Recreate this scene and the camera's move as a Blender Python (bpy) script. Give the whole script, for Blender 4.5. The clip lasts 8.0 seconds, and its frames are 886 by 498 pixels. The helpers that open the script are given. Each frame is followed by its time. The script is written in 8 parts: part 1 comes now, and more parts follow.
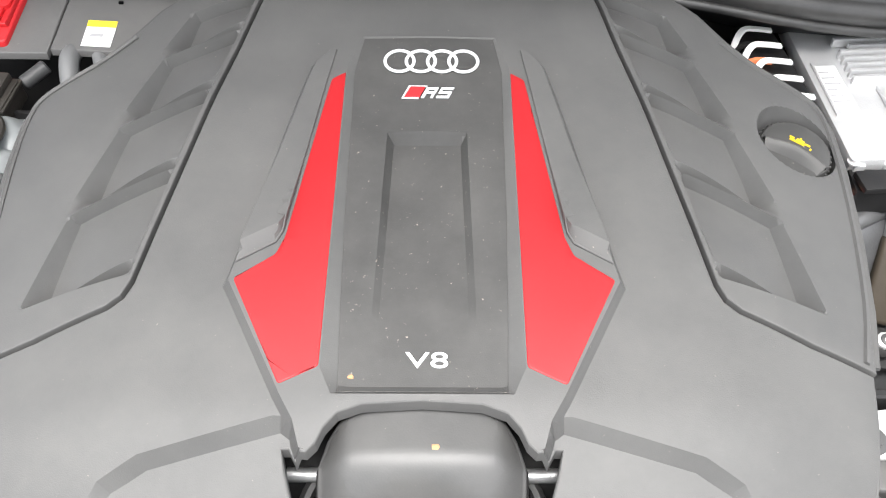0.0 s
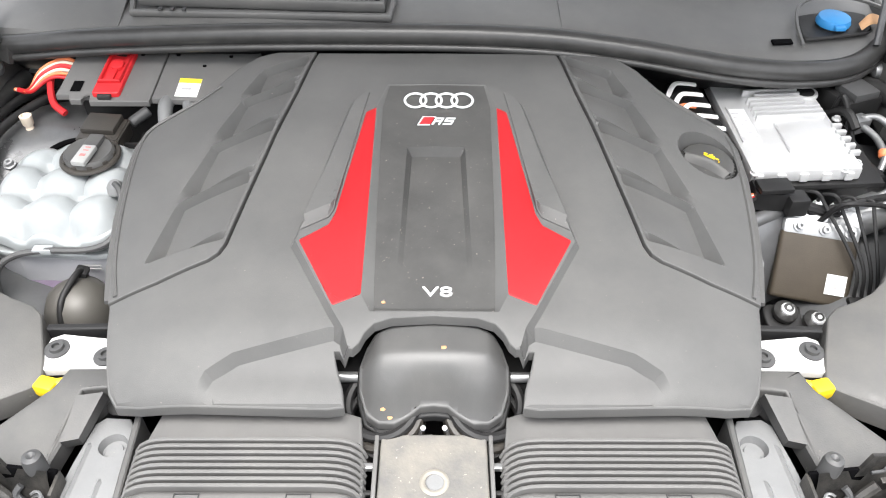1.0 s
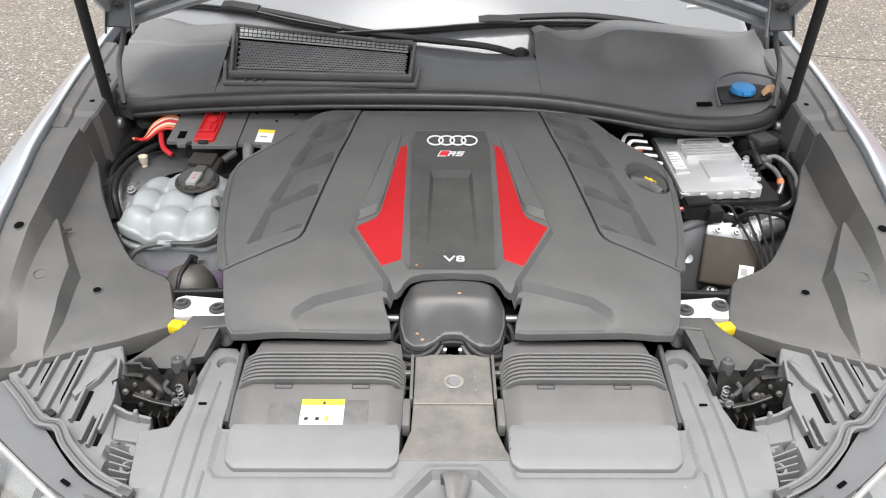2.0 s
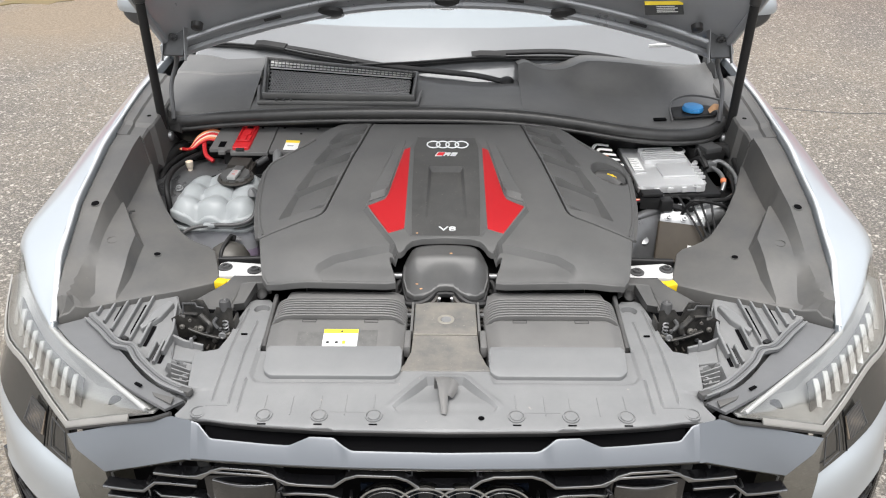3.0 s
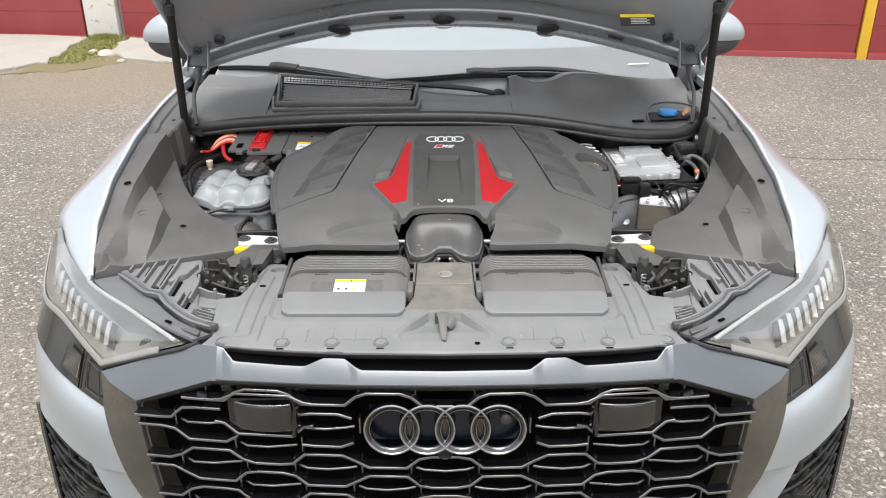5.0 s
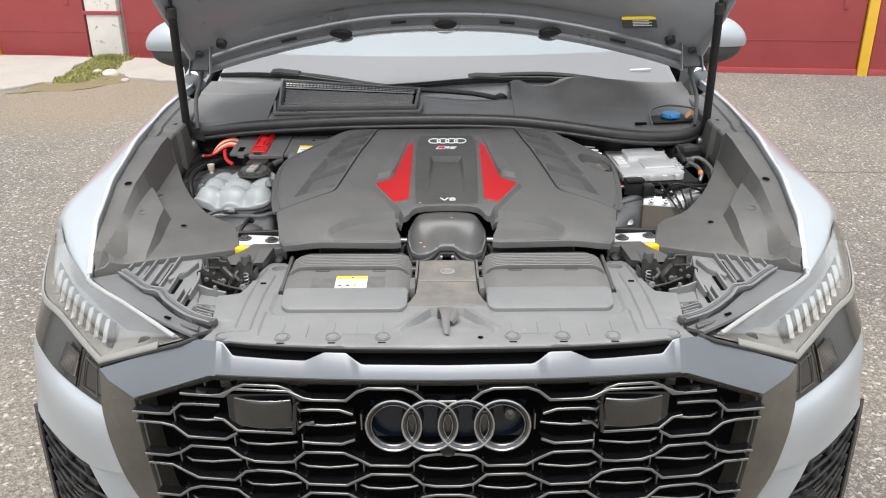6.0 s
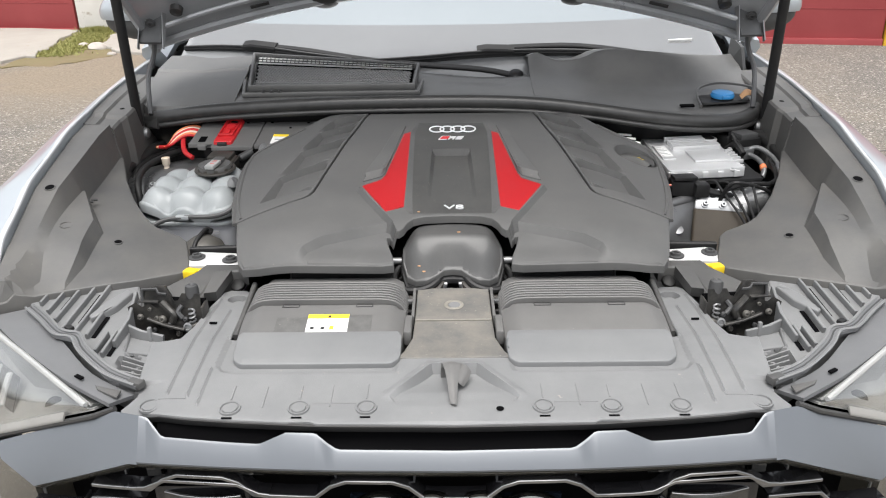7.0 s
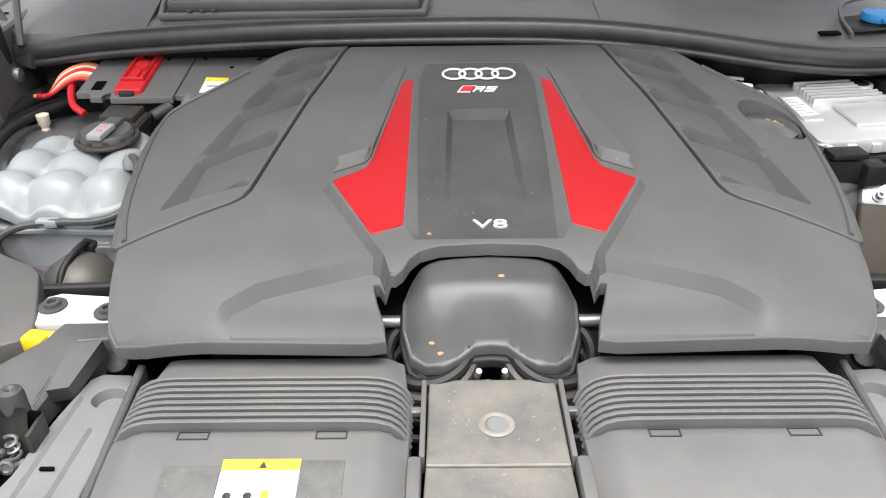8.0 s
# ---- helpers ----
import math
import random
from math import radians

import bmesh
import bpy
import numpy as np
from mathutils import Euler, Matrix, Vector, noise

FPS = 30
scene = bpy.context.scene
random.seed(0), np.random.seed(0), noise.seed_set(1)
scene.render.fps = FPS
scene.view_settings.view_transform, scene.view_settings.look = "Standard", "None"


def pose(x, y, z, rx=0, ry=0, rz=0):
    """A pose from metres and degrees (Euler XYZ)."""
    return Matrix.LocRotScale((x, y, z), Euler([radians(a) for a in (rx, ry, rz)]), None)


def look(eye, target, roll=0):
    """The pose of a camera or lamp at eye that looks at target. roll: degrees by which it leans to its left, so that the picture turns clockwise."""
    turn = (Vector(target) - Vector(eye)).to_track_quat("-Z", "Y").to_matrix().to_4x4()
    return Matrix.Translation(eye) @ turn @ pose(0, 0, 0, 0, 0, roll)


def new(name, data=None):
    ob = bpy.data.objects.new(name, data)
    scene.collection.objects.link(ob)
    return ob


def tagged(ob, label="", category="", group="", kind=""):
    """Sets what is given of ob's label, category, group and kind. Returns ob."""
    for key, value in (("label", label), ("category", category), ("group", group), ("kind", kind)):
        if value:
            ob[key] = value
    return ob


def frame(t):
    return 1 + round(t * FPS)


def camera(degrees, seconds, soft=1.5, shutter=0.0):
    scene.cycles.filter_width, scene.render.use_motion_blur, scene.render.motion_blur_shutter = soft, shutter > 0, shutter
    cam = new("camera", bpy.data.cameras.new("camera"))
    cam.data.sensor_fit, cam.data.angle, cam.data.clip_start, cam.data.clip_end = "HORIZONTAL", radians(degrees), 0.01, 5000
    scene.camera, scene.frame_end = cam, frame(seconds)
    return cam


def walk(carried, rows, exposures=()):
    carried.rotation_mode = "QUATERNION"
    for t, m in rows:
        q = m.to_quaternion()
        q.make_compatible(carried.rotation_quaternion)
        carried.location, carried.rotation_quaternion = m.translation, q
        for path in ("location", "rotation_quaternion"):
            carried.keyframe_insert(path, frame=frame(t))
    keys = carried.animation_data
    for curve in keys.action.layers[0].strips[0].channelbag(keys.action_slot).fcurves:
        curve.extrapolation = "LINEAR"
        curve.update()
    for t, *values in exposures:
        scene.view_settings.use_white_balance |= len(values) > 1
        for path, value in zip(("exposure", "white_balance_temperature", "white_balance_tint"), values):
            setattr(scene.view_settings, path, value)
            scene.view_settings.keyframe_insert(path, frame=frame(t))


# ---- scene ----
from mathutils.geometry import delaunay_2d_cdt

cam = camera(59.6, 8.0, 1.1)
PATH = [
    (0, (0.013, 0.142, 1.667), (0.023, 1.437, 0.143), 0.7),
    (0.5, (0.013, 0.004, 1.693), (0.028, 1.407, 0.268), 0.8),
    (1, (0.008, -0.16, 1.764), (0.012, 1.325, 0.425), 0.3),
    (1.5, (-0.018, -0.393, 1.839), (-0.01, 1.185, 0.611), 0.4),
    (1.7, (-0.028, -0.481, 1.858), (-0.014, 1.129, 0.671), 0.5),
    (2.8, (0.0, -0.883, 1.875), (-0.008, 0.852, 0.88), 0.2),
    (3, (-0.001, -0.962, 1.866), (-0.007, 0.785, 0.892), 0.2),
    (3.5, (-0.009, -1.108, 1.849), (-0.011, 0.664, 0.922), 0.2),
    (4, (-0.014, -1.19, 1.818), (-0.015, 0.605, 0.936), 0.1),
    (4.5, (-0.001, -1.215, 1.766), (-0.003, 0.601, 0.928), -0.1),
    (6, (0.0, -1.229, 1.665), (-0.01, 0.629, 0.924), -0.5),
    (6.5, (0.006, -1.11, 1.644), (-0.009, 0.74, 0.884), -0.7),
    (6.8, (-0.001, -0.965, 1.625), (-0.015, 0.873, 0.836), -0.7),
    (6.9, (0.006, -0.91, 1.618), (-0.015, 0.925, 0.823), -0.9),
    (7, (-0.004, -0.835, 1.603), (-0.023, 0.996, 0.799), -0.8),
    (7.3, (-0.023, -0.609, 1.58), (-0.056, 1.191, 0.71), -0.9),
    (7.5, (-0.034, -0.48, 1.549), (-0.054, 1.311, 0.657), -0.9),
    (8, (-0.04, -0.224, 1.489), (-0.057, 1.507, 0.488), -0.8),
]
EXPOSURES = [(0.0, 1.94), (0.5, 1.98), (1.0, 1.92), (1.7, 1.4), (3.0, 1.12), (4.5, 1.08), (7.0, 1.08), (7.5, 1.2), (8.0, 1.42)]
walk(cam, [(t, look(eye, target, roll)) for t, eye, target, roll in PATH], EXPOSURES)

# ---- world and sun: bright overcast ----
world = bpy.data.worlds.new("overcast_sky")
scene.world = world
world.use_nodes = True
wn, wl = world.node_tree.nodes, world.node_tree.links
sky = wn.new("ShaderNodeTexSky")
sky.sky_type, sky.sun_disc = "NISHITA", False
sky.sun_elevation, sky.sun_rotation = radians(73), radians(185)
sky.air_density, sky.dust_density, sky.ozone_density = 1.2, 4.0, 1.0
grey = wn.new("ShaderNodeHueSaturation")
grey.inputs["Saturation"].default_value = 0.20
wl.new(sky.outputs["Color"], grey.inputs["Color"])
wl.new(grey.outputs["Color"], wn["Background"].inputs["Color"])
wn["Background"].inputs["Strength"].default_value = 0.132

sun = new("sun", bpy.data.lights.new("sun", "SUN"))
sun.data.energy, sun.data.angle, sun.data.color = 1.5, radians(50), (1.0, 0.976, 0.945)
sun.matrix_basis = look((-0.15, -1.35, 6.0), (0, 0, 0))


# ---- materials ----
def mat(name, col, rough=0.5, metal=0.0, col2=None, blotch=6.0, grain=400.0, bump=0.1, spread=0.5, spec=0.5, coat=0.0,
        emit=None, speck=None):
    """A procedural surface: two colours mixed by blotches, fine grain in relief, uneven gloss, optional specks of dust."""
    m = bpy.data.materials.new(name)
    m.use_nodes = True
    n, l = m.node_tree.nodes, m.node_tree.links
    b = n["Principled BSDF"]
    b.inputs["Metallic"].default_value = metal
    b.inputs["Specular IOR Level"].default_value = spec
    b.inputs["Coat Weight"].default_value = coat
    b.inputs["Coat Roughness"].default_value = 0.04
    tc = n.new("ShaderNodeTexCoord")

    def noise_tex(scale, detail, rough_=0.6):
        t = n.new("ShaderNodeTexNoise")
        t.inputs["Scale"].default_value, t.inputs["Detail"].default_value, t.inputs["Roughness"].default_value = scale, detail, rough_
        l.new(tc.outputs["Object"], t.inputs["Vector"])
        return t

    big = noise_tex(blotch, 8, 0.68)
    ramp = n.new("ShaderNodeMapRange")
    ramp.inputs["From Min"].default_value, ramp.inputs["From Max"].default_value = 0.5 - spread / 2, 0.5 + spread / 2
    l.new(big.outputs["Fac"], ramp.inputs["Value"])
    mix = n.new("ShaderNodeMix")
    mix.data_type = "RGBA"
    c2 = col2 or tuple(min(1, c * 1.22) for c in col)
    mix.inputs[6].default_value, mix.inputs[7].default_value = (*col, 1), (*c2, 1)
    l.new(ramp.outputs["Result"], mix.inputs[0])
    colour = mix.outputs[2]
    if speck:
        scale, amount, sc = speck
        sp = noise_tex(scale, 3, 0.7)
        cut = n.new("ShaderNodeMapRange")
        cut.inputs["From Min"].default_value, cut.inputs["From Max"].default_value = amount, amount + 0.08
        l.new(sp.outputs["Fac"], cut.inputs["Value"])
        mix2 = n.new("ShaderNodeMix")
        mix2.data_type = "RGBA"
        mix2.inputs[7].default_value = (*sc, 1)
        l.new(cut.outputs["Result"], mix2.inputs[0])
        l.new(colour, mix2.inputs[6])
        colour = mix2.outputs[2]
    l.new(colour, b.inputs["Base Color"])
    rr = n.new("ShaderNodeMapRange")
    rr.inputs["To Min"].default_value, rr.inputs["To Max"].default_value = max(0.02, rough - 0.08), min(1, rough + 0.1)
    l.new(big.outputs["Fac"], rr.inputs["Value"])
    l.new(rr.outputs["Result"], b.inputs["Roughness"])
    if bump:
        fine = noise_tex(grain, 2, 0.5)
        bp = n.new("ShaderNodeBump")
        bp.inputs["Strength"].default_value, bp.inputs["Distance"].default_value = bump, 0.002
        l.new(fine.outputs["Fac"], bp.inputs["Height"])
        l.new(bp.outputs["Normal"], b.inputs["Normal"])
    if emit:
        b.inputs["Emission Color"].default_value, b.inputs["Emission Strength"].default_value = (*emit[0], 1), emit[1]
    return m


DUST = (0.30, 0.27, 0.23)
M_COVER = mat("cover_plastic", (0.074, 0.074, 0.074), 0.50, col2=(0.104, 0.103, 0.101), blotch=9, grain=900, bump=0.12, spec=0.3, speck=(210, 0.705, (0.24, 0.22, 0.19)))
M_SPINE = mat("spine_plastic", (0.042, 0.042, 0.0415), 0.46, spec=0.35, col2=(0.072, 0.071, 0.069), blotch=14, grain=900, bump=0.1, speck=(170, 0.675, DUST))
M_RED = mat("red_insert_paint", (0.315, 0.0055, 0.009), 0.45, col2=(0.355, 0.007, 0.011), grain=900, bump=0.04)
M_CAPP = mat("duct_plastic", (0.056, 0.056, 0.0565), 0.42, col2=(0.080, 0.079, 0.077), blotch=14, grain=600, bump=0.06, speck=(110, 0.72, DUST))
M_DARK = mat("black_plastic", (0.010, 0.010, 0.011), 0.5, col2=(0.02, 0.0195, 0.019), blotch=20, grain=500, bump=0.1, spec=0.35)
# Near-black that also stands for the shade in holes, slots and gaps.
M_VOID = mat("matt_black_and_shade", (0.0022, 0.0022, 0.0026), 0.7, spec=0.05, bump=0.0)
M_RUBBER = mat("black_rubber", (0.024, 0.024, 0.024), 0.32, col2=(0.048, 0.047, 0.046), blotch=30, grain=700, bump=0.1)
M_SLAM = mat("dusty_grey_plastic", (0.146, 0.149, 0.152), 0.52, col2=(0.208, 0.210, 0.210), blotch=7, grain=500, bump=0.12, speck=(60, 0.70, (0.30, 0.28, 0.25)))
M_DUCT = mat("grey_duct_plastic", (0.106, 0.105, 0.104), 0.47, col2=(0.148, 0.145, 0.140), blotch=8, grain=500, bump=0.08, speck=(80, 0.73, (0.28, 0.26, 0.24)))
M_MESH = mat("black_mesh_plastic", (0.15, 0.15, 0.151), 0.4, col2=(0.19, 0.19, 0.19), blotch=20, bump=0.0)
M_COWL = mat("cowl_plastic", (0.086, 0.086, 0.0865), 0.40, col2=(0.138, 0.136, 0.131), blotch=7, grain=600, bump=0.08, speck=(110, 0.73, DUST))
M_CARR = mat("carrier_plastic", (0.055, 0.055, 0.056), 0.5, col2=(0.095, 0.093, 0.089), blotch=12, grain=500, bump=0.1, speck=(90, 0.70, DUST))
M_LID = mat("pale_lid_plastic", (0.141, 0.145, 0.149), 0.48, col2=(0.190, 0.192, 0.192), blotch=6, grain=500, bump=0.08, speck=(60, 0.74, (0.30, 0.28, 0.25)))
M_PATCH = mat("scuffed_dark_label", (0.092, 0.091, 0.089), 0.45, col2=(0.125, 0.123, 0.119), blotch=60, grain=400, bump=0.1, spread=0.3, speck=(190, 0.66, (0.34, 0.32, 0.29)))
M_EYE = mat("dirty_eyelet_metal", (0.20, 0.185, 0.155), 0.55, 0.2, col2=(0.30, 0.285, 0.255), blotch=50, grain=400, bump=0.2)
M_INKSOFT = mat("faded_ink", (0.34, 0.34, 0.34), 0.5, bump=0.0)
M_LATCH = mat("black_stamped_steel", (0.022, 0.022, 0.0225), 0.36, 0.2, col2=(0.07, 0.066, 0.06), blotch=40, grain=500, bump=0.15, spread=0.3, spec=0.4)
M_TAB = mat("dirty_bracket_plastic", (0.105, 0.104, 0.101), 0.60, col2=(0.185, 0.172, 0.150), blotch=22, grain=260, bump=0.25, spread=0.35, speck=(140, 0.66, (0.34, 0.31, 0.27)))
M_SIDE = mat("side_cover_plastic", (0.070, 0.0705, 0.071), 0.50, col2=(0.122, 0.117, 0.109), blotch=6, spread=0.4, grain=500, bump=0.1, speck=(70, 0.72, (0.26, 0.24, 0.21)))
M_RAIL = mat("rail_plastic", (0.045, 0.046, 0.048), 0.5, col2=(0.07, 0.07, 0.07), blotch=6, grain=600, bump=0.08)
M_PAINT = mat("pale_silver_paint", (0.385, 0.418, 0.447), 0.34, 0.35, col2=(0.41, 0.442, 0.47), blotch=3, grain=1500, bump=0.01, coat=0.7)
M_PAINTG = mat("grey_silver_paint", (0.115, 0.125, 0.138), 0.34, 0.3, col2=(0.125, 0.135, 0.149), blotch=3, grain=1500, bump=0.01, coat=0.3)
M_HOOD = mat("hood_inside_paint", (0.31, 0.318, 0.33), 0.28, 0.3, col2=(0.35, 0.358, 0.37), blotch=4, grain=1200, bump=0.02, coat=0.4)
# Gloss black with dust specks; its olive tint stands for the mirrored ground.
M_BRONZE = mat("gloss_black_ground_tint", (0.050, 0.047, 0.039), 0.18, col2=(0.088, 0.083, 0.069), blotch=12, grain=200, bump=0.02, coat=0.7, speck=(160, 0.7, (0.25, 0.23, 0.18)))
M_GLOSS = mat("gloss_black", (0.005, 0.005, 0.006), 0.16, col2=(0.009, 0.009, 0.010), blotch=20, bump=0.0, coat=0.6)
M_GRILLE = mat("black_chrome_bars", (0.26, 0.264, 0.27), 0.28, 1.0, col2=(0.34, 0.344, 0.35), blotch=20, bump=0.0)
M_RINGOUT = mat("bright_chrome", (0.42, 0.43, 0.44), 0.15, 1.0, col2=(0.52, 0.53, 0.54), bump=0.0)
M_EMBLEM = mat("midnight_gloss_plate", (0.004, 0.006, 0.011), 0.14, col2=(0.007, 0.010, 0.016), blotch=20, bump=0.0)
M_CHROME = mat("dark_chrome", (0.08, 0.082, 0.085), 0.16, 1.0, col2=(0.14, 0.142, 0.146), bump=0.0)
M_SILVER = mat("silver_badge", (0.78, 0.79, 0.80), 0.3, 0.35, bump=0.0)
M_ALU = mat("cast_aluminium", (0.64, 0.644, 0.648), 0.36, 0.5, col2=(0.72, 0.72, 0.72), blotch=18, grain=700, bump=0.2)
M_METAL = mat("bare_sheet_metal", (0.24, 0.245, 0.25), 0.38, 0.7, col2=(0.36, 0.36, 0.36), blotch=12, grain=500, bump=0.15)
M_GALV = mat("grey_sheet_metal", (0.30, 0.305, 0.31), 0.36, 0.5, col2=(0.44, 0.445, 0.45), blotch=14, grain=500, bump=0.12)
M_TOWER = mat("painted_tower_steel", (0.105, 0.107, 0.11), 0.28, 0.5, col2=(0.19, 0.192, 0.195), blotch=9, grain=500, bump=0.1)
M_BODYIN = mat("bay_paint", (0.12, 0.123, 0.128), 0.4, 0.2, col2=(0.07, 0.07, 0.07), blotch=8, grain=500, bump=0.1)
M_WHITE = mat("white_bracket_metal", (0.50, 0.50, 0.50), 0.4, 0.15, col2=(0.72, 0.72, 0.71), blotch=25, grain=500, bump=0.1)
M_TANK = mat("milky_tank_plastic", (0.275, 0.294, 0.300), 0.36, col2=(0.325, 0.342, 0.347), blotch=12, grain=300, bump=0.03)
# Tank plastic lightened for the light that shines through its lower wall.
M_TANKSIDE = mat("milky_tank_light_through", (0.42, 0.43, 0.45), 0.36, col2=(0.48, 0.48, 0.51), blotch=12, grain=300, bump=0.03)
M_TANKLOW = mat("tank_plastic_with_coolant", (0.32, 0.235, 0.36), 0.36, col2=(0.42, 0.37, 0.46), blotch=14, grain=300, bump=0.03)
M_YELLOW = mat("yellow_plastic", (0.80, 0.56, 0.01), 0.5, col2=(0.7, 0.48, 0.02), blotch=30)
M_BLUE = mat("blue_plastic", (0.03, 0.22, 0.52), 0.4, col2=(0.04, 0.27, 0.6), blotch=30)
M_REDP = mat("red_plastic", (0.62, 0.02, 0.025), 0.45, col2=(0.5, 0.02, 0.025), blotch=30)
M_FADED = mat("faded_red_print", (0.45, 0.16, 0.15), 0.5, bump=0.0)
M_ORANGE = mat("orange_cable", (0.75, 0.22, 0.09), 0.5)
M_PALE = mat("pale_cable", (0.72, 0.62, 0.50), 0.5)
M_BROWN = mat("brown_grey_coated_metal", (0.040, 0.032, 0.023), 0.55, 0.0, col2=(0.062, 0.051, 0.038), blotch=14, grain=600, bump=0.1, spec=0.25)
M_POT = mat("dark_steel_pot", (0.085, 0.080, 0.072), 0.46, 0.2, col2=(0.10, 0.095, 0.086), blotch=10, grain=600, bump=0.06)
M_PAPER = mat("white_label", (0.78, 0.78, 0.76), 0.5, bump=0.0)
M_LABELY = mat("yellow_label", (0.84, 0.62, 0.04), 0.5, bump=0.0)
M_INK = mat("label_ink", (0.03, 0.03, 0.03), 0.5, bump=0.0)
M_LEAF = mat("dry_leaf", (0.36, 0.19, 0.09), 0.7, col2=(0.5, 0.3, 0.16), blotch=60)
M_LENSGREY = mat("headlight_inner_grey", (0.36, 0.365, 0.36), 0.3, 0.25, col2=(0.42, 0.42, 0.41), blotch=20, bump=0.0)
M_RIM = mat("lamp_rim_grey", (0.26, 0.255, 0.245), 0.35, 0.1, col2=(0.31, 0.305, 0.29), blotch=20, bump=0.0, coat=0.3)
M_BAR = mat("light_guide_white", (0.42, 0.43, 0.43), 0.2, bump=0.0)
M_SMOKE = mat("smoked_lamp_lens", (0.02, 0.0195, 0.018), 0.16, col2=(0.026, 0.025, 0.023), blotch=15, bump=0.0, coat=0.6)
M_MARKER = mat("brown_marker_lens", (0.11, 0.09, 0.07), 0.25, col2=(0.14, 0.115, 0.09), blotch=20, bump=0.0, coat=0.5)
M_GARAGE = mat("red_garage_steel", (0.27, 0.040, 0.044), 0.5, col2=(0.33, 0.060, 0.062), blotch=1.6, grain=60, bump=0.15, speck=(14, 0.76, (0.42, 0.16, 0.14)))
M_POSTW = mat("flaking_white_paint", (0.62, 0.60, 0.56), 0.8, col2=(0.70, 0.68, 0.64), blotch=4, grain=60, bump=0.4, speck=(9, 0.62, (0.36, 0.31, 0.25)))
M_POSTY = mat("yellow_frame_paint", (0.78, 0.47, 0.03), 0.6, col2=(0.68, 0.40, 0.05), blotch=5)
M_CONC = mat("old_concrete", (0.27, 0.252, 0.225), 0.9, col2=(0.36, 0.338, 0.302), blotch=1.4, grain=40, bump=0.6, speck=(6, 0.63, (0.28, 0.25, 0.21)))
M_GRASS = mat("grass_blades", (0.19, 0.21, 0.05), 0.7, col2=(0.30, 0.275, 0.10), blotch=9)
M_MOSS = mat("mossy_soil", (0.14, 0.125, 0.05), 0.95, col2=(0.175, 0.132, 0.083), blotch=5, grain=60, bump=0.9)
M_STONE = mat("stone", (0.34, 0.31, 0.28), 0.9, col2=(0.45, 0.42, 0.38), blotch=12, grain=80, bump=0.5)
# Wing paint made whiter for the light on the upturned flange.
M_EDGE = mat("lit_wing_edge_paint", (0.47, 0.485, 0.50), 0.35, col2=(0.51, 0.525, 0.54), bump=0.0, coat=0.5)
M_RELAY = mat("dark_brown_plastic", (0.03, 0.027, 0.023), 0.45, col2=(0.045, 0.04, 0.035), blotch=20)
M_LAMPTOP = mat("lamp_housing_grey", (0.11, 0.113, 0.118), 0.45, col2=(0.15, 0.152, 0.155), blotch=9, grain=600, bump=0.06, speck=(60, 0.72, (0.3, 0.29, 0.27)))
M_TYRE = mat("tyre_rubber", (0.014, 0.014, 0.014), 0.8, grain=80, bump=0.3)


def glass_mat(name, tint, mix_gloss):
    """Clear cover glass: mostly see-through, with a sharp reflection."""
    m = bpy.data.materials.new(name)
    m.use_nodes = True
    n, l = m.node_tree.nodes, m.node_tree.links
    n.remove(n["Principled BSDF"])
    tr, gl, mx = n.new("ShaderNodeBsdfTransparent"), n.new("ShaderNodeBsdfGlossy"), n.new("ShaderNodeMixShader")
    tr.inputs["Color"].default_value = (*tint, 1)
    gl.inputs["Roughness"].default_value = 0.03
    lw = n.new("ShaderNodeLayerWeight")
    mr = n.new("ShaderNodeMapRange")
    mr.inputs["From Min"].default_value, mr.inputs["To Min"].default_value, mr.inputs["To Max"].default_value = 0.35, 0.17, mix_gloss * 3
    l.new(lw.outputs["Facing"], mr.inputs["Value"])
    l.new(mr.outputs["Result"], mx.inputs["Fac"])
    l.new(tr.outputs["BSDF"], mx.inputs[1])
    l.new(gl.outputs["BSDF"], mx.inputs[2])
    l.new(mx.outputs["Shader"], n["Material Output"].inputs["Surface"])
    return m


M_LENS = glass_mat("clear_lamp_lens", (0.96, 0.96, 0.95), 0.25)
# Pale, half-metallic colour stands in for the white sky mirrored in the glass.
M_SCREEN = mat("sky_toned_windscreen_glass", (0.37, 0.405, 0.42), 0.05, 0.55, col2=(0.40, 0.435, 0.45), blotch=2, bump=0.0)


M_BAND = mat("grey_glass_band", (0.20, 0.205, 0.21), 0.12, 0.2, col2=(0.22, 0.225, 0.23), blotch=2, bump=0.0)


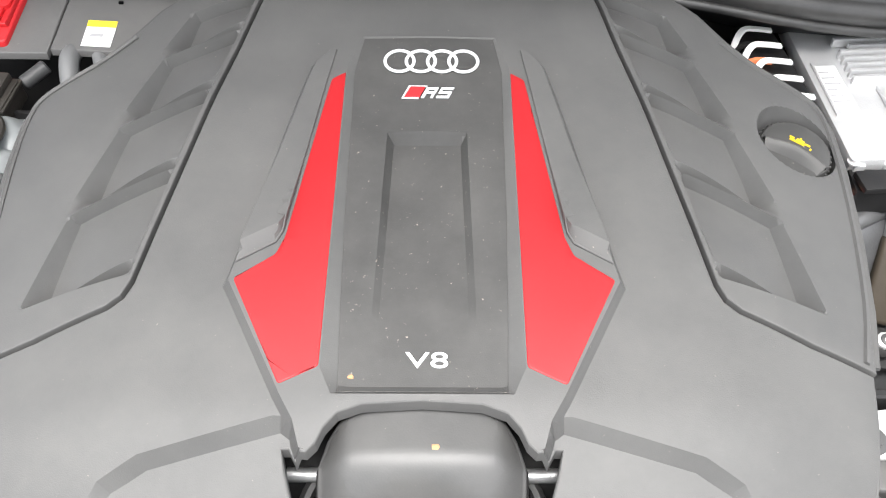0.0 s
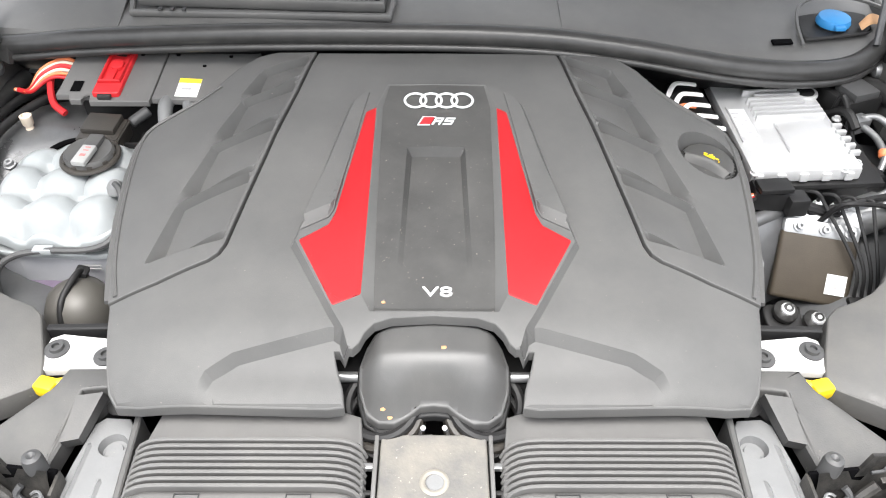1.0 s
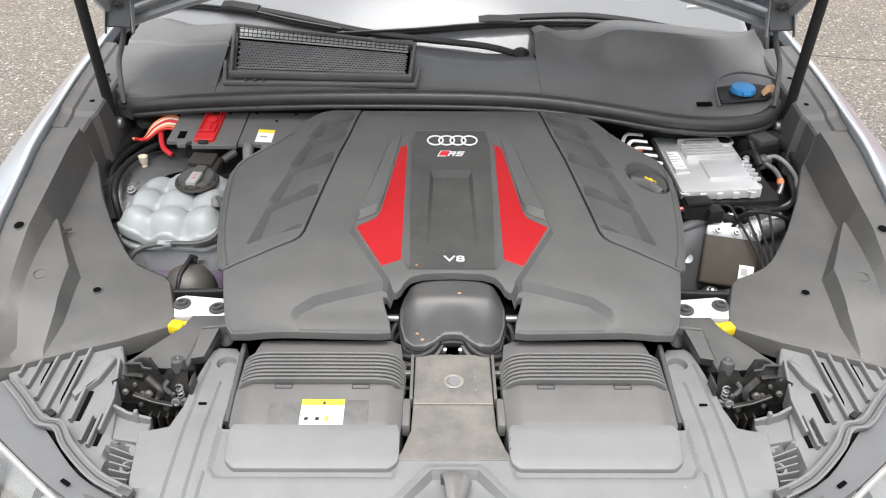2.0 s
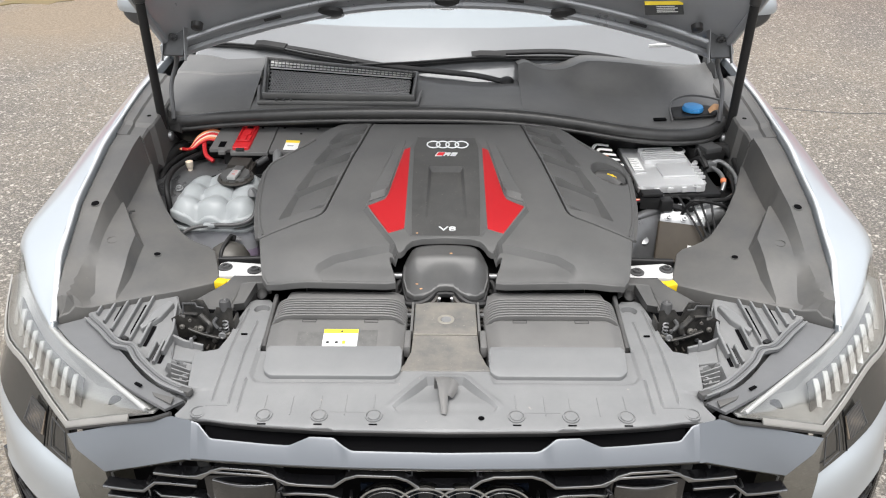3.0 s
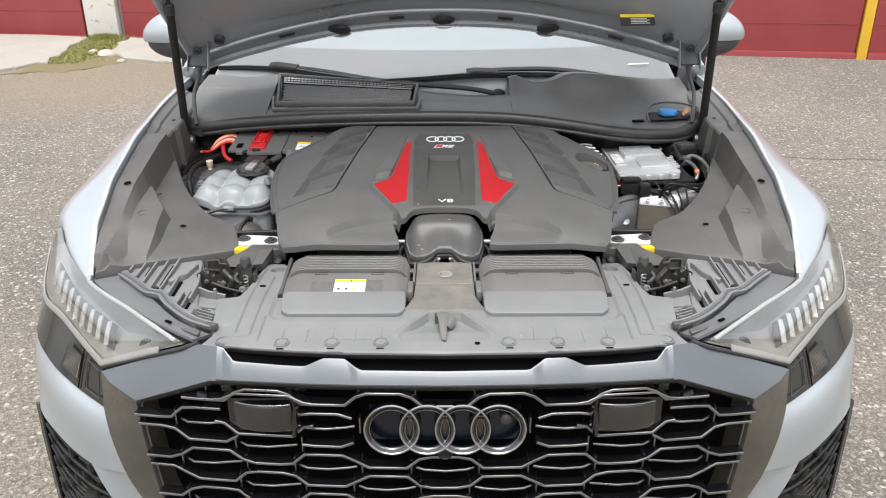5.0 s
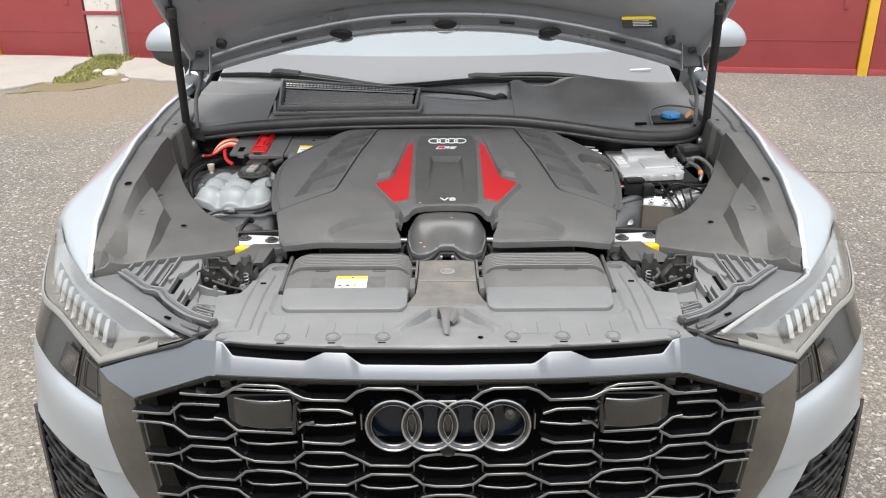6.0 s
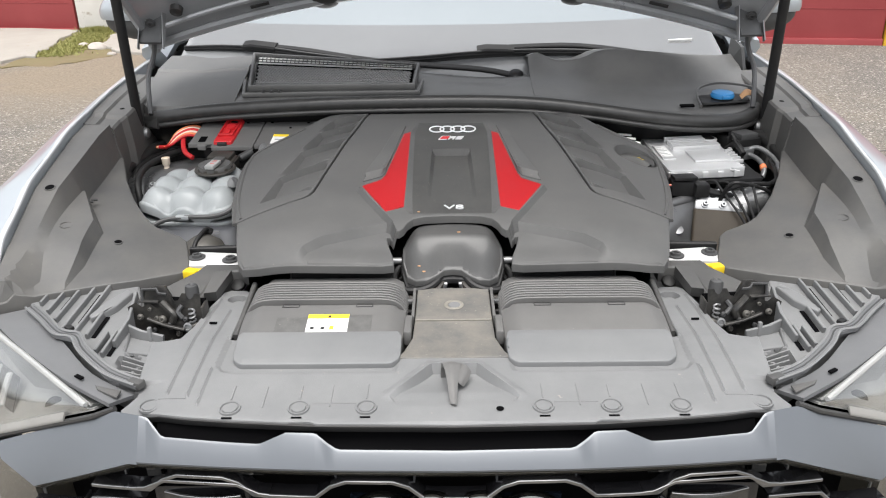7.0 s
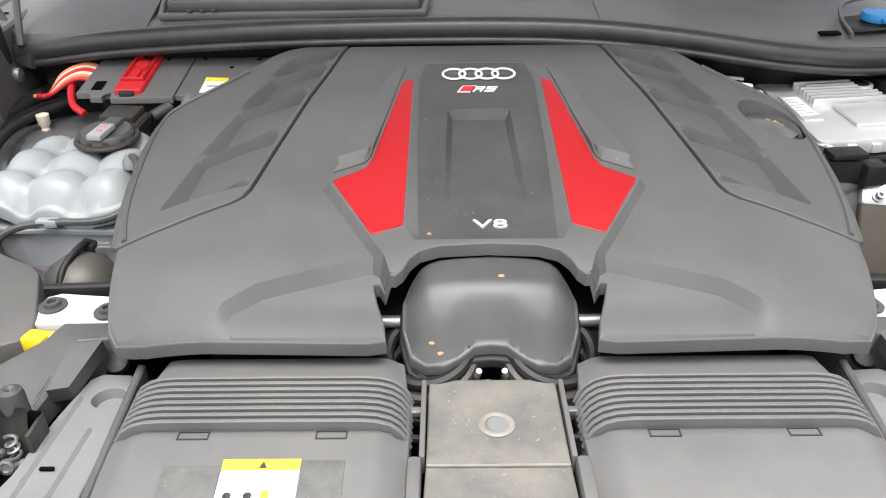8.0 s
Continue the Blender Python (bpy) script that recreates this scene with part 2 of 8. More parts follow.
def asphalt_mat():
    """Worn asphalt: grey-brown binder with pale stone chips, sandy and darker drifts."""
    m = bpy.data.materials.new("worn_asphalt")
    m.use_nodes = True
    n, l = m.node_tree.nodes, m.node_tree.links
    b = n["Principled BSDF"]
    b.inputs["Roughness"].default_value = 0.9
    tc = n.new("ShaderNodeTexCoord")

    def node(kind, **values):
        t = n.new(kind)
        for k, v in values.items():
            t.inputs[k.replace("_", " ")].default_value = v
        if "Vector" in t.inputs:
            l.new(tc.outputs["Object"], t.inputs["Vector"])
        return t

    def mix(fac, a, c, kind="MIX"):
        x = n.new("ShaderNodeMix")
        x.data_type, x.blend_type = "RGBA", kind
        l.new(fac, x.inputs[0])
        for s, v in ((6, a), (7, c)):
            if isinstance(v, tuple):
                x.inputs[s].default_value = (*v, 1)
            else:
                l.new(v, x.inputs[s])
        return x.outputs[2]

    def span(value, lo, hi):
        r = n.new("ShaderNodeMapRange")
        r.inputs["From Min"].default_value, r.inputs["From Max"].default_value = lo, hi
        l.new(value, r.inputs["Value"])
        return r.outputs["Result"]

    drift = node("ShaderNodeTexNoise", Scale=0.55, Detail=7.0, Roughness=0.62)
    fine = node("ShaderNodeTexNoise", Scale=45.0, Detail=6.0, Roughness=0.75)
    chips = node("ShaderNodeTexVoronoi", Scale=140.0)
    chips2 = node("ShaderNodeTexVoronoi", Scale=70.0)
    base = mix(span(drift.outputs["Fac"], 0.38, 0.62), (0.118, 0.111, 0.101), (0.225, 0.192, 0.148))
    far = n.new("ShaderNodeMapping")
    far.inputs["Location"].default_value, far.inputs["Scale"].default_value = (2.45, -4.85, 0.0), (0.72, 0.68, 0.0)
    l.new(tc.outputs["Object"], far.inputs["Vector"])
    dist = n.new("ShaderNodeVectorMath")
    dist.operation = "LENGTH"
    l.new(far.outputs["Vector"], dist.inputs[0])
    ragged = n.new("ShaderNodeMath")
    ragged.operation = "MULTIPLY_ADD"
    l.new(drift.outputs["Fac"], ragged.inputs[0])
    ragged.inputs[1].default_value = 2.2
    l.new(dist.outputs["Value"], ragged.inputs[2])
    base = mix(span(fine.outputs["Fac"], 0.40, 0.62), (0.092, 0.085, 0.077), base)
    bw = n.new("ShaderNodeSeparateColor")
    l.new(chips.outputs["Color"], bw.inputs["Color"])
    base = mix(span(bw.outputs["Red"], 0.60, 0.95), base, (0.265, 0.245, 0.215))
    bw2 = n.new("ShaderNodeSeparateColor")
    l.new(chips2.outputs["Color"], bw2.inputs["Color"])
    base = mix(span(bw2.outputs["Red"], 0.90, 0.97), base, (0.38, 0.355, 0.315))
    grit = mix(span(fine.outputs["Fac"], 0.35, 0.65), (0.150, 0.122, 0.090), (0.260, 0.215, 0.160))
    base = mix(span(ragged.outputs["Value"], 1.75, 2.45), grit, base)
    l.new(base, b.inputs["Base Color"])
    bp = n.new("ShaderNodeBump")
    bp.inputs["Strength"].default_value, bp.inputs["Distance"].default_value = 0.7, 0.006
    l.new(chips.outputs["Distance"], bp.inputs["Height"])
    l.new(bp.outputs["Normal"], b.inputs["Normal"])
    return m


M_ASPHALT = asphalt_mat()


# ---- builders ----
def world_of(ob):
    return ob.matrix_basis.copy() if ob.type == "EMPTY" else Matrix.Identity(4)


def finish(bm, name, material, sharp=38):
    bmesh.ops.recalc_face_normals(bm, faces=bm.faces[:])
    me = bpy.data.meshes.new(name)
    bm.to_mesh(me)
    bm.free()
    me.materials.append(material)
    me.shade_smooth()
    me.set_sharp_from_angle(angle=radians(sharp))
    return me


def part(name, bm, material, parent, label="", sharp=38):
    ob = new(name, finish(bm, name, material, sharp))
    ob.parent = parent
    ob.matrix_parent_inverse = world_of(parent).inverted()
    if label:
        ob["label"] = label
    return ob


def thing(name, label, category, base, group="", kind=""):
    ob = new(name)
    ob.empty_display_size = 0.05
    ob.matrix_basis = Matrix.Translation(base)
    return tagged(ob, label, category, group, kind)


def solo(name, bm, material, label, category, group="", kind="", sharp=38):
    return tagged(new(name, finish(bm, name, material, sharp)), label, category, group, kind)


def B():
    return bmesh.new()


def merge(bm, other):
    me = bpy.data.meshes.new("t")
    other.to_mesh(me)
    other.free()
    bm.from_mesh(me)
    bpy.data.meshes.remove(me)


def fillet(pts, r, n=4):
    """Rounds the corners of a closed outline."""
    out = []
    for i, p in enumerate(pts):
        p, a, b = Vector(p), Vector(pts[i - 1]), Vector(pts[(i + 1) % len(pts)])
        k = min(r, (a - p).length * 0.45, (b - p).length * 0.45)
        p0, p1 = p + (a - p).normalized() * k, p + (b - p).normalized() * k
        for j in range(n + 1):
            t = j / n
            out.append(tuple(p0 * (1 - t) ** 2 + p * 2 * t * (1 - t) + p1 * t * t))
    return out


def both(half):
    """A closed outline from its half on the +x side, listed from front to back or back to front, and its mirror."""
    return list(half) + [(-x, y) for x, y in reversed(half) if abs(x) > 1e-6]


def flip(pts, s):
    return [(s * p[0], *p[1:]) for p in pts]


def slab(bm, outline, f, depth, r=0.003, step=0.02, cuts=()):
    """A moulded panel: the outline filled with a fine sheet that follows z = f(x, y), with a rounded edge and a skirt below."""
    t = bmesh.new()
    t.faces.new([t.verts.new((p[0], p[1], 0)) for p in outline])
    bmesh.ops.triangulate(t, faces=t.faces[:])
    for axis in (0, 1):
        lo, hi = min(p[axis] for p in outline), max(p[axis] for p in outline)
        for k in range(1, int((hi - lo) / step) + 1):
            co, no = [0, 0, 0], [0, 0, 0]
            co[axis], no[axis] = lo + k * step, 1
            bmesh.ops.bisect_plane(t, geom=t.verts[:] + t.edges[:] + t.faces[:], plane_co=co, plane_no=no, dist=1e-5)
    for p, q in cuts:
        near = []
        for fc in t.faces:
            c = fc.calc_center_median()
            if min(p[0], q[0]) - step < c.x < max(p[0], q[0]) + step and min(p[1], q[1]) - step < c.y < max(p[1], q[1]) + step:
                near.append(fc)
        geom = set(near)
        for fc in near:
            geom.update(fc.verts)
            geom.update(fc.edges)
        if near:
            bmesh.ops.bisect_plane(t, geom=list(geom), plane_co=(*p, 0), plane_no=(q[1] - p[1], p[0] - q[0], 0), dist=2e-4)
    rim = [e for e in t.edges if len(e.link_faces) == 1]
    out = {}
    for e in rim:
        a, b = e.verts
        d = b.co - a.co
        nrm = Vector((d.y, -d.x, 0))
        if nrm.length < 1e-9:
            continue
        nrm.normalize()
        if nrm.dot(e.link_faces[0].calc_center_median() - a.co) > 0:
            nrm = -nrm
        for v in e.verts:
            out[v] = out.get(v, Vector((0, 0, 0))) + nrm
    inset = min(r, 0.4 * step)
    for v in out:
        if out[v].length > 1e-6:
            out[v].normalize()
            v.co -= out[v] * inset
    for v in t.verts:
        v.co.z = f(v.co.x, v.co.y)
    prev = {v: v for v in out}
    for o, dz in [(r * math.sin(a), -r * (1 - math.cos(a))) for a in (0.5, 1.05, 1.57)] + [(r, -depth)]:
        ring = {v: t.verts.new(v.co + out[v] * o + Vector((0, 0, dz))) for v in out}
        for e in rim:
            a, b = e.verts
            if a in out and b in out:
                t.faces.new((prev[a], prev[b], ring[b], ring[a]))
        prev = ring
    merge(bm, t)
    return bm


def box(bm, lo, hi, bev=0.003, m=None, seg=2):
    t = bmesh.new()
    bmesh.ops.create_cube(t, size=1, matrix=Matrix.LocRotScale([(a + b) / 2 for a, b in zip(lo, hi)], None, [b - a for a, b in zip(lo, hi)]))
    if bev:
        bmesh.ops.bevel(t, geom=t.edges[:], offset=bev, segments=seg, profile=0.6, affect="EDGES")
    if m:
        t.transform(m)
    merge(bm, t)
    return bm


def obox(bm, centre, size, turn=(0, 0, 0), bev=0.003):
    """A box about a centre, turned by degrees."""
    h = [s / 2 for s in size]
    return box(bm, [-a for a in h], h, bev, pose(*centre, *turn))


def frame_at(p, d):
    q = Vector(d).to_track_quat("Z", "Y")
    return Matrix.Translation(p) @ q.to_matrix().to_4x4()


def lathe(bm, p, d, profile, seg=24):
    """Turns a profile of (radius, height) about the axis d through p."""
    m = frame_at(p, d)
    rings = []
    for r, h in profile:
        rings.append([bm.verts.new(m @ Vector((r * math.cos(2 * math.pi * k / seg), r * math.sin(2 * math.pi * k / seg), h))) for k in range(seg)])
    for a, b in zip(rings, rings[1:]):
        for k in range(seg):
            bm.faces.new((a[k], a[(k + 1) % seg], b[(k + 1) % seg], b[k]))
    for ring, r in ((rings[0], profile[0][0]), (rings[-1], profile[-1][0])):
        if r > 1e-4:
            bm.faces.new(ring)
    return bm


def cyl(bm, p0, p1, r, r1=None, seg=16, bev=0.0):
    p0, p1 = Vector(p0), Vector(p1)
    h = (p1 - p0).length
    r1 = r if r1 is None else r1
    prof = [(r, 0), (r1, h)] if not bev else [(r - bev, 0), (r, bev), (r1, h - bev), (r1 - bev, h)]
    return lathe(bm, p0, p1 - p0, prof, seg)


def spline(pts, sub=6, closed=False):
    """A smooth line through points."""
    P = [Vector(p) for p in pts]
    n = len(P)
    out = []
    for i in range(n if closed else n - 1):
        g = (lambda k: P[k % n]) if closed else (lambda k: P[max(0, min(n - 1, k))])
        a, b, c, d = g(i - 1), g(i), g(i + 1), g(i + 2)
        for j in range(sub):
            t = j / sub
            out.append(0.5 * (2 * b + (c - a) * t + (2 * a - 5 * b + 4 * c - d) * t * t + (3 * b - a - 3 * c + d) * t ** 3))
    if not closed:
        out.append(P[-1])
    return out


def tube(bm, pts, r, seg=8, sub=6, closed=False, ripple=0.0):
    """A hose, cable or pipe through points; ripple makes it corrugated."""
    P = spline(pts, sub, closed) if sub > 1 else [Vector(p) for p in pts]
    n = len(P)
    rings, ref = [], None
    for i, p in enumerate(P):
        d = (P[(i + 1) % n] - P[i - 1]) if closed else (P[min(n - 1, i + 1)] - P[max(0, i - 1)])
        d.normalize()
        if ref is None:
            ref = d.orthogonal().normalized()
        ref = (ref - d * ref.dot(d)).normalized()
        side = d.cross(ref)
        rr = r * (1 + (ripple if i % 2 else -ripple))
        rings.append([bm.verts.new(p + (ref * math.cos(2 * math.pi * k / seg) + side * math.sin(2 * math.pi * k / seg)) * rr) for k in range(seg)])
    for i in range(n if closed else n - 1):
        a, b = rings[i], rings[(i + 1) % n]
        for k in range(seg):
            bm.faces.new((a[k], a[(k + 1) % seg], b[(k + 1) % seg], b[k]))
    if not closed:
        bm.faces.new(rings[0])
        bm.faces.new(rings[-1])
    return bm


def bar(bm, pts, w, h, up=(0, 0, 1), closed=False):
    """A straight-edged strip of width w and height h along points, mitred at the corners."""
    P, n = [Vector(p) for p in pts], len(pts)
    up, rings = Vector(up), []
    for i, p in enumerate(P):
        d0 = (P[i] - P[i - 1]).normalized() if i or closed else (P[1] - P[0]).normalized()
        d1 = (P[(i + 1) % n] - P[i]).normalized() if i < n - 1 or closed else d0
        d = (d0 + d1).normalized()
        side = d.cross(up).normalized()
        nrm = side.cross(d).normalized()
        k = 1 / max(0.5, d.dot(d0))
        b = min(w, h) * 0.22
        prof = [(-w / 2 + b, h / 2), (w / 2 - b, h / 2), (w / 2, h / 2 - b), (w / 2, -h / 2 + b), (w / 2 - b, -h / 2), (-w / 2 + b, -h / 2), (-w / 2, -h / 2 + b), (-w / 2, h / 2 - b)]
        rings.append([bm.verts.new(p + side * (x * k) + nrm * (z * k)) for x, z in prof])
    for i in range(n if closed else n - 1):
        a, b2 = rings[i], rings[(i + 1) % n]
        for k in range(8):
            bm.faces.new((a[k], a[(k + 1) % 8], b2[(k + 1) % 8], b2[k]))
    if not closed:
        bm.faces.new(rings[0])
        bm.faces.new(rings[-1])
    return bm


def loft(bm, rows, sub=4, thick=0.0, sub2=None):
    """A smooth sheet through rows of points; thick gives it a back and edges."""
    sub2 = sub2 or sub
    R = [spline(r, sub) if sub > 1 else [Vector(p) for p in r] for r in rows]
    cols = [spline([r[j] for r in R], sub2) if sub2 > 1 else [r[j] for r in R] for j in range(len(R[0]))]
    grid = [[c[i] for c in cols] for i in range(len(cols[0]))]
    t = bmesh.new()
    V = [[t.verts.new(p) for p in row] for row in grid]
    for a, b in zip(V, V[1:]):
        for j in range(len(a) - 1):
            t.faces.new((a[j], a[j + 1], b[j + 1], b[j]))
    if thick:
        bmesh.ops.recalc_face_normals(t, faces=t.faces[:])
        bmesh.ops.solidify(t, geom=t.faces[:], thickness=thick)
    merge(bm, t)
    return bm


def plate(bm, pts, thick):
    """A flat-faced plate from the corners of its face, thickened behind."""
    t = bmesh.new()
    t.faces.new([t.verts.new(p) for p in pts])
    bmesh.ops.solidify(t, geom=t.faces[:], thickness=thick)
    merge(bm, t)
    return bm


def torus(bm, centre, axis, R, r, seg=40, ring=10, flat=1.0):
    m = frame_at(centre, axis)
    V = [[bm.verts.new(m @ Vector(((R + r * math.cos(b)) * math.cos(a), (R + r * math.cos(b)) * math.sin(a), r * flat * math.sin(b))))
          for b in [2 * math.pi * j / ring for j in range(ring)]] for a in [2 * math.pi * i / seg for i in range(seg)]]
    for i in range(seg):
        for j in range(ring):
            bm.faces.new((V[i][j], V[(i + 1) % seg][j], V[(i + 1) % seg][(j + 1) % ring], V[i][(j + 1) % ring]))
    return bm


def band(bm, p, d, profile, seg=48):
    """Turns an open profile about an axis, with no caps."""
    m = frame_at(p, d)
    rings = [[bm.verts.new(m @ Vector((r * math.cos(2 * math.pi * k / seg), r * math.sin(2 * math.pi * k / seg), h))) for k in range(seg)] for r, h in profile]
    for a, b in zip(rings, rings[1:]):
        for k in range(seg):
            bm.faces.new((a[k], a[(k + 1) % seg], b[(k + 1) % seg], b[k]))
    return bm


def bolt(bm, p, d=(0, 0, 1), r=0.008, h=0.006):
    """A washer-faced screw head with a socket."""
    return lathe(bm, p, d, [(r * 1.5, 0), (r * 1.5, h * 0.3), (r, h * 0.35), (r * 0.95, h), (r * 0.5, h), (r * 0.45, h * 0.5)], 14)


def lettering(bm, body, size, m, deep=0.001, wide=1.0):
    c = bpy.data.curves.new("t", "FONT")
    c.body, c.size, c.extrude, c.align_x, c.align_y = body, size, deep, "CENTER", "CENTER"
    o = new("t", c)
    me = bpy.data.meshes.new_from_object(o.evaluated_get(bpy.context.evaluated_depsgraph_get()))
    me.transform(m @ Matrix.Diagonal((wide, 1, 1, 1)))
    bm.from_mesh(me)
    bpy.data.objects.remove(o)
    bpy.data.curves.remove(c)
    bpy.data.meshes.remove(me)
    return bm


def sd(poly, x, y):
    """How far (x, y) lies inside an outline; negative outside."""
    inside, best = False, 1e9
    n = len(poly)
    for i in range(n):
        x0, y0 = poly[i]
        x1, y1 = poly[(i + 1) % n]
        dx, dy = x1 - x0, y1 - y0
        t = max(0.0, min(1.0, ((x - x0) * dx + (y - y0) * dy) / (dx * dx + dy * dy + 1e-12)))
        best = min(best, (x - x0 - t * dx) ** 2 + (y - y0 - t * dy) ** 2)
        if (y0 > y) != (y1 > y) and x < (x1 - x0) * (y - y0) / (y1 - y0) + x0:
            inside = not inside
    return math.sqrt(best) * (1 if inside else -1)


def ease(v, lo, hi):
    t = max(0.0, min(1.0, (v - lo) / (hi - lo)))
    return t * t * (3 - 2 * t)


def sides(poly, mirror=True):
    """The edges of an outline as cut lines, on both sides of the car."""
    e = [(poly[i], poly[(i + 1) % len(poly)]) for i in range(len(poly))]
    return e + ([((-a[0], a[1]), (-b[0], b[1])) for a, b in e] if mirror else [])


def ramp(v, xs, ys):
    return float(np.interp(v, xs, ys))


def vsd(poly, X, Y):
    """How far the points (X, Y) lie inside an outline; negative outside."""
    X, Y = np.asarray(X, float), np.asarray(Y, float)
    best, inside = np.full(X.shape, 1e9), np.zeros(X.shape, bool)
    for i in range(len(poly)):
        (x0, y0), (x1, y1) = poly[i], poly[(i + 1) % len(poly)]
        dx, dy = x1 - x0, y1 - y0
        t = np.clip(((X - x0) * dx + (Y - y0) * dy) / (dx * dx + dy * dy + 1e-12), 0, 1)
        best = np.minimum(best, (X - x0 - t * dx) ** 2 + (Y - y0 - t * dy) ** 2)
        if y0 != y1:
            inside ^= ((y0 > Y) != (y1 > Y)) & (X < (x1 - x0) * (Y - y0) / (y1 - y0) + x0)
    return np.sqrt(best) * np.where(inside, 1, -1)


def wall_between(outer, inner_, X, Y):
    """0 outside the outer outline, 1 inside the inner one, a straight slope between."""
    a, b = np.maximum(vsd(outer, X, Y), 0), np.maximum(-vsd(inner_, X, Y), 0)
    return a / np.maximum(a + b, 1e-9)


def vease(v, lo, hi):
    t = np.clip((v - lo) / (hi - lo), 0, 1)
    return t * t * (3 - 2 * t)


def relief(bm, outline, f, lines, step, depth, r=0.002):
    """A moulded panel z = f(X, Y) over an outline, creased along lines, with a rounded edge and a skirt below."""
    pts, edges = [], []
    r = min(r, 0.45 * step)

    def run(line, closed):
        ids = []
        n = len(line)
        for i in range(n if closed else n - 1):
            a, b = Vector(line[i]), Vector(line[(i + 1) % n])
            m = max(1, int((b - a).length / step))
            for k in range(m):
                ids.append(len(pts))
                pts.append(a.lerp(b, k / m))
        if not closed:
            ids.append(len(pts))
            pts.append(Vector(line[-1]))
        edges.extend(zip(ids, ids[1:] + ids[:1] if closed else ids[1:]))
        return ids

    ring = run([tuple(p) for p in outline], True)
    for line, closed in lines:
        run([tuple(p) for p in line], closed)
    fixed = np.array([tuple(p) for p in pts])
    xs, ys = [p[0] for p in outline], [p[1] for p in outline]
    gx, gy = np.meshgrid(np.arange(min(xs), max(xs), step), np.arange(min(ys), max(ys), step * 0.87))
    gx = gx + (np.arange(gx.shape[0])[:, None] % 2) * step / 2
    gx, gy = gx.ravel(), gy.ravel()
    keep = vsd(outline, gx, gy) > step * 0.45
    gx, gy = gx[keep], gy[keep]
    far = np.ones(gx.shape, bool)
    for q in fixed:
        far &= (gx - q[0]) ** 2 + (gy - q[1]) ** 2 > (0.6 * step) ** 2
    pts += [Vector(p) for p in zip(gx[far].tolist(), gy[far].tolist())]
    V, E, F = delaunay_2d_cdt(pts, edges, [ring], 1, 1e-5)[:3]
    XY = np.array([tuple(v) for v in V])
    Z = f(XY[:, 0], XY[:, 1])
    t = bmesh.new()
    vs = [t.verts.new((x, y, z)) for (x, y), z in zip(XY.tolist(), Z.tolist())]
    for face in F:
        t.faces.new([vs[i] for i in face])
    rim = [e for e in t.edges if len(e.link_faces) == 1]
    out = {}
    for e in rim:
        a, b = e.verts
        nrm = Vector((b.co.y - a.co.y, a.co.x - b.co.x, 0)).normalized()
        if nrm.dot(e.link_faces[0].calc_center_median() - a.co) > 0:
            nrm = -nrm
        for v in e.verts:
            out[v] = out.get(v, Vector((0, 0, 0))) + nrm
    for v in out:
        out[v].normalize()
        v.co -= out[v] * r
    prev = {v: v for v in out}
    for o, dz in [(r * math.sin(a), -r * (1 - math.cos(a))) for a in (0.5, 1.05, 1.57)] + [(r, -depth)]:
        ring_ = {v: t.verts.new(v.co + out[v] * o + Vector((0, 0, dz))) for v in out}
        for e in rim:
            a, b = e.verts
            t.faces.new((prev[a], prev[b], ring_[b], ring_[a]))
        prev = ring_
    merge(bm, t)
    return bm


# ---- yard ----
def gz(y):
    return max(0.0, min(0.30, 0.028 * (y - 2)))


def ground():
    bm = B()
    xs = [-2500, -60, -15, -6, 0, 6, 15, 60, 2500]
    ys = [-2500, -60, -10, 2, 12.7, 60, 2500]
    V = [[bm.verts.new((x, y, gz(y))) for x in xs] for y in ys]
    for a, b in zip(V, V[1:]):
        for k in range(len(xs) - 1):
            bm.faces.new((a[k], a[k + 1], b[k + 1], b[k]))
    solo("ground", bm, M_ASPHALT, "worn grey-brown asphalt yard with pale stone chips", "ground", kind="structure")


def yard_crack():
    """The joint across the yard: an uneven raised lip of newer asphalt."""
    rnd = random.Random(4)
    bm, pts = B(), []
    for k in range(60):
        x = 1.2 + k * 0.12
        y = 4.60 - 0.21 * (x - 1.2) + 0.05 * max(0.0, x - 2.6) + rnd.uniform(-0.025, 0.025)
        pts.append((x, y, gz(y) + 0.001))
    bar(bm, pts, 0.012, 0.006)
    solo("asphalt_joint", bm, M_CARR, "dark uneven joint line across the asphalt yard", "joint", kind="structure")


WALL = pose(0, 8.75, 0, 0, 0, -9.8)


def garage_door(u0, u1, panels):
    w = thing("garage_door", "red painted steel garage door, slightly dented, in a row of garages", "garage door", WALL @ Vector(((u0 + u1) / 2, 0, 0.2)), "garage doors")
    n = max(1, panels)
    for k in range(n):
        a, b = u0 + (u1 - u0) * k / n + 0.006, u0 + (u1 - u0) * (k + 1) / n - 0.006
        bm = box(B(), (a, 0.0, 0.16), (b, 0.05, 2.45), 0.004)
        box(bm, (a + 0.04, -0.006, 0.55), (b - 0.04, 0.0, 0.556), 0.002)
        box(bm, (a + 0.04, -0.006, 1.15), (b - 0.04, 0.0, 1.156), 0.002)
        bm.transform(WALL)
        part("leaf", bm, M_GARAGE, w)
    bm = box(B(), (u0, -0.03, 0.12), (u1, 0.0, 0.235), 0.004)
    bm.transform(WALL)
    part("bottom_rail", bm, M_GARAGE, w)
    bm = box(B(), (u1 - 0.25, -0.012, 0.9), (u1 - 0.2, 0.0, 1.05), 0.004)
    bm.transform(WALL)
    part("latch_plate", bm, M_GARAGE, w)


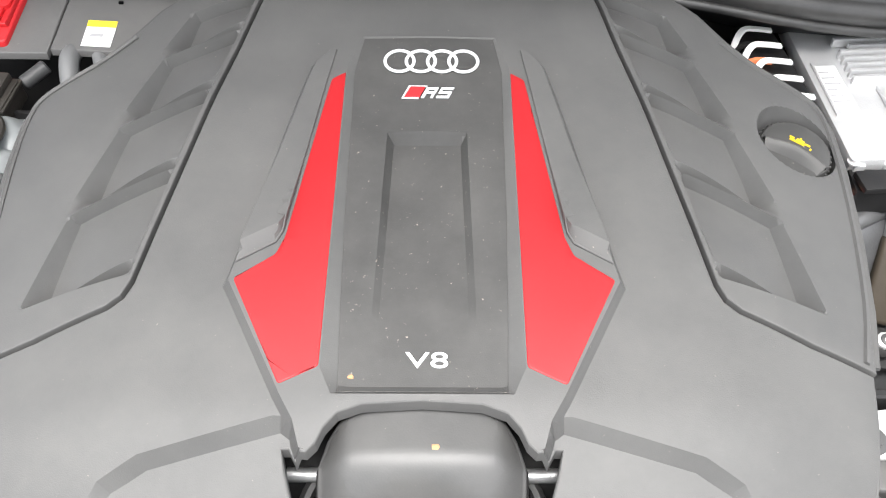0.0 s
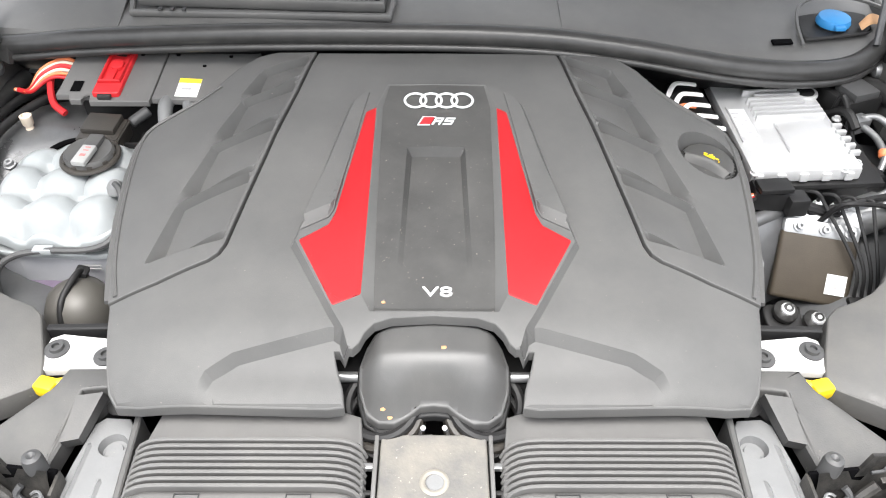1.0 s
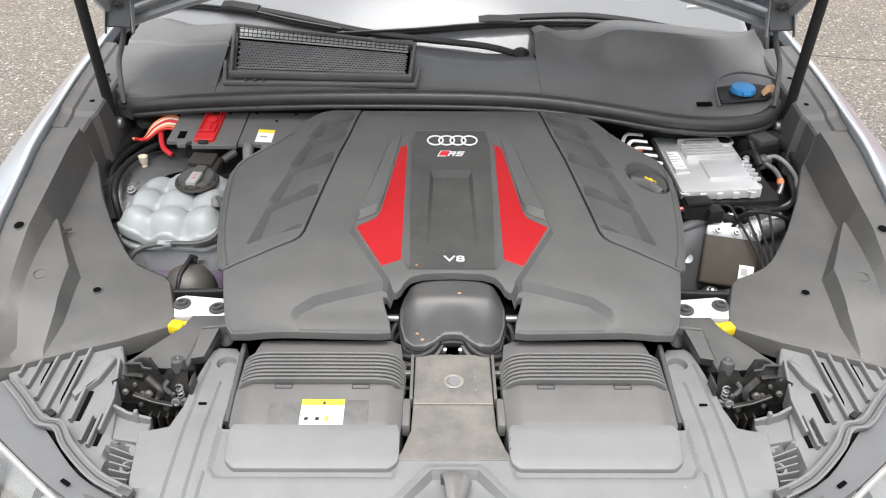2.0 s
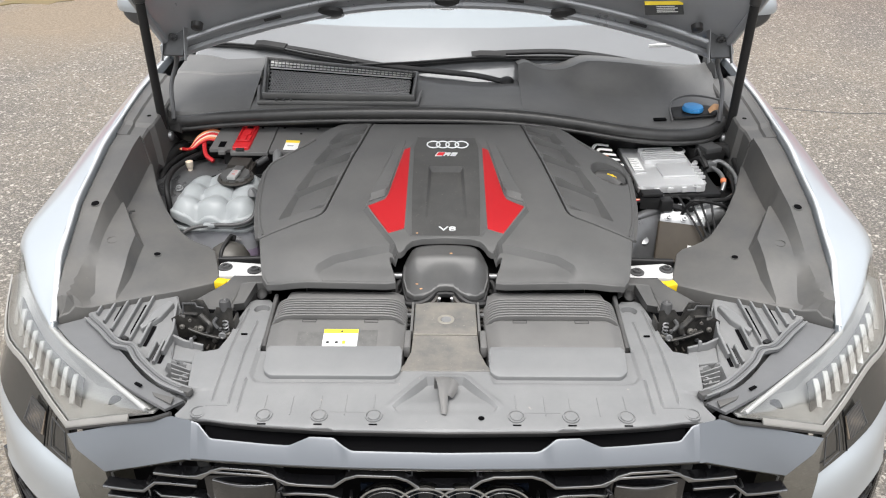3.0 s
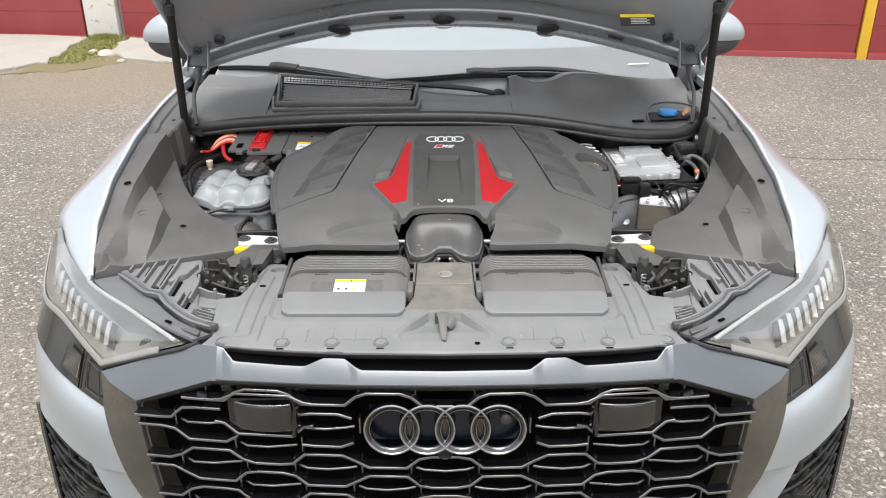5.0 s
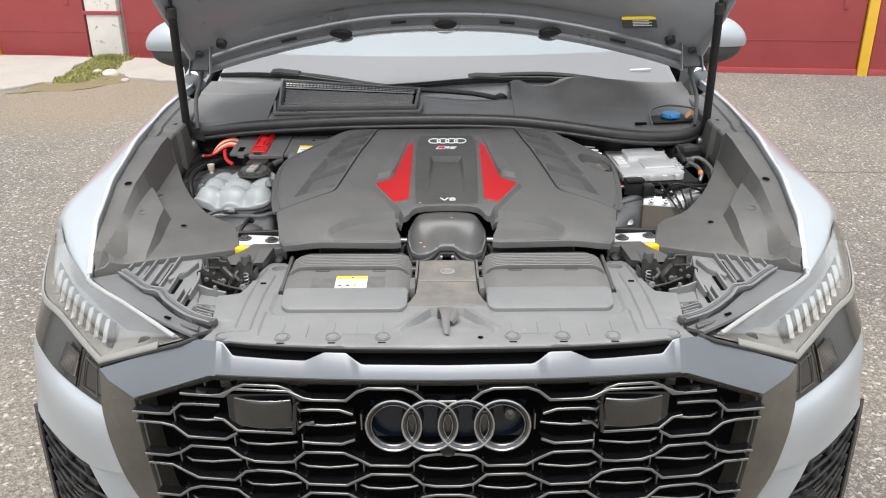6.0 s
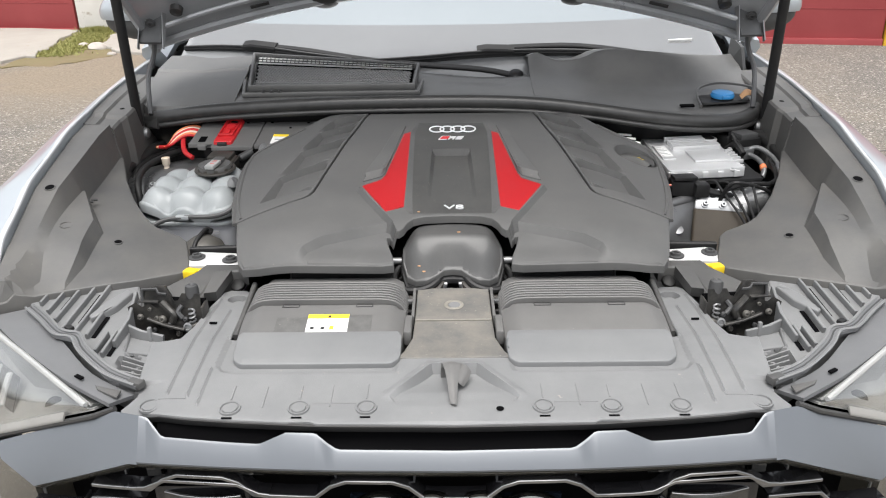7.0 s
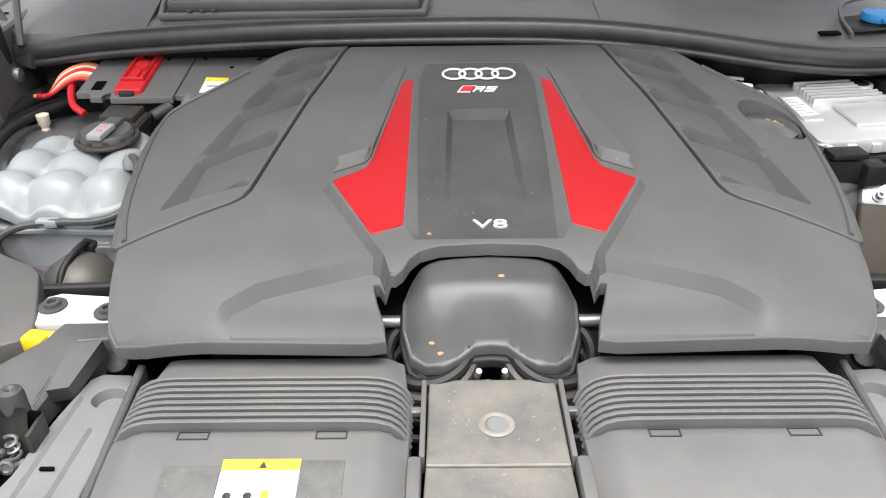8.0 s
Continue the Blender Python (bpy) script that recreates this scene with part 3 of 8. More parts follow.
def garages():
    wall = thing("wall_garages", "long row of red garages with concrete lintel", "wall", WALL @ Vector((0, 0.2, 0)), kind="structure")
    bm = box(B(), (-16, 0.06, -0.1), (16, 6.0, 3.0), 0.02)
    bm.transform(WALL)
    part("block", bm, M_CONC, wall)
    bm = box(B(), (-16, -0.02, 2.46), (16, 0.1, 3.02), 0.02)
    bm.transform(WALL)
    part("lintel", bm, M_CONC, wall)
    for a, b, material, name in ((-4.88, -4.42, M_POSTW, "white_post"), (-6.43, -6.31, M_POSTY, "yellow_post"), (4.86, 4.97, M_POSTY, "yellow_post"),
                                 (-1.22, -1.0, M_POSTW, "white_post"), (1.7, 1.9, M_POSTW, "white_post")):
        bm = box(B(), (a, -0.035, 0.1), (b, 0.06, 2.46), 0.006)
        bm.transform(WALL)
        part(name, bm, material, wall)
    bm = box(B(), (-4.93, -0.05, 0.78), (-4.36, -0.03, 0.83), 0.004)
    bm.transform(WALL)
    part("cross_bar", bm, M_GARAGE, wall)
    for u0, u1, n in ((-9.6, -6.45, 2), (-6.3, -4.93, 1), (-4.36, -1.24, 2), (-0.98, 1.68, 2), (1.92, 4.85, 1), (4.98, 8.0, 2)):
        garage_door(u0, u1, n)


SOIL = [(-4.75, 7.25), (-4.2, 7.35), (-3.7, 7.80), (-4.05, 8.1), (-4.05, 8.7), (-4.25, 9.45), (-4.75, 9.6), (-4.72, 8.9), (-4.58, 8.2), (-4.6, 7.75)]


def aprons():
    rnd = random.Random(9)
    for pts in ([(-9, 7.0), (-5.4, 7.1), (-4.86, 7.4), (-4.56, 7.78), (-4.66, 8.6), (-4.78, 9.45), (-9, 10.1)],
                [(-4.09, 8.45), (-3.70, 7.98), (-3.18, 7.75), (-1.8, 7.6), (-1.6, 8.9), (-4.2, 9.34)]):
        rough = []
        for i, p in enumerate(pts):
            q = pts[(i + 1) % len(pts)]
            for k in range(6):
                t = k / 6
                rough.append((p[0] + (q[0] - p[0]) * t + rnd.uniform(-0.05, 0.05), p[1] + (q[1] - p[1]) * t + rnd.uniform(-0.05, 0.05)))
        bm = slab(B(), rough, lambda x, y: gz(y) + 0.035, 0.08, 0.015, 0.5)
        solo("concrete_apron", bm, M_CONC, "cracked pale concrete apron before a garage", "apron", "concrete aprons", "structure")
    edge = []
    for p, q in zip(SOIL, SOIL[1:] + SOIL[:1]):
        for k in range(8):
            t = k / 8
            edge.append((p[0] + (q[0] - p[0]) * t + rnd.uniform(-0.05, 0.05), p[1] + (q[1] - p[1]) * t + rnd.uniform(-0.05, 0.05)))
    bm = slab(B(), edge, lambda x, y: gz(y) + 0.008 + 0.012 * noise.noise((x * 4, y * 4, 0)), 0.05, 0.004, 0.12)
    solo("soil_patch", bm, M_MOSS, "mossy soil patch between the concrete aprons", "soil", kind="structure")
    bm = B()
    for k in range(9000):
        u = rnd.random() ** 0.75
        x = ramp(u, [0.0, 0.5, 1.0], [-4.42, -4.40, -4.52]) + rnd.gauss(0, ramp(u, [0, 0.3, 1.0], [0.17, 0.12, 0.10]))
        y = 7.75 + u * 1.75
        h, a = rnd.uniform(0.008, 0.030) * (2.4 if u > 0.86 else 1), rnd.uniform(0, 6.3)
        w = Vector((math.cos(a), math.sin(a), 0)) * 0.006
        p, tip = Vector((x, y, gz(y) + 0.012)), Vector((rnd.gauss(0, 0.02), rnd.gauss(0, 0.02), h))
        v = [bm.verts.new(q) for q in (p - w, p + w, p + tip * 0.6 + w * 0.7, p + tip, p + tip * 0.6 - w * 0.7)]
        bm.faces.new(v)
    solo("grass", bm, M_GRASS, "sparse green and yellowed grass tuft at a garage post", "grass", kind="stuff")
    for k, (x, y, s) in enumerate(((-4.05, 8.25, 0.11), (-4.3, 8.45, 0.06), (-3.75, 7.9, 0.05), (-5.0, 7.5, 0.04))):
        bm = B()
        bmesh.ops.create_icosphere(bm, subdivisions=2, radius=s)
        for v in bm.verts:
            v.co *= 1 + 0.3 * noise.noise(v.co * 9 + Vector((k * 3, 0, 0)))
            v.co.z *= 0.55
            v.co += Vector((x, y, gz(y) + 0.2 * s))
        solo("stone", bm, M_STONE, "pale loose stone lying on the soil", "stone", "loose stones")


# ---- car body ----
FY = [0.25, 0.4, 0.56, 0.8, 1.1, 1.4, 1.7]
FX = [0.748, 0.784, 0.803, 0.828, 0.852, 0.872, 0.885]
FZ = [1.012, 1.085, 1.138, 1.176, 1.198, 1.208, 1.212]


def edge_x(y):
    return ramp(y, FY, FX)


def edge_z(y):
    return ramp(y, FY, FZ)


CAR = thing("car", "pale silver luxury sport utility car, bonnet open, parked on asphalt", "car", (0, 1.8, 0))


def fender(s):
    """Front wing: a pale painted shell from the bright inner edge over the crown down the flank."""
    rows = []
    for y, ox, oz in ((0.252, 0.754, 1.010), (0.34, 0.826, 1.034), (0.44, 0.884, 1.060), (0.50, 0.925, 1.03), (0.56, 0.955, 0.97), (0.66, 0.976, 0.90), (0.9, 0.990, 0.82), (1.3, 0.992, 0.80), (1.7, 0.988, 0.80)):
        x, z = edge_x(y), edge_z(y)
        k = 1.0 if y > 0.5 else 0.35
        drop = z - oz
        rows.append([(s * (x - 0.004), y, z - 0.022), (s * x, y, z), (s * (x + 0.012 * k), y, z + 0.002), (s * (x + (ox - x) * 0.42), y, z - drop * 0.10), (s * (x + (ox - x) * 0.78), y, z - drop * 0.34),
                     (s * (x + (ox - x) * 0.96), y, z - drop * 0.66), (s * ox, y, oz)])
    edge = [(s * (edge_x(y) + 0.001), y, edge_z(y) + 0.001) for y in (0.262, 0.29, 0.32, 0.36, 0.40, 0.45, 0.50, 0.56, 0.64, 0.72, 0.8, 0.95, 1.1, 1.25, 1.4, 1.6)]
    part("wing_edge", bar(B(), [tuple(q) for q in spline(edge, 3)], 0.0105, 0.006, (s * 0.25, -0.1, 1)), M_EDGE, CAR, "upper edge of the wing, coloured brighter for the light on it")
    w = part("front_wing", loft(B(), rows, 4, 0.004), M_PAINT, CAR, "pale silver painted front wing")
    rows = [[(s * 0.985, y, 0.80 if y < 1.6 else 0.9), (s * 0.992, y, 0.6), (s * 0.97, y, 0.35)] for y in (1.55, 2.4, 3.4, 4.3)]
    part("door_side", loft(B(), rows, 3, 0.01), M_PAINT, CAR)
    part("side_top", loft(B(), [[(s * 0.88, y, 1.22), (s * 0.95, y, 1.15), (s * 0.985, y, 0.80)] for y in (1.6, 2.6, 3.6, 4.4)], 3, 0.01), M_PAINT, CAR)


def cabin():
    part("roof", loft(B(), [[(s, y, z) for s in (-0.62, -0.3, 0, 0.3, 0.62)] for y, z in ((2.15, 1.655), (2.6, 1.69), (3.4, 1.66), (4.2, 1.45), (4.6, 1.2))], 3, 0.02), M_PAINT, CAR)
    for s in (-1, 1):
        part("pillar", tube(B(), [(s * 0.86, 1.45, 1.22), (s * 0.76, 1.85, 1.47), (s * 0.65, 2.18, 1.655), (s * 0.64, 3.2, 1.67), (s * 0.7, 4.3, 1.35)], 0.04), M_PAINT, CAR)
        part("side_window", loft(B(), [[(s * 0.94, y0, 1.17), (s * 0.84, (y0 + y1) / 2, 1.40), (s * 0.66, y1, 1.64)] for y0, y1 in ((1.55, 2.2), (2.6, 2.6), (3.4, 3.4), (4.3, 4.1))], 3, 0.006), M_SMOKE, CAR)
    rows = []
    for k in range(5):
        t = k / 4
        y, z = 1.262 + 0.938 * t, 1.178 + 0.484 * t + 0.03 * math.sin(math.pi * t)
        wd = 0.80 - 0.17 * t
        rows.append([(u * wd, y + 0.16 * u * u * (1 - 0.5 * t), z) for u in (-1, -0.6, -0.2, 0.2, 0.6, 1)])
    w = part("windscreen", loft(B(), rows, 4, 0.005), M_SCREEN, CAR, "windscreen glass mirroring a white overcast sky")
    # a thin grey sheet over the lowest fifth of the glass
    rows = []
    for k in range(3):
        t = 0.205 * k / 2
        y, z = 1.262 + 0.938 * t, 1.178 + 0.484 * t + 0.03 * math.sin(math.pi * t)
        rows.append([(u * (0.80 - 0.17 * t), y + 0.16 * u * u * (1 - 0.5 * t) - 0.003, z + 0.005) for u in (-1, -0.6, -0.2, 0.2, 0.6, 1)])
    part("lower_band", loft(B(), rows, 4, 0.0008), M_BAND, CAR, "grey band along the foot of the windscreen")
    bm = obox(B(), (0.668, 1.470, 1.243), (0.075, 0.004, 0.016), (27, 0, 14), 0.001)
    part("screen_sticker", bm, M_PAPER, CAR, "small white sticker on the windscreen")
    part("rear_body", box(B(), (-0.93, 4.2, 0.3), (0.93, 4.9, 1.15), 0.12, seg=4), M_PAINT, CAR)
    part("underbody", box(B(), (-0.8, 0.35, 0.22), (0.8, 4.6, 0.42), 0.03), M_DARK, CAR)
    for s in (-1, 1):
        for y in (0.95, 3.95):
            wh = part("wheel", lathe(B(), (s * 0.74, y, 0.37), (s, 0, 0), [(0.2, 0), (0.35, 0.0), (0.37, 0.03), (0.37, 0.2), (0.35, 0.23), (0.27, 0.235)], 40), M_TYRE, CAR, "black tyre with dark alloy rim")
            part("rim", lathe(B(), (s * 0.74, y, 0.37), (s, 0, 0), [(0.27, 0.2), (0.26, 0.225), (0.1, 0.2), (0.03, 0.21)], 24), M_CHROME, wh)


def door_mirror(s):
    bm = B()
    bmesh.ops.create_uvsphere(bm, u_segments=24, v_segments=16, radius=1)
    for v in bm.verts:
        v.co.x *= 0.125 * (1 - 0.18 * v.co.z)
        v.co.y *= 0.075
        v.co.z = v.co.z * 0.078 if v.co.z > -0.35 else -0.35 * 0.078
    bm.transform(Matrix.Translation((s * 0.985, 1.72, 1.325)))
    m = part("door_mirror", bm, M_PAINT, CAR, "pale silver door mirror with dark lower shell")
    bm = B()
    bmesh.ops.create_uvsphere(bm, u_segments=24, v_segments=16, radius=1)
    for v in bm.verts:
        v.co = Vector((v.co.x * 0.118, v.co.y * 0.07, min(v.co.z, 0.1) * 0.062))
    bm.transform(Matrix.Translation((s * 0.98, 1.725, 1.292)))
    box(bm, (s * 0.93 - 0.05, 1.70, 1.19), (s * 0.93 + 0.05, 1.76, 1.26), 0.015)
    part("lower_shell", bm, M_RAIL, m)


def bonnet():
    """The open bonnet, seen from its inner side: a curved skin, a pressed inner panel, stops, hinges and a label."""
    hood = thing("open_bonnet", "raised grey bonnet propped open, showing its pressed inner panel", "bonnet", (0, 1.22, 1.35))

    def at(u, v, lift=0.0):
        # u across, v up along the panel from the rear edge
        y0 = 1.245 - 0.11 * u * u
        z0 = 1.405 - 0.115 * u ** 2
        wd = 0.74 + 0.10 * math.sin(min(1, v) * 1.5)
        y = y0 - 0.70 * v * (1 + 0.05 * u * u) - lift * 0.7
        z = z0 + 0.86 * v + 0.06 * math.sin(v * 3.1) * (1 - u * u) - lift * 0.7
        return (u * wd, y, z)

    us = [-1, -0.8, -0.5, -0.2, 0.2, 0.5, 0.8, 1]
    part("skin", loft(B(), [[at(u, v, -0.03) for u in us] for v in (-0.02, 0.2, 0.5, 0.8, 1.0)], 3, 0.006), M_PAINT, hood, "pale silver painted outer skin")
    part("inner_panel", loft(B(), [[at(u * 0.985, v, 0.012 * (1 if 0.03 < v < 0.95 else 0) - 0.012 + (0.02 if abs(u) < 0.75 and 0.12 < v < 0.9 else 0)) for u in us]
                                   for v in (0.0, 0.04, 0.09, 0.13, 0.3, 0.6, 0.9, 0.97)], 4, 0.003), M_HOOD, hood, "grey painted pressed inner panel")
    bm = B()
    tube(bm, [at(u, 0.015, 0.004) for u in us], 0.012, 8, 4)
    part("rear_hem", bm, M_HOOD, hood)
    for u in (-0.43, 0.0, 0.43):
        bm = lathe(B(), at(u, 0.012, 0.0), (0, -0.5, -0.85), [(0.038, -0.004), (0.037, 0.005), (0.028, 0.010), (0.012, 0.013), (0.0, 0.0135)], 20)
        for v in bm.verts:
            v.co.x = at(u, 0.012)[0] + (v.co.x - at(u, 0.012)[0]) * 1.0
        part("rubber_stop", bm, M_RUBBER, hood, "black rubber bonnet stop")
    for s in (-1, 1):
        p = Vector((s * 0.716, 1.082, 1.352))
        bm = obox(B(), p, (0.06, 0.012, 0.085), (-35, 0, s * 8), 0.004)
        bolt(bm, p + Vector((0, -0.008, 0.012)), (0, -0.8, -0.5), 0.008, 0.008)
        tube(bm, [p + Vector((s * 0.0, 0, -0.03)), p + Vector((s * 0.012, 0.01, -0.07)), p + Vector((s * 0.03, 0.0, -0.12)), p + Vector((s * 0.025, -0.03, -0.17)), p + Vector((s * 0.02, -0.05, -0.20))], 0.006, 8, 4)
        part("hinge", bm, M_BODYIN, hood, "bent metal bonnet hinge with bolt")
        edge = [p + Vector((s * dx, -0.008 + dz * 0.55, dz)) for dx, dz in ((-0.030, -0.045), (-0.030, 0.040), (0.030, 0.040), (0.030, -0.045))]
        part("hinge_flange", bar(B(), edge, 0.003, 0.012, (0, -0.85, -0.5)), M_METAL, hood, "bright folded edge of the hinge")
        part("side_hem", tube(B(), [at(s * 0.99, v, 0.003) for v in (0.0, 0.1, 0.3, 0.6, 0.95)], 0.012, 8, 4), M_HOOD, hood)
        part("plug", lathe(B(), at(s * 0.86, 0.10, 0.03), (0, -0.7, -0.7), [(0.016, -0.01), (0.015, 0.004), (0.0, 0.007)], 12), M_RUBBER, hood)
    part("inner_ridge", tube(B(), [at(u * 0.93, 0.072, 0.026) for u in us], 0.0065, 8, 4), M_HOOD, hood, "pressed ridge above the rear edge")
    for u in (-0.66, -0.22, 0.22, 0.66):
        # dark strips laid on the panel for the shade in its slots
        q, w = Vector(at(u, 0.042, 0.0125)), Vector(at(u + 0.06, 0.042, 0.0125))
        part("drain_slot", bar(B(), [q, q.lerp(w, 0.5), w], 0.010, 0.003, (0, -0.75, -0.65)), M_RUBBER, hood, "dark strip for the shade in an oval slot")
    m = Matrix.Translation(at(0.73, 0.132, 0.036)) @ pose(0, 0, 0, 51, 0, 4)
    lab = part("warning_label", box(B(), (-0.05, -0.018, -0.0005), (0.05, 0.018, 0.0005), 0.0, m), M_INK, hood, "black and yellow warning label")
    part("label_band", box(B(), (-0.05, 0.008, 0.001), (0.05, 0.018, 0.002), 0.0, m), M_LABELY, lab)
    bm = B()
    for k in range(4):
        box(bm, (-0.02, -0.012 + k * 0.005, 0.001), (0.035 - 0.008 * (k % 2), -0.0105 + k * 0.005, 0.002), 0.0, m)
    part("label_text_bar", bm, M_PAPER, lab)


def gas_strut(s):
    st = thing("gas_strut", "black gas strut holding the bonnet open", "gas strut", (s * 0.767, 1.027, 1.107), "gas struts")
    a, b, c = Vector((s * 0.767, 1.03, 1.105)), Vector((s * 0.742, 0.955, 1.485)), Vector((s * 0.728, 0.905, 1.75))
    part("cylinder", cyl(B(), a + (b - a) * 0.05, b, 0.0115, bev=0.003), M_DARK, st)
    part("sleeve", cyl(B(), b - (b - a) * 0.03, b + (b - a) * 0.05, 0.0135, bev=0.003), M_RUBBER, st)
    part("rod", cyl(B(), b, c, 0.005), M_DARK, st)
    bm = lathe(B(), a + Vector((s * -0.01, 0, 0)), (s, 0, 0), [(0.0, -0.014), (0.012, -0.01), (0.015, 0.0), (0.012, 0.01), (0.006, 0.03)], 14)
    box(bm, (s * 0.785 - 0.004, 0.995, 1.04), (s * 0.785 + 0.004, 1.06, 1.14), 0.003)
    bolt(bm, a + Vector((0, 0.01, -0.045)), (-s, -0.5, 0.2), 0.008, 0.01)
    part("ball_joint", bm, M_METAL, st, "zinc ball joint bracket")


# outline of the lamp unit on the +x side: upper edge, then lower edge, both from the grille outward
def lamp_line(a, b, rest):
    """A straight run from a to b, then a smooth run on through the rest."""
    a, b = Vector(a), Vector(b)
    return [tuple(a.lerp(b, k / 4)) for k in range(4)] + [tuple(p) for p in spline([b, *rest], 4)]


HU = lamp_line((0.512, 0.064, 0.977), (0.640, 0.158, 1.003), [(0.70, 0.208, 1.006), (0.755, 0.262, 1.010), (0.835, 0.350, 1.037), (0.888, 0.445, 1.062)])
HL = lamp_line((0.500, 0.050, 0.977), (0.688, 0.112, 0.899), [(0.742, 0.165, 0.913), (0.823, 0.252, 0.930), (0.898, 0.333, 0.944), (0.932, 0.46, 1.0)])
HD = lamp_line((0.52, 0.05, 0.95), (0.690, 0.088, 0.808), [(0.775, 0.145, 0.826), (0.85, 0.210, 0.845), (0.925, 0.315, 0.862), (0.955, 0.46, 0.90)])


def headlight(s):
    h = thing("headlight", "clear headlight with white light guides above a smoked strip", "headlight", (s * 0.72, 0.2, 0.9), "headlights")
    mid = [tuple((Vector(a) + Vector(b)) / 2 + Vector((0, -0.010, 0.006))) for a, b in zip(HU, HL)]
    low = [tuple((Vector(a) + Vector(b)) / 2 + Vector((-0.004, 0.055, -0.028))) for a, b in zip(HU, HL)]
    part("inner_housing", loft(B(), [flip(r, s) for r in ([(x, y + 0.006, z - 0.008) for x, y, z in HU], low, [(x, y + 0.006, z - 0.001) for x, y, z in HL])], 1, 0.003, 4), M_LENSGREY, h, "pale grey reflector housing")
    ln = part("lens", loft(B(), [flip(r, s) for r in (HU, mid, HL)], 1, 0.003, 4), M_LENS, h, "clear plastic lens")
    ln.visible_shadow = False
    part("bright_edge", tube(B(), flip([(x + 0.002, y - 0.003, z + 0.0003) for x, y, z in HU[:13]], s), 0.0046, 8, 1), M_LENSGREY, h, "pale upper edge strip")
    part("lower_edge", loft(B(), [flip([(x, y - 0.003, z + 0.008) for x, y, z in HL[1:]], s), flip([(x + 0.002, y - 0.007, z - 0.002) for x, y, z in HL[1:]], s), flip([(x + 0.002, y - 0.006, z - 0.007) for x, y, z in HL[1:]], s)], 1, 0.003, 3), M_RIM, h, "dull bronze grey lower rim")
    part("lamp_seal", tube(B(), flip([(0.465, 0.044, 0.983)] + [(x, y - 0.004, z - 0.008) for x, y, z in HL[:5]], s), 0.0042, 8, 1), M_RUBBER, h, "black seal below the lens")
    part("smoked_strip", loft(B(), [flip([(x, y - 0.002, z - 0.012) for x, y, z in HL[4:]], s), flip(HD[4:], s)], 1, 0.004, 1), M_SMOKE, h, "smoked dark lower strip")
    feet, tops = [], []
    for k in range(9):
        t = k / 8
        f = Vector((0.690, 0.147, 0.922)).lerp(Vector((0.870, 0.331, 0.969)), t) + Vector((0.004, -0.014, -0.006)) * math.sin(math.pi * t)
        e = Vector((0.005, 0.048, 0.028 + 0.006 * t))
        pts = [f + e * -0.08, f + e * 0.5 + Vector((0.0008, -0.001, 0.001)), f + e * 0.92]
        feet.append(tuple(f + Vector((0, 0.008, -0.014))))
        tops.append(tuple(f + e + Vector((0, 0.004, -0.006))))
        part("light_guide", bar(B(), flip([tuple(p) for p in spline(pts, 2)], s), 0.0098, 0.0045, (-0.2, -0.75, 0.6)), M_BAR, h, "white light guide")
    # backing in a dark colour that stands for the guides' shadows
    a, b = Vector(feet[0]), Vector(tops[0])
    part("guide_backing", loft(B(), [flip([tuple(a + (a - Vector(feet[1])) * 0.5)] + feet, s), flip([tuple(b + (b - Vector(tops[1])) * 0.6)] + tops, s)], 1, 0.003, 3), M_RAIL, h, "backing of the light guides, coloured dark for their shadows")
    a, b, c, d = [Vector(flip([p], s)[0]) for p in (HL[4], HL[10], HD[10], HD[4])]
    on = lambda u, v: tuple(a.lerp(b, u).lerp(d.lerp(c, u), v) + Vector((0, -0.006, 0)))
    part("washer_flap", bar(B(), [on(0.08, 0.22), on(0.42, 0.22), on(0.42, 0.86), on(0.08, 0.84)], 0.0014, 0.002, (0, -1, 0), closed=True), M_RAIL, h, "thin outline of the washer flap")
    part("strip_seam", bar(B(), [on(0.56, 0.1), on(0.56, 0.98)], 0.0025, 0.002, (0, -1, 0)), M_VOID, h)
    marker = part("side_marker", loft(B(), [[on(0.62, 0.3), on(1.0, 0.3)], [on(0.62, 0.8), on(1.0, 0.8)]], 1, 0.002, 1), M_MARKER, h, "ribbed brown side marker lens")
    bm = B()
    for k in range(13):
        u = 0.64 + 0.03 * k
        bar(bm, [on(u, 0.28), on(u + 0.03, 0.82)], 0.0022, 0.003, (0, -1, 0))
    part("marker_ribs", bm, M_RAIL, marker)


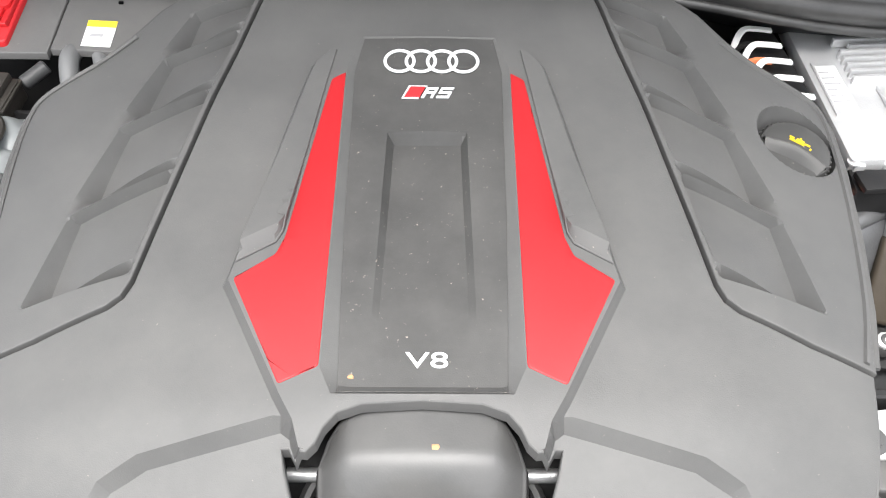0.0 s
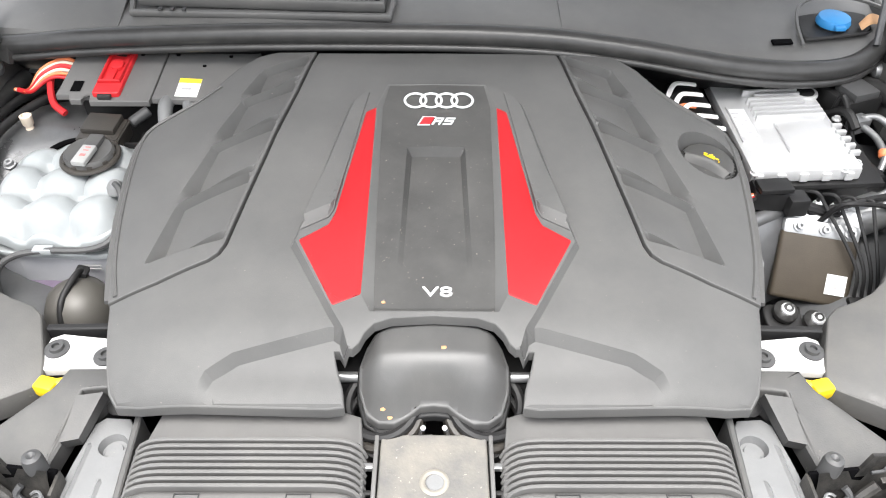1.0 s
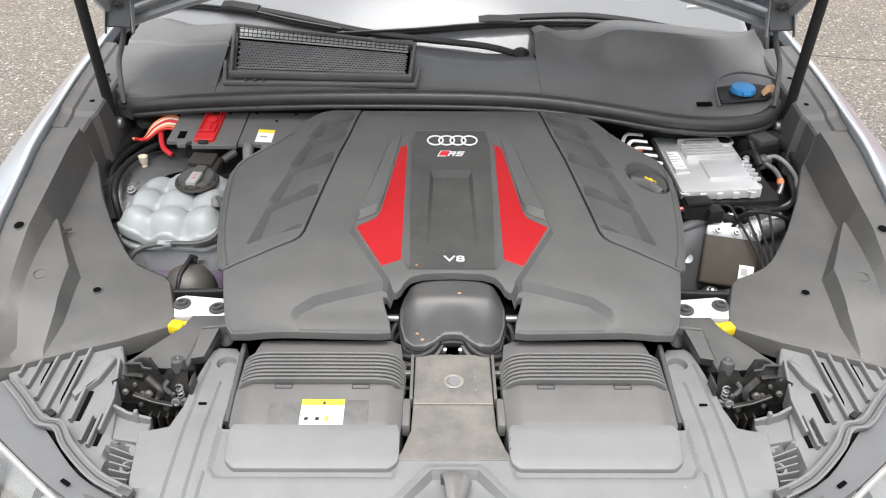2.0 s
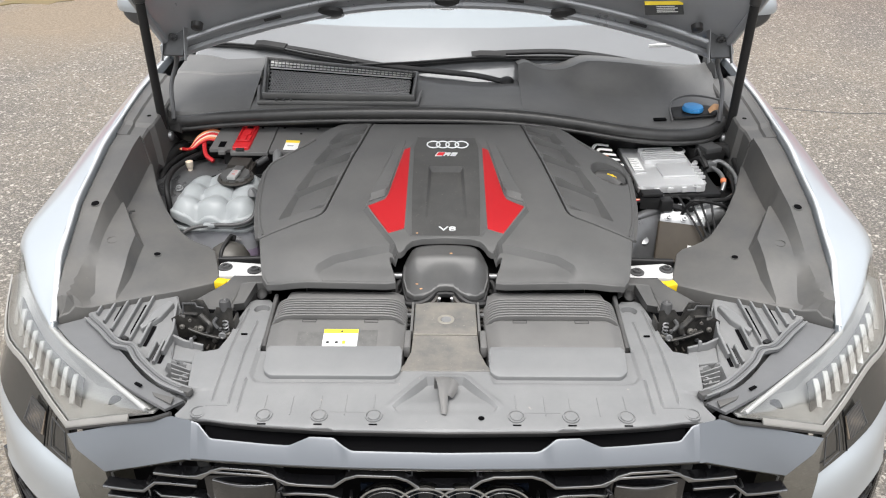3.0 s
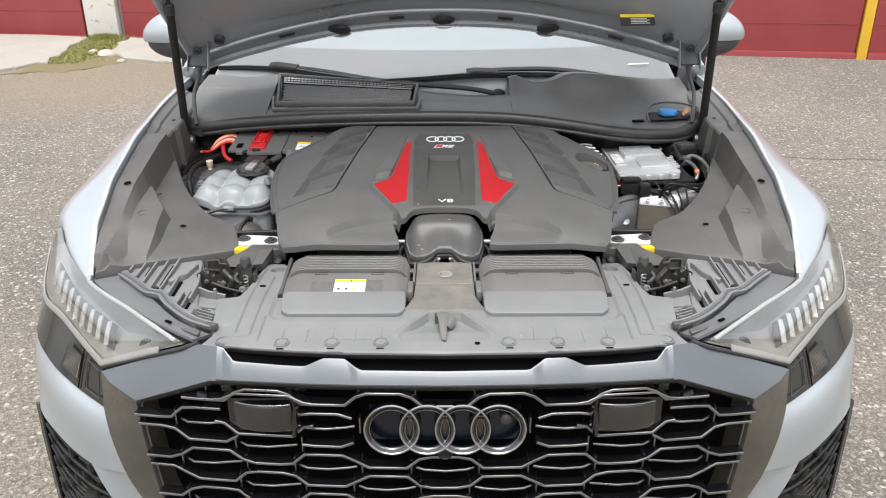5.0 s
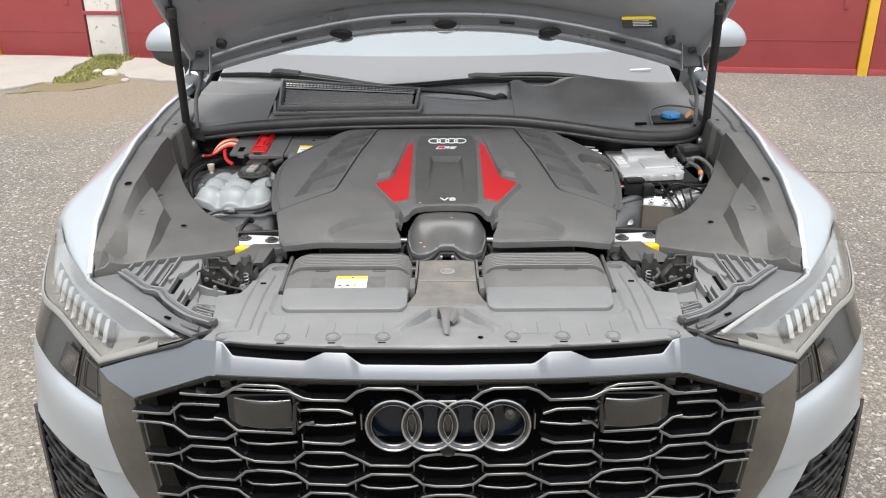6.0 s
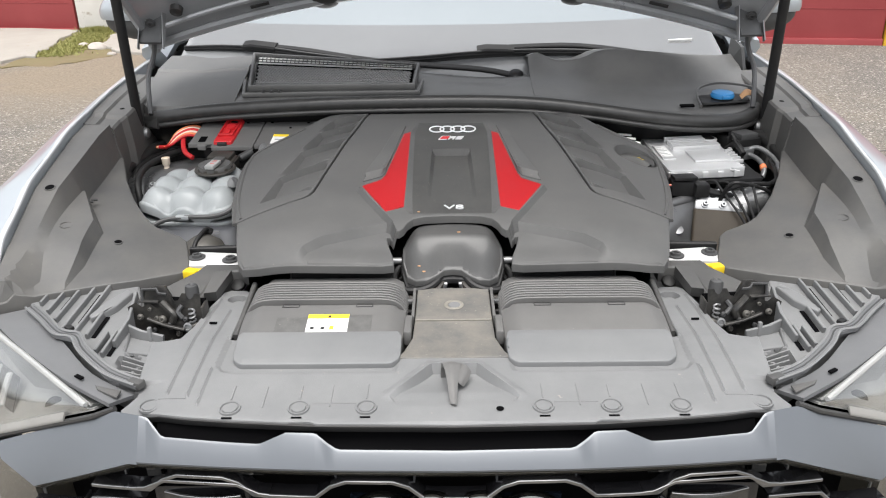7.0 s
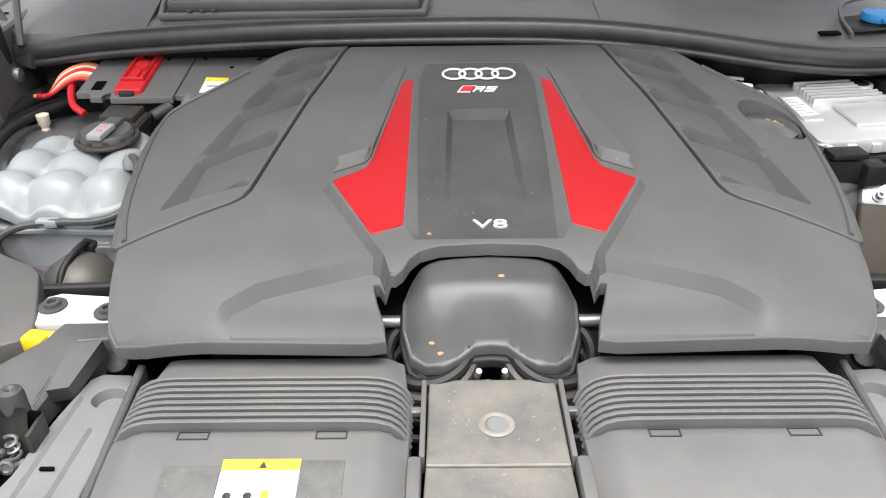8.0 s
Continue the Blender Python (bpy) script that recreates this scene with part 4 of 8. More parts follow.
def bumper():
    for s in (-1, 1):
        side = [(0.690, 0.086, 0.806), (0.681, 0.070, 0.775), (0.672, 0.060, 0.735), (0.656, 0.056, 0.665), (0.634, 0.058, 0.60), (0.565, 0.06, 0.42)]
        rows = [flip([(x, y + 0.002, z - 0.003) for x, y, z in (HD[4], HD[8], HD[12], HD[16], HD[20])] + [(0.972, 0.6, 0.93)], s),
                flip([(0.683, 0.072, 0.778), (0.778, 0.128, 0.794), (0.862, 0.202, 0.806), (0.938, 0.314, 0.815), (0.968, 0.46, 0.84), (0.980, 0.6, 0.86)], s),
                flip([(0.673, 0.062, 0.735), (0.775, 0.118, 0.745), (0.860, 0.190, 0.752), (0.935, 0.298, 0.757), (0.972, 0.46, 0.76), (0.985, 0.6, 0.77)], s),
                flip([(0.657, 0.058, 0.665), (0.757, 0.113, 0.648), (0.850, 0.172, 0.684), (0.926, 0.262, 0.706), (0.968, 0.45, 0.70), (0.985, 0.6, 0.70)], s)]
        part("bumper_corner", loft(B(), rows, 4, 0.004), M_PAINT, CAR, "pale silver painted bumper corner")
        rows = [flip([(0.657, 0.0585, 0.668), (0.70, 0.086, 0.655), (0.757, 0.1135, 0.651)], s), flip([(0.634, 0.060, 0.60), (0.67, 0.080, 0.595), (0.732, 0.102, 0.59)], s), flip([(0.60, 0.06, 0.50), (0.64, 0.08, 0.50), (0.69, 0.095, 0.50)], s), flip([(0.565, 0.06, 0.42), (0.60, 0.08, 0.42), (0.66, 0.095, 0.42)], s)]
        part("bumper_leg", loft(B(), rows, 4, 0.004), M_PAINT, CAR)
        part("bumper_flank", loft(B(), [flip([(0.930, 0.275, z), (0.968, 0.45, z), (0.985, 0.6, z)], s) for z in (0.703, 0.55, 0.35)], 3, 0.004), M_PAINT, CAR)
        # dark side intake with slats, set in the lower corner
        rows = [flip([(0.73, 0.120, 0.625), (0.762, 0.134, 0.642), (0.85, 0.190, 0.682), (0.926, 0.272, 0.704)], s), flip([(0.69, 0.110, 0.50), (0.765, 0.142, 0.51), (0.85, 0.195, 0.53), (0.922, 0.258, 0.55)], s),
                flip([(0.66, 0.11, 0.36), (0.75, 0.14, 0.36), (0.85, 0.195, 0.36), (0.92, 0.255, 0.36)], s)]
        v = part("side_intake", loft(B(), rows, 4, 0.004), M_GLOSS, CAR, "black side air intake")
        part("intake_frame", bar(B(), flip([(0.926, 0.262, 0.70), (0.922, 0.250, 0.62), (0.920, 0.246, 0.50), (0.918, 0.244, 0.38)], s), 0.02, 0.012, (0.6 * s, -0.8, 0)), M_GLOSS, v)
        for k in range(9):
            d = 0.034 * k
            pts = [(0.735 - 0.25 * d, 0.116, 0.618 - d), (0.775, 0.132, 0.640 - d), (0.845, 0.176, 0.668 - d), (0.908, 0.240, 0.690 - 0.9 * d)]
            part("slat", tube(B(), flip(pts, s), 0.0042, 6, 4), M_DARK, v)
            for j in range(3):
                u = (0.765, 0.815, 0.865)[j] + (0.022 if k % 2 else 0)
                part("slat_clip", obox(B(), (s * u, ramp(u, [0.735, 0.775, 0.845, 0.908], [0.114, 0.130, 0.174, 0.238]), ramp(u, [0.735, 0.775, 0.845, 0.908], [0.618, 0.640, 0.668, 0.690]) - d - 0.012), (0.009, 0.014, 0.022), (0, s * 20, s * 35), 0.003), M_DARK, v)
    # top bar over the grille: its crest rises to the panel between three dark slots
    rows = []
    crest = ((0.0, 0.46), (0.150, 0.47), (0.157, 0.50), (0.168, 0.62), (0.182, 0.80), (0.187, 0.82), (0.222, 0.82), (0.238, 0.70), (0.2505, 0.60), (0.256, 0.56), (0.262, 0.55), (0.30, 0.56), (0.384, 0.61), (0.390, 0.64), (0.408, 1.0), (0.412, 1.03), (0.4205, 1.06))
    for x, v in [(-a, b) for a, b in reversed(crest[1:])] + list(crest):
        y, z = -0.036 + 0.10 * x * x, 0.935 + 0.02 * x * x
        rows.append([(x, y + 0.03 * v + 0.014, z + 0.05 * v - 0.022), (x, y + 0.03 * v + 0.003, z + 0.05 * v), (x, y + 0.03 * v, z + 0.05 * v - 0.002), (x, y + 0.001, z + 0.003), (x, y + 0.0015, z), (x, y + 0.010, z - 0.004)])
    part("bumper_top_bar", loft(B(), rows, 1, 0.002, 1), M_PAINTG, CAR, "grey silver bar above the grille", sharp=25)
    lip = [-0.44 + 0.08 * k for k in range(12)]
    part("grille_top_lip", loft(B(), [[(x, -0.036 + 0.10 * x * x + dy, 0.935 + 0.02 * x * x + dz) for x in lip] for dy, dz in ((0.006, -0.0025), (0.009, -0.007), (0.020, -0.018))], 1, 0.003, 1), M_BRONZE, CAR, "dusty dark lip under the bar")
    # black sheet that puts the slots' shade into colour
    part("intake_slot", loft(B(), [[(x, y, z) for x in (-0.405, -0.2, 0, 0.2, 0.405)] for y, z in ((0.034, 0.972), (0.020, 0.950), (0.010, 0.938), (-0.002, 0.934), (-0.014, 0.936))], 2, 0.002, 1), M_VOID, CAR, "black sheet for the shade in the air slot above the grille")
    for s in (-1, 1):
        rows = [flip([(0.42, 0.0215, 0.987), (0.462, 0.038, 0.983), (0.575, 0.070, 0.934), (0.687, 0.099, 0.886)], s),
                flip([(0.42, -0.002, 0.962), (0.448, 0.008, 0.960), (0.555, 0.040, 0.917), (0.657, 0.066, 0.880)], s),
                flip([(0.42, -0.0185, 0.9385), (0.432, -0.0165, 0.9385), (0.520, 0.006, 0.899), (0.597, 0.030, 0.863)], s)]
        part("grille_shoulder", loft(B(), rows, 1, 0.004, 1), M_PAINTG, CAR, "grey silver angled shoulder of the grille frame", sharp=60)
        part("shoulder_lip", loft(B(), [flip([(0.432, -0.012 + a, 0.936 + b), (0.520, 0.011 + a, 0.897 + b), (0.597, 0.035 + a, 0.861 + b)], s) for a, b in ((0, 0), (0.004, -0.006), (0.015, -0.016))], 1, 0.003, 1), M_BRONZE, CAR)
        inn = [(0.598, 0.034, 0.860), (0.600, 0.040, 0.82), (0.600, 0.043, 0.77), (0.597, 0.045, 0.72), (0.592, 0.046, 0.66), (0.583, 0.048, 0.60), (0.53, 0.05, 0.42)]
        out = [(0.688, 0.100, 0.884)] + side
        mid = [tuple((Vector(a) + Vector(b)) / 2 + Vector((0, -0.006, 0))) for a, b in zip(out, inn)]
        mid[0] = (0.656, 0.068, 0.878)
        rows = [flip(r, s) for r in (out, mid, inn, [(x - 0.004, y + 0.005, z) for x, y, z in inn], [(x - 0.016, y + 0.06, z) for x, y, z in inn])]
        part("grille_side_frame", loft(B(), rows, 4, 0.003, 1), M_BRONZE, CAR, "dusty gloss black side of the grille frame")
        part("frame_bead", tube(B(), flip([(x - 0.004, y + 0.010, z) for x, y, z in inn], s), 0.003, 6, 3), M_METAL, CAR)
    part("lower_lip", loft(B(), [[(-0.72, 0.10, z), (-0.4, 0.02, z), (0, 0.0, z), (0.4, 0.02, z), (0.72, 0.10, z)] for z in (0.42, 0.3)], 4, 0.02), M_DARK, CAR)


def grille():
    g = thing("grille", "gloss black honeycomb radiator grille with a ring emblem", "grille", (0, -0.02, 0.7))
    # black sheet for the shade behind the bars
    part("shade_backing", loft(B(), [[(-0.6, 0.11, 0.93), (0, 0.09, 0.93), (0.6, 0.11, 0.93)], [(-0.6, 0.12, 0.42), (0, 0.10, 0.42), (0.6, 0.12, 0.42)]], 2, 0.01), M_VOID, g)

    def gy(x, z):
        return -0.022 + 0.13 * x * x + 0.04 * (0.86 - z) * 0.4

    def rail(name, pts, deep, high):
        """A dark moulded bar with a bright front edge."""
        body = part(name, bar(B(), pts, deep, high), M_GLOSS, g)
        part("bright_edge", bar(B(), [(x, y - deep / 2, z + 0.0004) for x, y, z in pts], 0.0030, high + 0.0012), M_GRILLE, body, "dark chrome front edge")

    per, rows, gap = 0.226, 9, 0.0475
    for k in range(rows):
        z0 = 0.905 - k * gap
        ph = 0.5 if k % 2 else 0.0
        lim = ramp(z0, [0.42, 0.60, 0.86, 0.92], [0.505, 0.568, 0.596, 0.46])
        pts, n = [], 48
        for j in range(n + 1):
            x = -lim + 2 * lim * j / n
            u = abs(((x / per + ph + 0.5) % 1.0) - 0.5) * 2
            z = z0 + 0.0135 * (2 * ease(u, 0.34, 0.66) - 1)
            pts.append((x, gy(x, z), z))
        # broken round the emblem and the sensor panels
        near = lambda q: abs(abs(q[0]) - 0.340) < 0.066 and 0.812 < q[2] < 0.905
        parts = [[q for q in pts if a <= q[0] <= b and not near(q)] for a, b in ((-0.7, -0.335), (-0.335, -0.15), (-0.16, 0.16), (0.15, 0.335), (0.335, 0.7))]
        for seg in parts if 0.80 < z0 < 0.90 else (pts[:17], pts[16:33], pts[32:]):
            if len(seg) > 2 and not (0.79 < z0 < 0.9 and abs(seg[0][0]) <= 0.16):
                rail("grille_bar", seg, 0.024, 0.0040)
        for j in range(-3, 4):
            xc = (j + (0.0 if k % 2 else 0.5)) * per
            zc = z0 - gap / 2
            behind = abs(abs(xc) - 0.340) < 0.07 and 0.80 < zc < 0.905
            if abs(xc) + 0.07 < lim and not (0.78 < zc < 0.9 and abs(xc) < 0.17) and not behind:
                rail("grille_slat", [(xc - 0.055, gy(xc - 0.055, zc) + 0.010, zc + 0.002), (xc - 0.04, gy(xc, zc) + 0.006, zc), (xc, gy(xc, zc) + 0.004, zc - 0.002), (xc + 0.04, gy(xc, zc) + 0.006, zc), (xc + 0.055, gy(xc + 0.055, zc) + 0.010, zc + 0.002)], 0.018, 0.0030)
            if abs(xc) < lim - 0.03 and not (0.78 < zc < 0.92 and abs(xc) < 0.17) and not behind:
                for e in (-0.0655, 0.0655):
                    if abs(xc + e) < lim - 0.02:
                        part("grille_strut", bar(B(), [(xc + e, gy(xc + e, zc) + 0.008, zc + 0.022), (xc + e, gy(xc + e, zc) + 0.008, zc - 0.012)], 0.0032, 0.018, (0, -1, 0)), M_GRILLE, g)
    for s in (-1, 1):
        x = s * 0.340
        y0 = gy(x, 0.86)
        face = lambda z, d, w: [(x + w * u, gy(x + w * u, 0.86) - 0.010 - d * (1 - u * u), z) for u in (-1, -0.5, 0, 0.5, 1)]
        sen = part("sensor_panel", loft(B(), [face(0.888, 0.006, 0.052), face(0.8835, 0.010, 0.0535), face(0.858, 0.012, 0.055), face(0.834, 0.010, 0.053), face(0.829, 0.006, 0.051)], 3, 0.014), M_SMOKE, g, "smooth dark sensor panel")
        # metal strip added for the lit line along the panel's top
        part("panel_edge_glint", bar(B(), face(0.8885, 0.0075, 0.052), 0.004, 0.0022), M_GRILLE, sen, "bright strip for the lit upper edge")
        part("panel_housing", box(B(), (x - 0.068, y0 - 0.004, 0.822), (x + 0.068, y0 + 0.02, 0.896), 0.006), M_GLOSS, sen, "gloss black housing")
        for e in (-1, 1):
            part("housing_cheek", obox(B(), (x + e * 0.063, y0 - 0.008 + 0.02 * s * e, 0.860), (0.008, 0.016, 0.062), (0, e * 6, s * 10), 0.003), M_GLOSS, sen)
        rail("grille_bar", [(x + u, gy(x + u, 0.87) - 0.002, z) for u, z in ((-0.092, 0.893), (-0.078, 0.8945), (-0.050, 0.9085), (0.050, 0.9085), (0.078, 0.8945), (0.092, 0.893))], 0.022, 0.0036)
        rail("grille_bar", [(x + u, gy(x + u, 0.83) - 0.004, z) for u, z in ((-0.094, 0.845), (-0.076, 0.842), (-0.052, 0.8195), (0.052, 0.8195), (0.076, 0.842), (0.094, 0.845))], 0.022, 0.0040)
        part("sensor_top", obox(B(), (x, 0.024, 0.920), (0.15, 0.05, 0.016), (0, 0, s * 8), 0.004), M_SMOKE, g)
        for u in (-0.07, 0.07):
            part("bracket_leg", box(B(), (x + u - 0.010, gy(x, 0.9) + 0.012, 0.900), (x + u + 0.010, gy(x, 0.9) + 0.03, 0.926), 0.002), M_SMOKE, g)
    for x in (-0.16, -0.055, 0.055, 0.16, -0.45, 0.45):
        part("grille_strut", bar(B(), [(x, gy(x, 0.92) + 0.010, 0.927), (x, gy(x, 0.90) + 0.010, 0.902)], 0.0028, 0.014, (0, -1, 0)), M_GRILLE, g)
    em = part("emblem_plate", loft(B(), [[(u * 0.142, -0.020 + 0.004 * u * u, z) for u in (-1, 0, 1)] for z in (0.883, 0.845, 0.807)], 4, 0.006), M_EMBLEM, g, "glossy midnight blue plate behind the rings")
    for k in range(4):
        c = Vector((-0.099 + 0.066 * k, -0.040, 0.845))
        d = (0, -1, 0.12)
        part("emblem_ring", band(B(), c, d, [(0.0535, -0.010), (0.0535, -0.002), (0.0520, 0.0022), (0.0492, 0.0030), (0.0482, 0.0018)], 56), M_RINGOUT, em, "bright chrome outer band of a ring")
        part("ring_inner_band", band(B(), c, d, [(0.0482, 0.0018), (0.0455, 0.0004), (0.0420, -0.0020), (0.0405, -0.0036), (0.0400, -0.010)], 56), M_CHROME, em, "dark chrome inner band of a ring")
        part("ring_line", torus(B(), c + Vector((0, -0.0008, 0)), d, 0.0412, 0.0007, 48, 6), M_RINGOUT, em)
        if k < 3:
            q = c + Vector((0.033, 0.004, 0))
            part("ring_crossing", loft(B(), [[tuple(q + Vector((0.0115 * math.cos(v) * u, -0.004 * (1 - abs(u)), 0.032 * v / 1.5708))) for u in (-1, -0.5, 0, 0.5, 1)] for v in [-1.5 + 0.3 * i for i in range(11)]], 1, 0.002, 1), M_CHROME, em, "ribbed dark lens where two rings cross")
    part("front_camera", lathe(B(), (0.0, -0.034, 0.785), (0, -1, -0.1), [(0.016, -0.02), (0.015, 0.0), (0.011, 0.004), (0.008, 0.001), (0.0, 0.001)], 18), M_DARK, g, "small round camera")
    part("ring_camera", lathe(B(), (0.113, -0.03, 0.862), (0, -1, 0.2), [(0.011, -0.01), (0.010, 0.004), (0.0, 0.006)], 16), M_SMOKE, g)


# ---- engine cover ----
def base_z(x, y):
    a = np.abs(x)
    z = 1.094 + 0.15 * (np.minimum(y, 0.8) - 0.475) + 0.10 * np.maximum(0.0, y - 0.8)
    z = z - 0.04 * np.maximum(0.0, (a - 0.25) / 0.19) ** 2
    z = z - 0.03 * (np.maximum(0.0, 0.47 - y) / 0.1) ** 2
    return z - 0.6 * np.maximum(0.0, y - 0.95) ** 1.5


SEAM = [(0.194, 0.99), (0.212, 0.88), (0.232, 0.776), (0.255, 0.642), (0.266, 0.575), (0.272, 0.56), (0.284, 0.549), (0.344, 0.521), (0.402, 0.502)]
# pairs of outlines: the upper and the lower edge of a sloping wall
FRAME = both([(0.0, 0.894), (0.079, 0.892), (0.111, 0.869), (0.129, 0.843), (0.176, 0.603), (0.183, 0.570), (0.126, 0.465), (0.113, 0.444), (0.103, 0.416), (0.0, 0.39)])
FRAME_TOP = both([(0.0, 0.886), (0.077, 0.884), (0.107, 0.862), (0.1235, 0.839), (0.1705, 0.601), (0.1765, 0.571), (0.119, 0.465), (0.106, 0.444), (0.097, 0.416), (0.0, 0.39)])
SPINE = both([(0.0, 0.8845), (0.074, 0.8825), (0.0872, 0.834), (0.0872, 0.488), (0.0762, 0.4645), (0.0, 0.4645)])
SPINE_LOW = both([(0.0, 0.8815), (0.071, 0.879), (0.0785, 0.830), (0.0765, 0.65), (0.0735, 0.54), (0.0705, 0.470), (0.0, 0.470)])
HATCH = both([(0.0, 0.750), (0.041, 0.748), (0.0475, 0.50), (0.0, 0.50)])
HATCH_LOW = both([(0.0, 0.7425), (0.0345, 0.7425), (0.041, 0.50), (0.0, 0.499)])
RED = [(0.1025, 0.815), (0.0882, 0.826), (0.0882, 0.613), (0.0882, 0.4885), (0.1205, 0.4725), (0.1722, 0.572), (0.1370, 0.5975), (0.1300, 0.617)]
FACET = [(0.118, 0.453), (0.232, 0.421), (0.262, 0.402), (0.281, 0.352), (0.06, 0.33)]
FACET_LOW = [(0.112, 0.444), (0.226, 0.414), (0.253, 0.397), (0.268, 0.350), (0.06, 0.33)]


def shell_z(x, y):
    a = np.abs(x)
    z = base_z(x, y) + 0.010 * wall_between(FRAME, FRAME_TOP, x, y)
    z = z - 0.0070 * wall_between(SPINE, SPINE_LOW, x, y) * (1 - 0.8 * vease(y, 0.80, 0.88))
    z = z - 0.0125 * wall_between(HATCH, HATCH_LOW, x, y) * vease(y, 0.48, 0.74)
    return z - 0.0120 * wall_between(FACET, FACET_LOW, a, y) * vease(y, 0.362, 0.412)


# louvres of the side panels: front outer and front inner corner of each plate; the last pair only ends the row
LOUVRES = [((0.354, 0.564), (0.272, 0.600)), ((0.331, 0.683), (0.253, 0.718)), ((0.304, 0.790), (0.234, 0.825)), ((0.278, 0.889), (0.216, 0.921)), ((0.260, 0.964), (0.204, 0.994))]
CELLS = []
for ((ox, oy), (ux, uy)), ((px, py), (qx, qy)) in zip(LOUVRES, LOUVRES[1:]):
    low = [(ox, oy + 0.004), (ux, uy), (qx + 0.005, qy - 0.020), (px + 0.009, py - 0.029)]
    top = [(ox + 0.0155, oy - 0.004), (ox, oy), (ux - 0.0005, uy - 0.0015), (ux - 0.0035, uy + 0.004), (qx + 0.0005, qy - 0.018), (px + 0.018, py - 0.031)]
    lip = [(ux + 0.004, uy - 0.018), (ox + 0.018, oy - 0.010)]
    if CELLS:
        # the strip begins where the wall behind the plate before it ends
        (ex, ey), (fx, fy) = CELLS[-1][1][2:4]
        lip = [(ex, ey + 0.0035), (fx + (fx - ex) * 0.12, fy + 0.0035 + (fy - ey) * 0.12)]
    CELLS.append((top, low, lip))


def across(p, q, x):
    return p[1] + (q[1] - p[1]) * (x - p[0]) / (q[0] - p[0])


def beside(p, q, y):
    return p[0] + (q[0] - p[0]) * (y - p[1]) / (q[1] - p[1])


def vent_z(x, y):
    """Gill plates: each sinks towards its rear, and a strip before it dives under its front edge."""
    a, y = np.abs(np.asarray(x, float)), np.asarray(y, float)
    z = base_z(x, y)
    for (top, low, lip) in CELLS:
        (ox, oy), (ux, uy) = low[0], low[1]
        k = (a - ux) / (ox - ux)
        front, rear, start = across(low[1], low[0], a), across(low[2], low[3], a), across(lip[0], lip[1], a)
        k1 = np.clip(k, 0, 1)
        brow, foot = beside(top[0], top[5], y), beside(low[0], low[3], y)
        side = np.clip((brow - a) / (brow - foot), 0, 1)
        brow, foot = beside(top[3], top[4], y), beside(low[1], low[2], y)
        side = side * np.clip((a - brow) / np.maximum(foot - brow, 1e-4), 0, 1)
        edge = 0.0008 + 0.0210 * k1 ** 1.3
        plate = (edge + (0.0135 - edge) * np.clip((y - front) / (rear - front), 0, 1)) * side * np.clip((rear + 0.0035 - y) / 0.0035, 0, 1)
        face = 0.0022 + 0.0045 * (1 - k1)
        sink = (edge + 0.0205 * (1 - k1) ** 0.6) * np.clip((k + 0.02) / 0.08, 0, 1) * np.where(k > 0.5, side, 1.0)
        dive = sink * np.clip((y - start) / np.maximum(front - face - start, 1e-4), 0, 1) ** 1.3
        rise = np.clip((y - front + face) / face, 0, 1)
        slot = np.where(y > start, dive + (np.minimum(edge * np.where(k > 0.5, side, 1.0), sink) - dive) * rise, 0.0)
        z = z - np.where(y >= front - 1e-5, plate, np.where((k > -0.02) & (k < 1.3), slot, 0.0))
    q = np.hypot(a - 0.396, y - 0.768)
    return z - np.where(np.asarray(x) > 0.33, 0.030 * (1 - np.clip((q - 0.0425) / 0.004, 0, 1)), 0.0)


def circle(cx, cy, r, n=40):
    return [(cx + r * math.cos(2 * math.pi * k / n), cy + r * math.sin(2 * math.pi * k / n)) for k in range(n)]


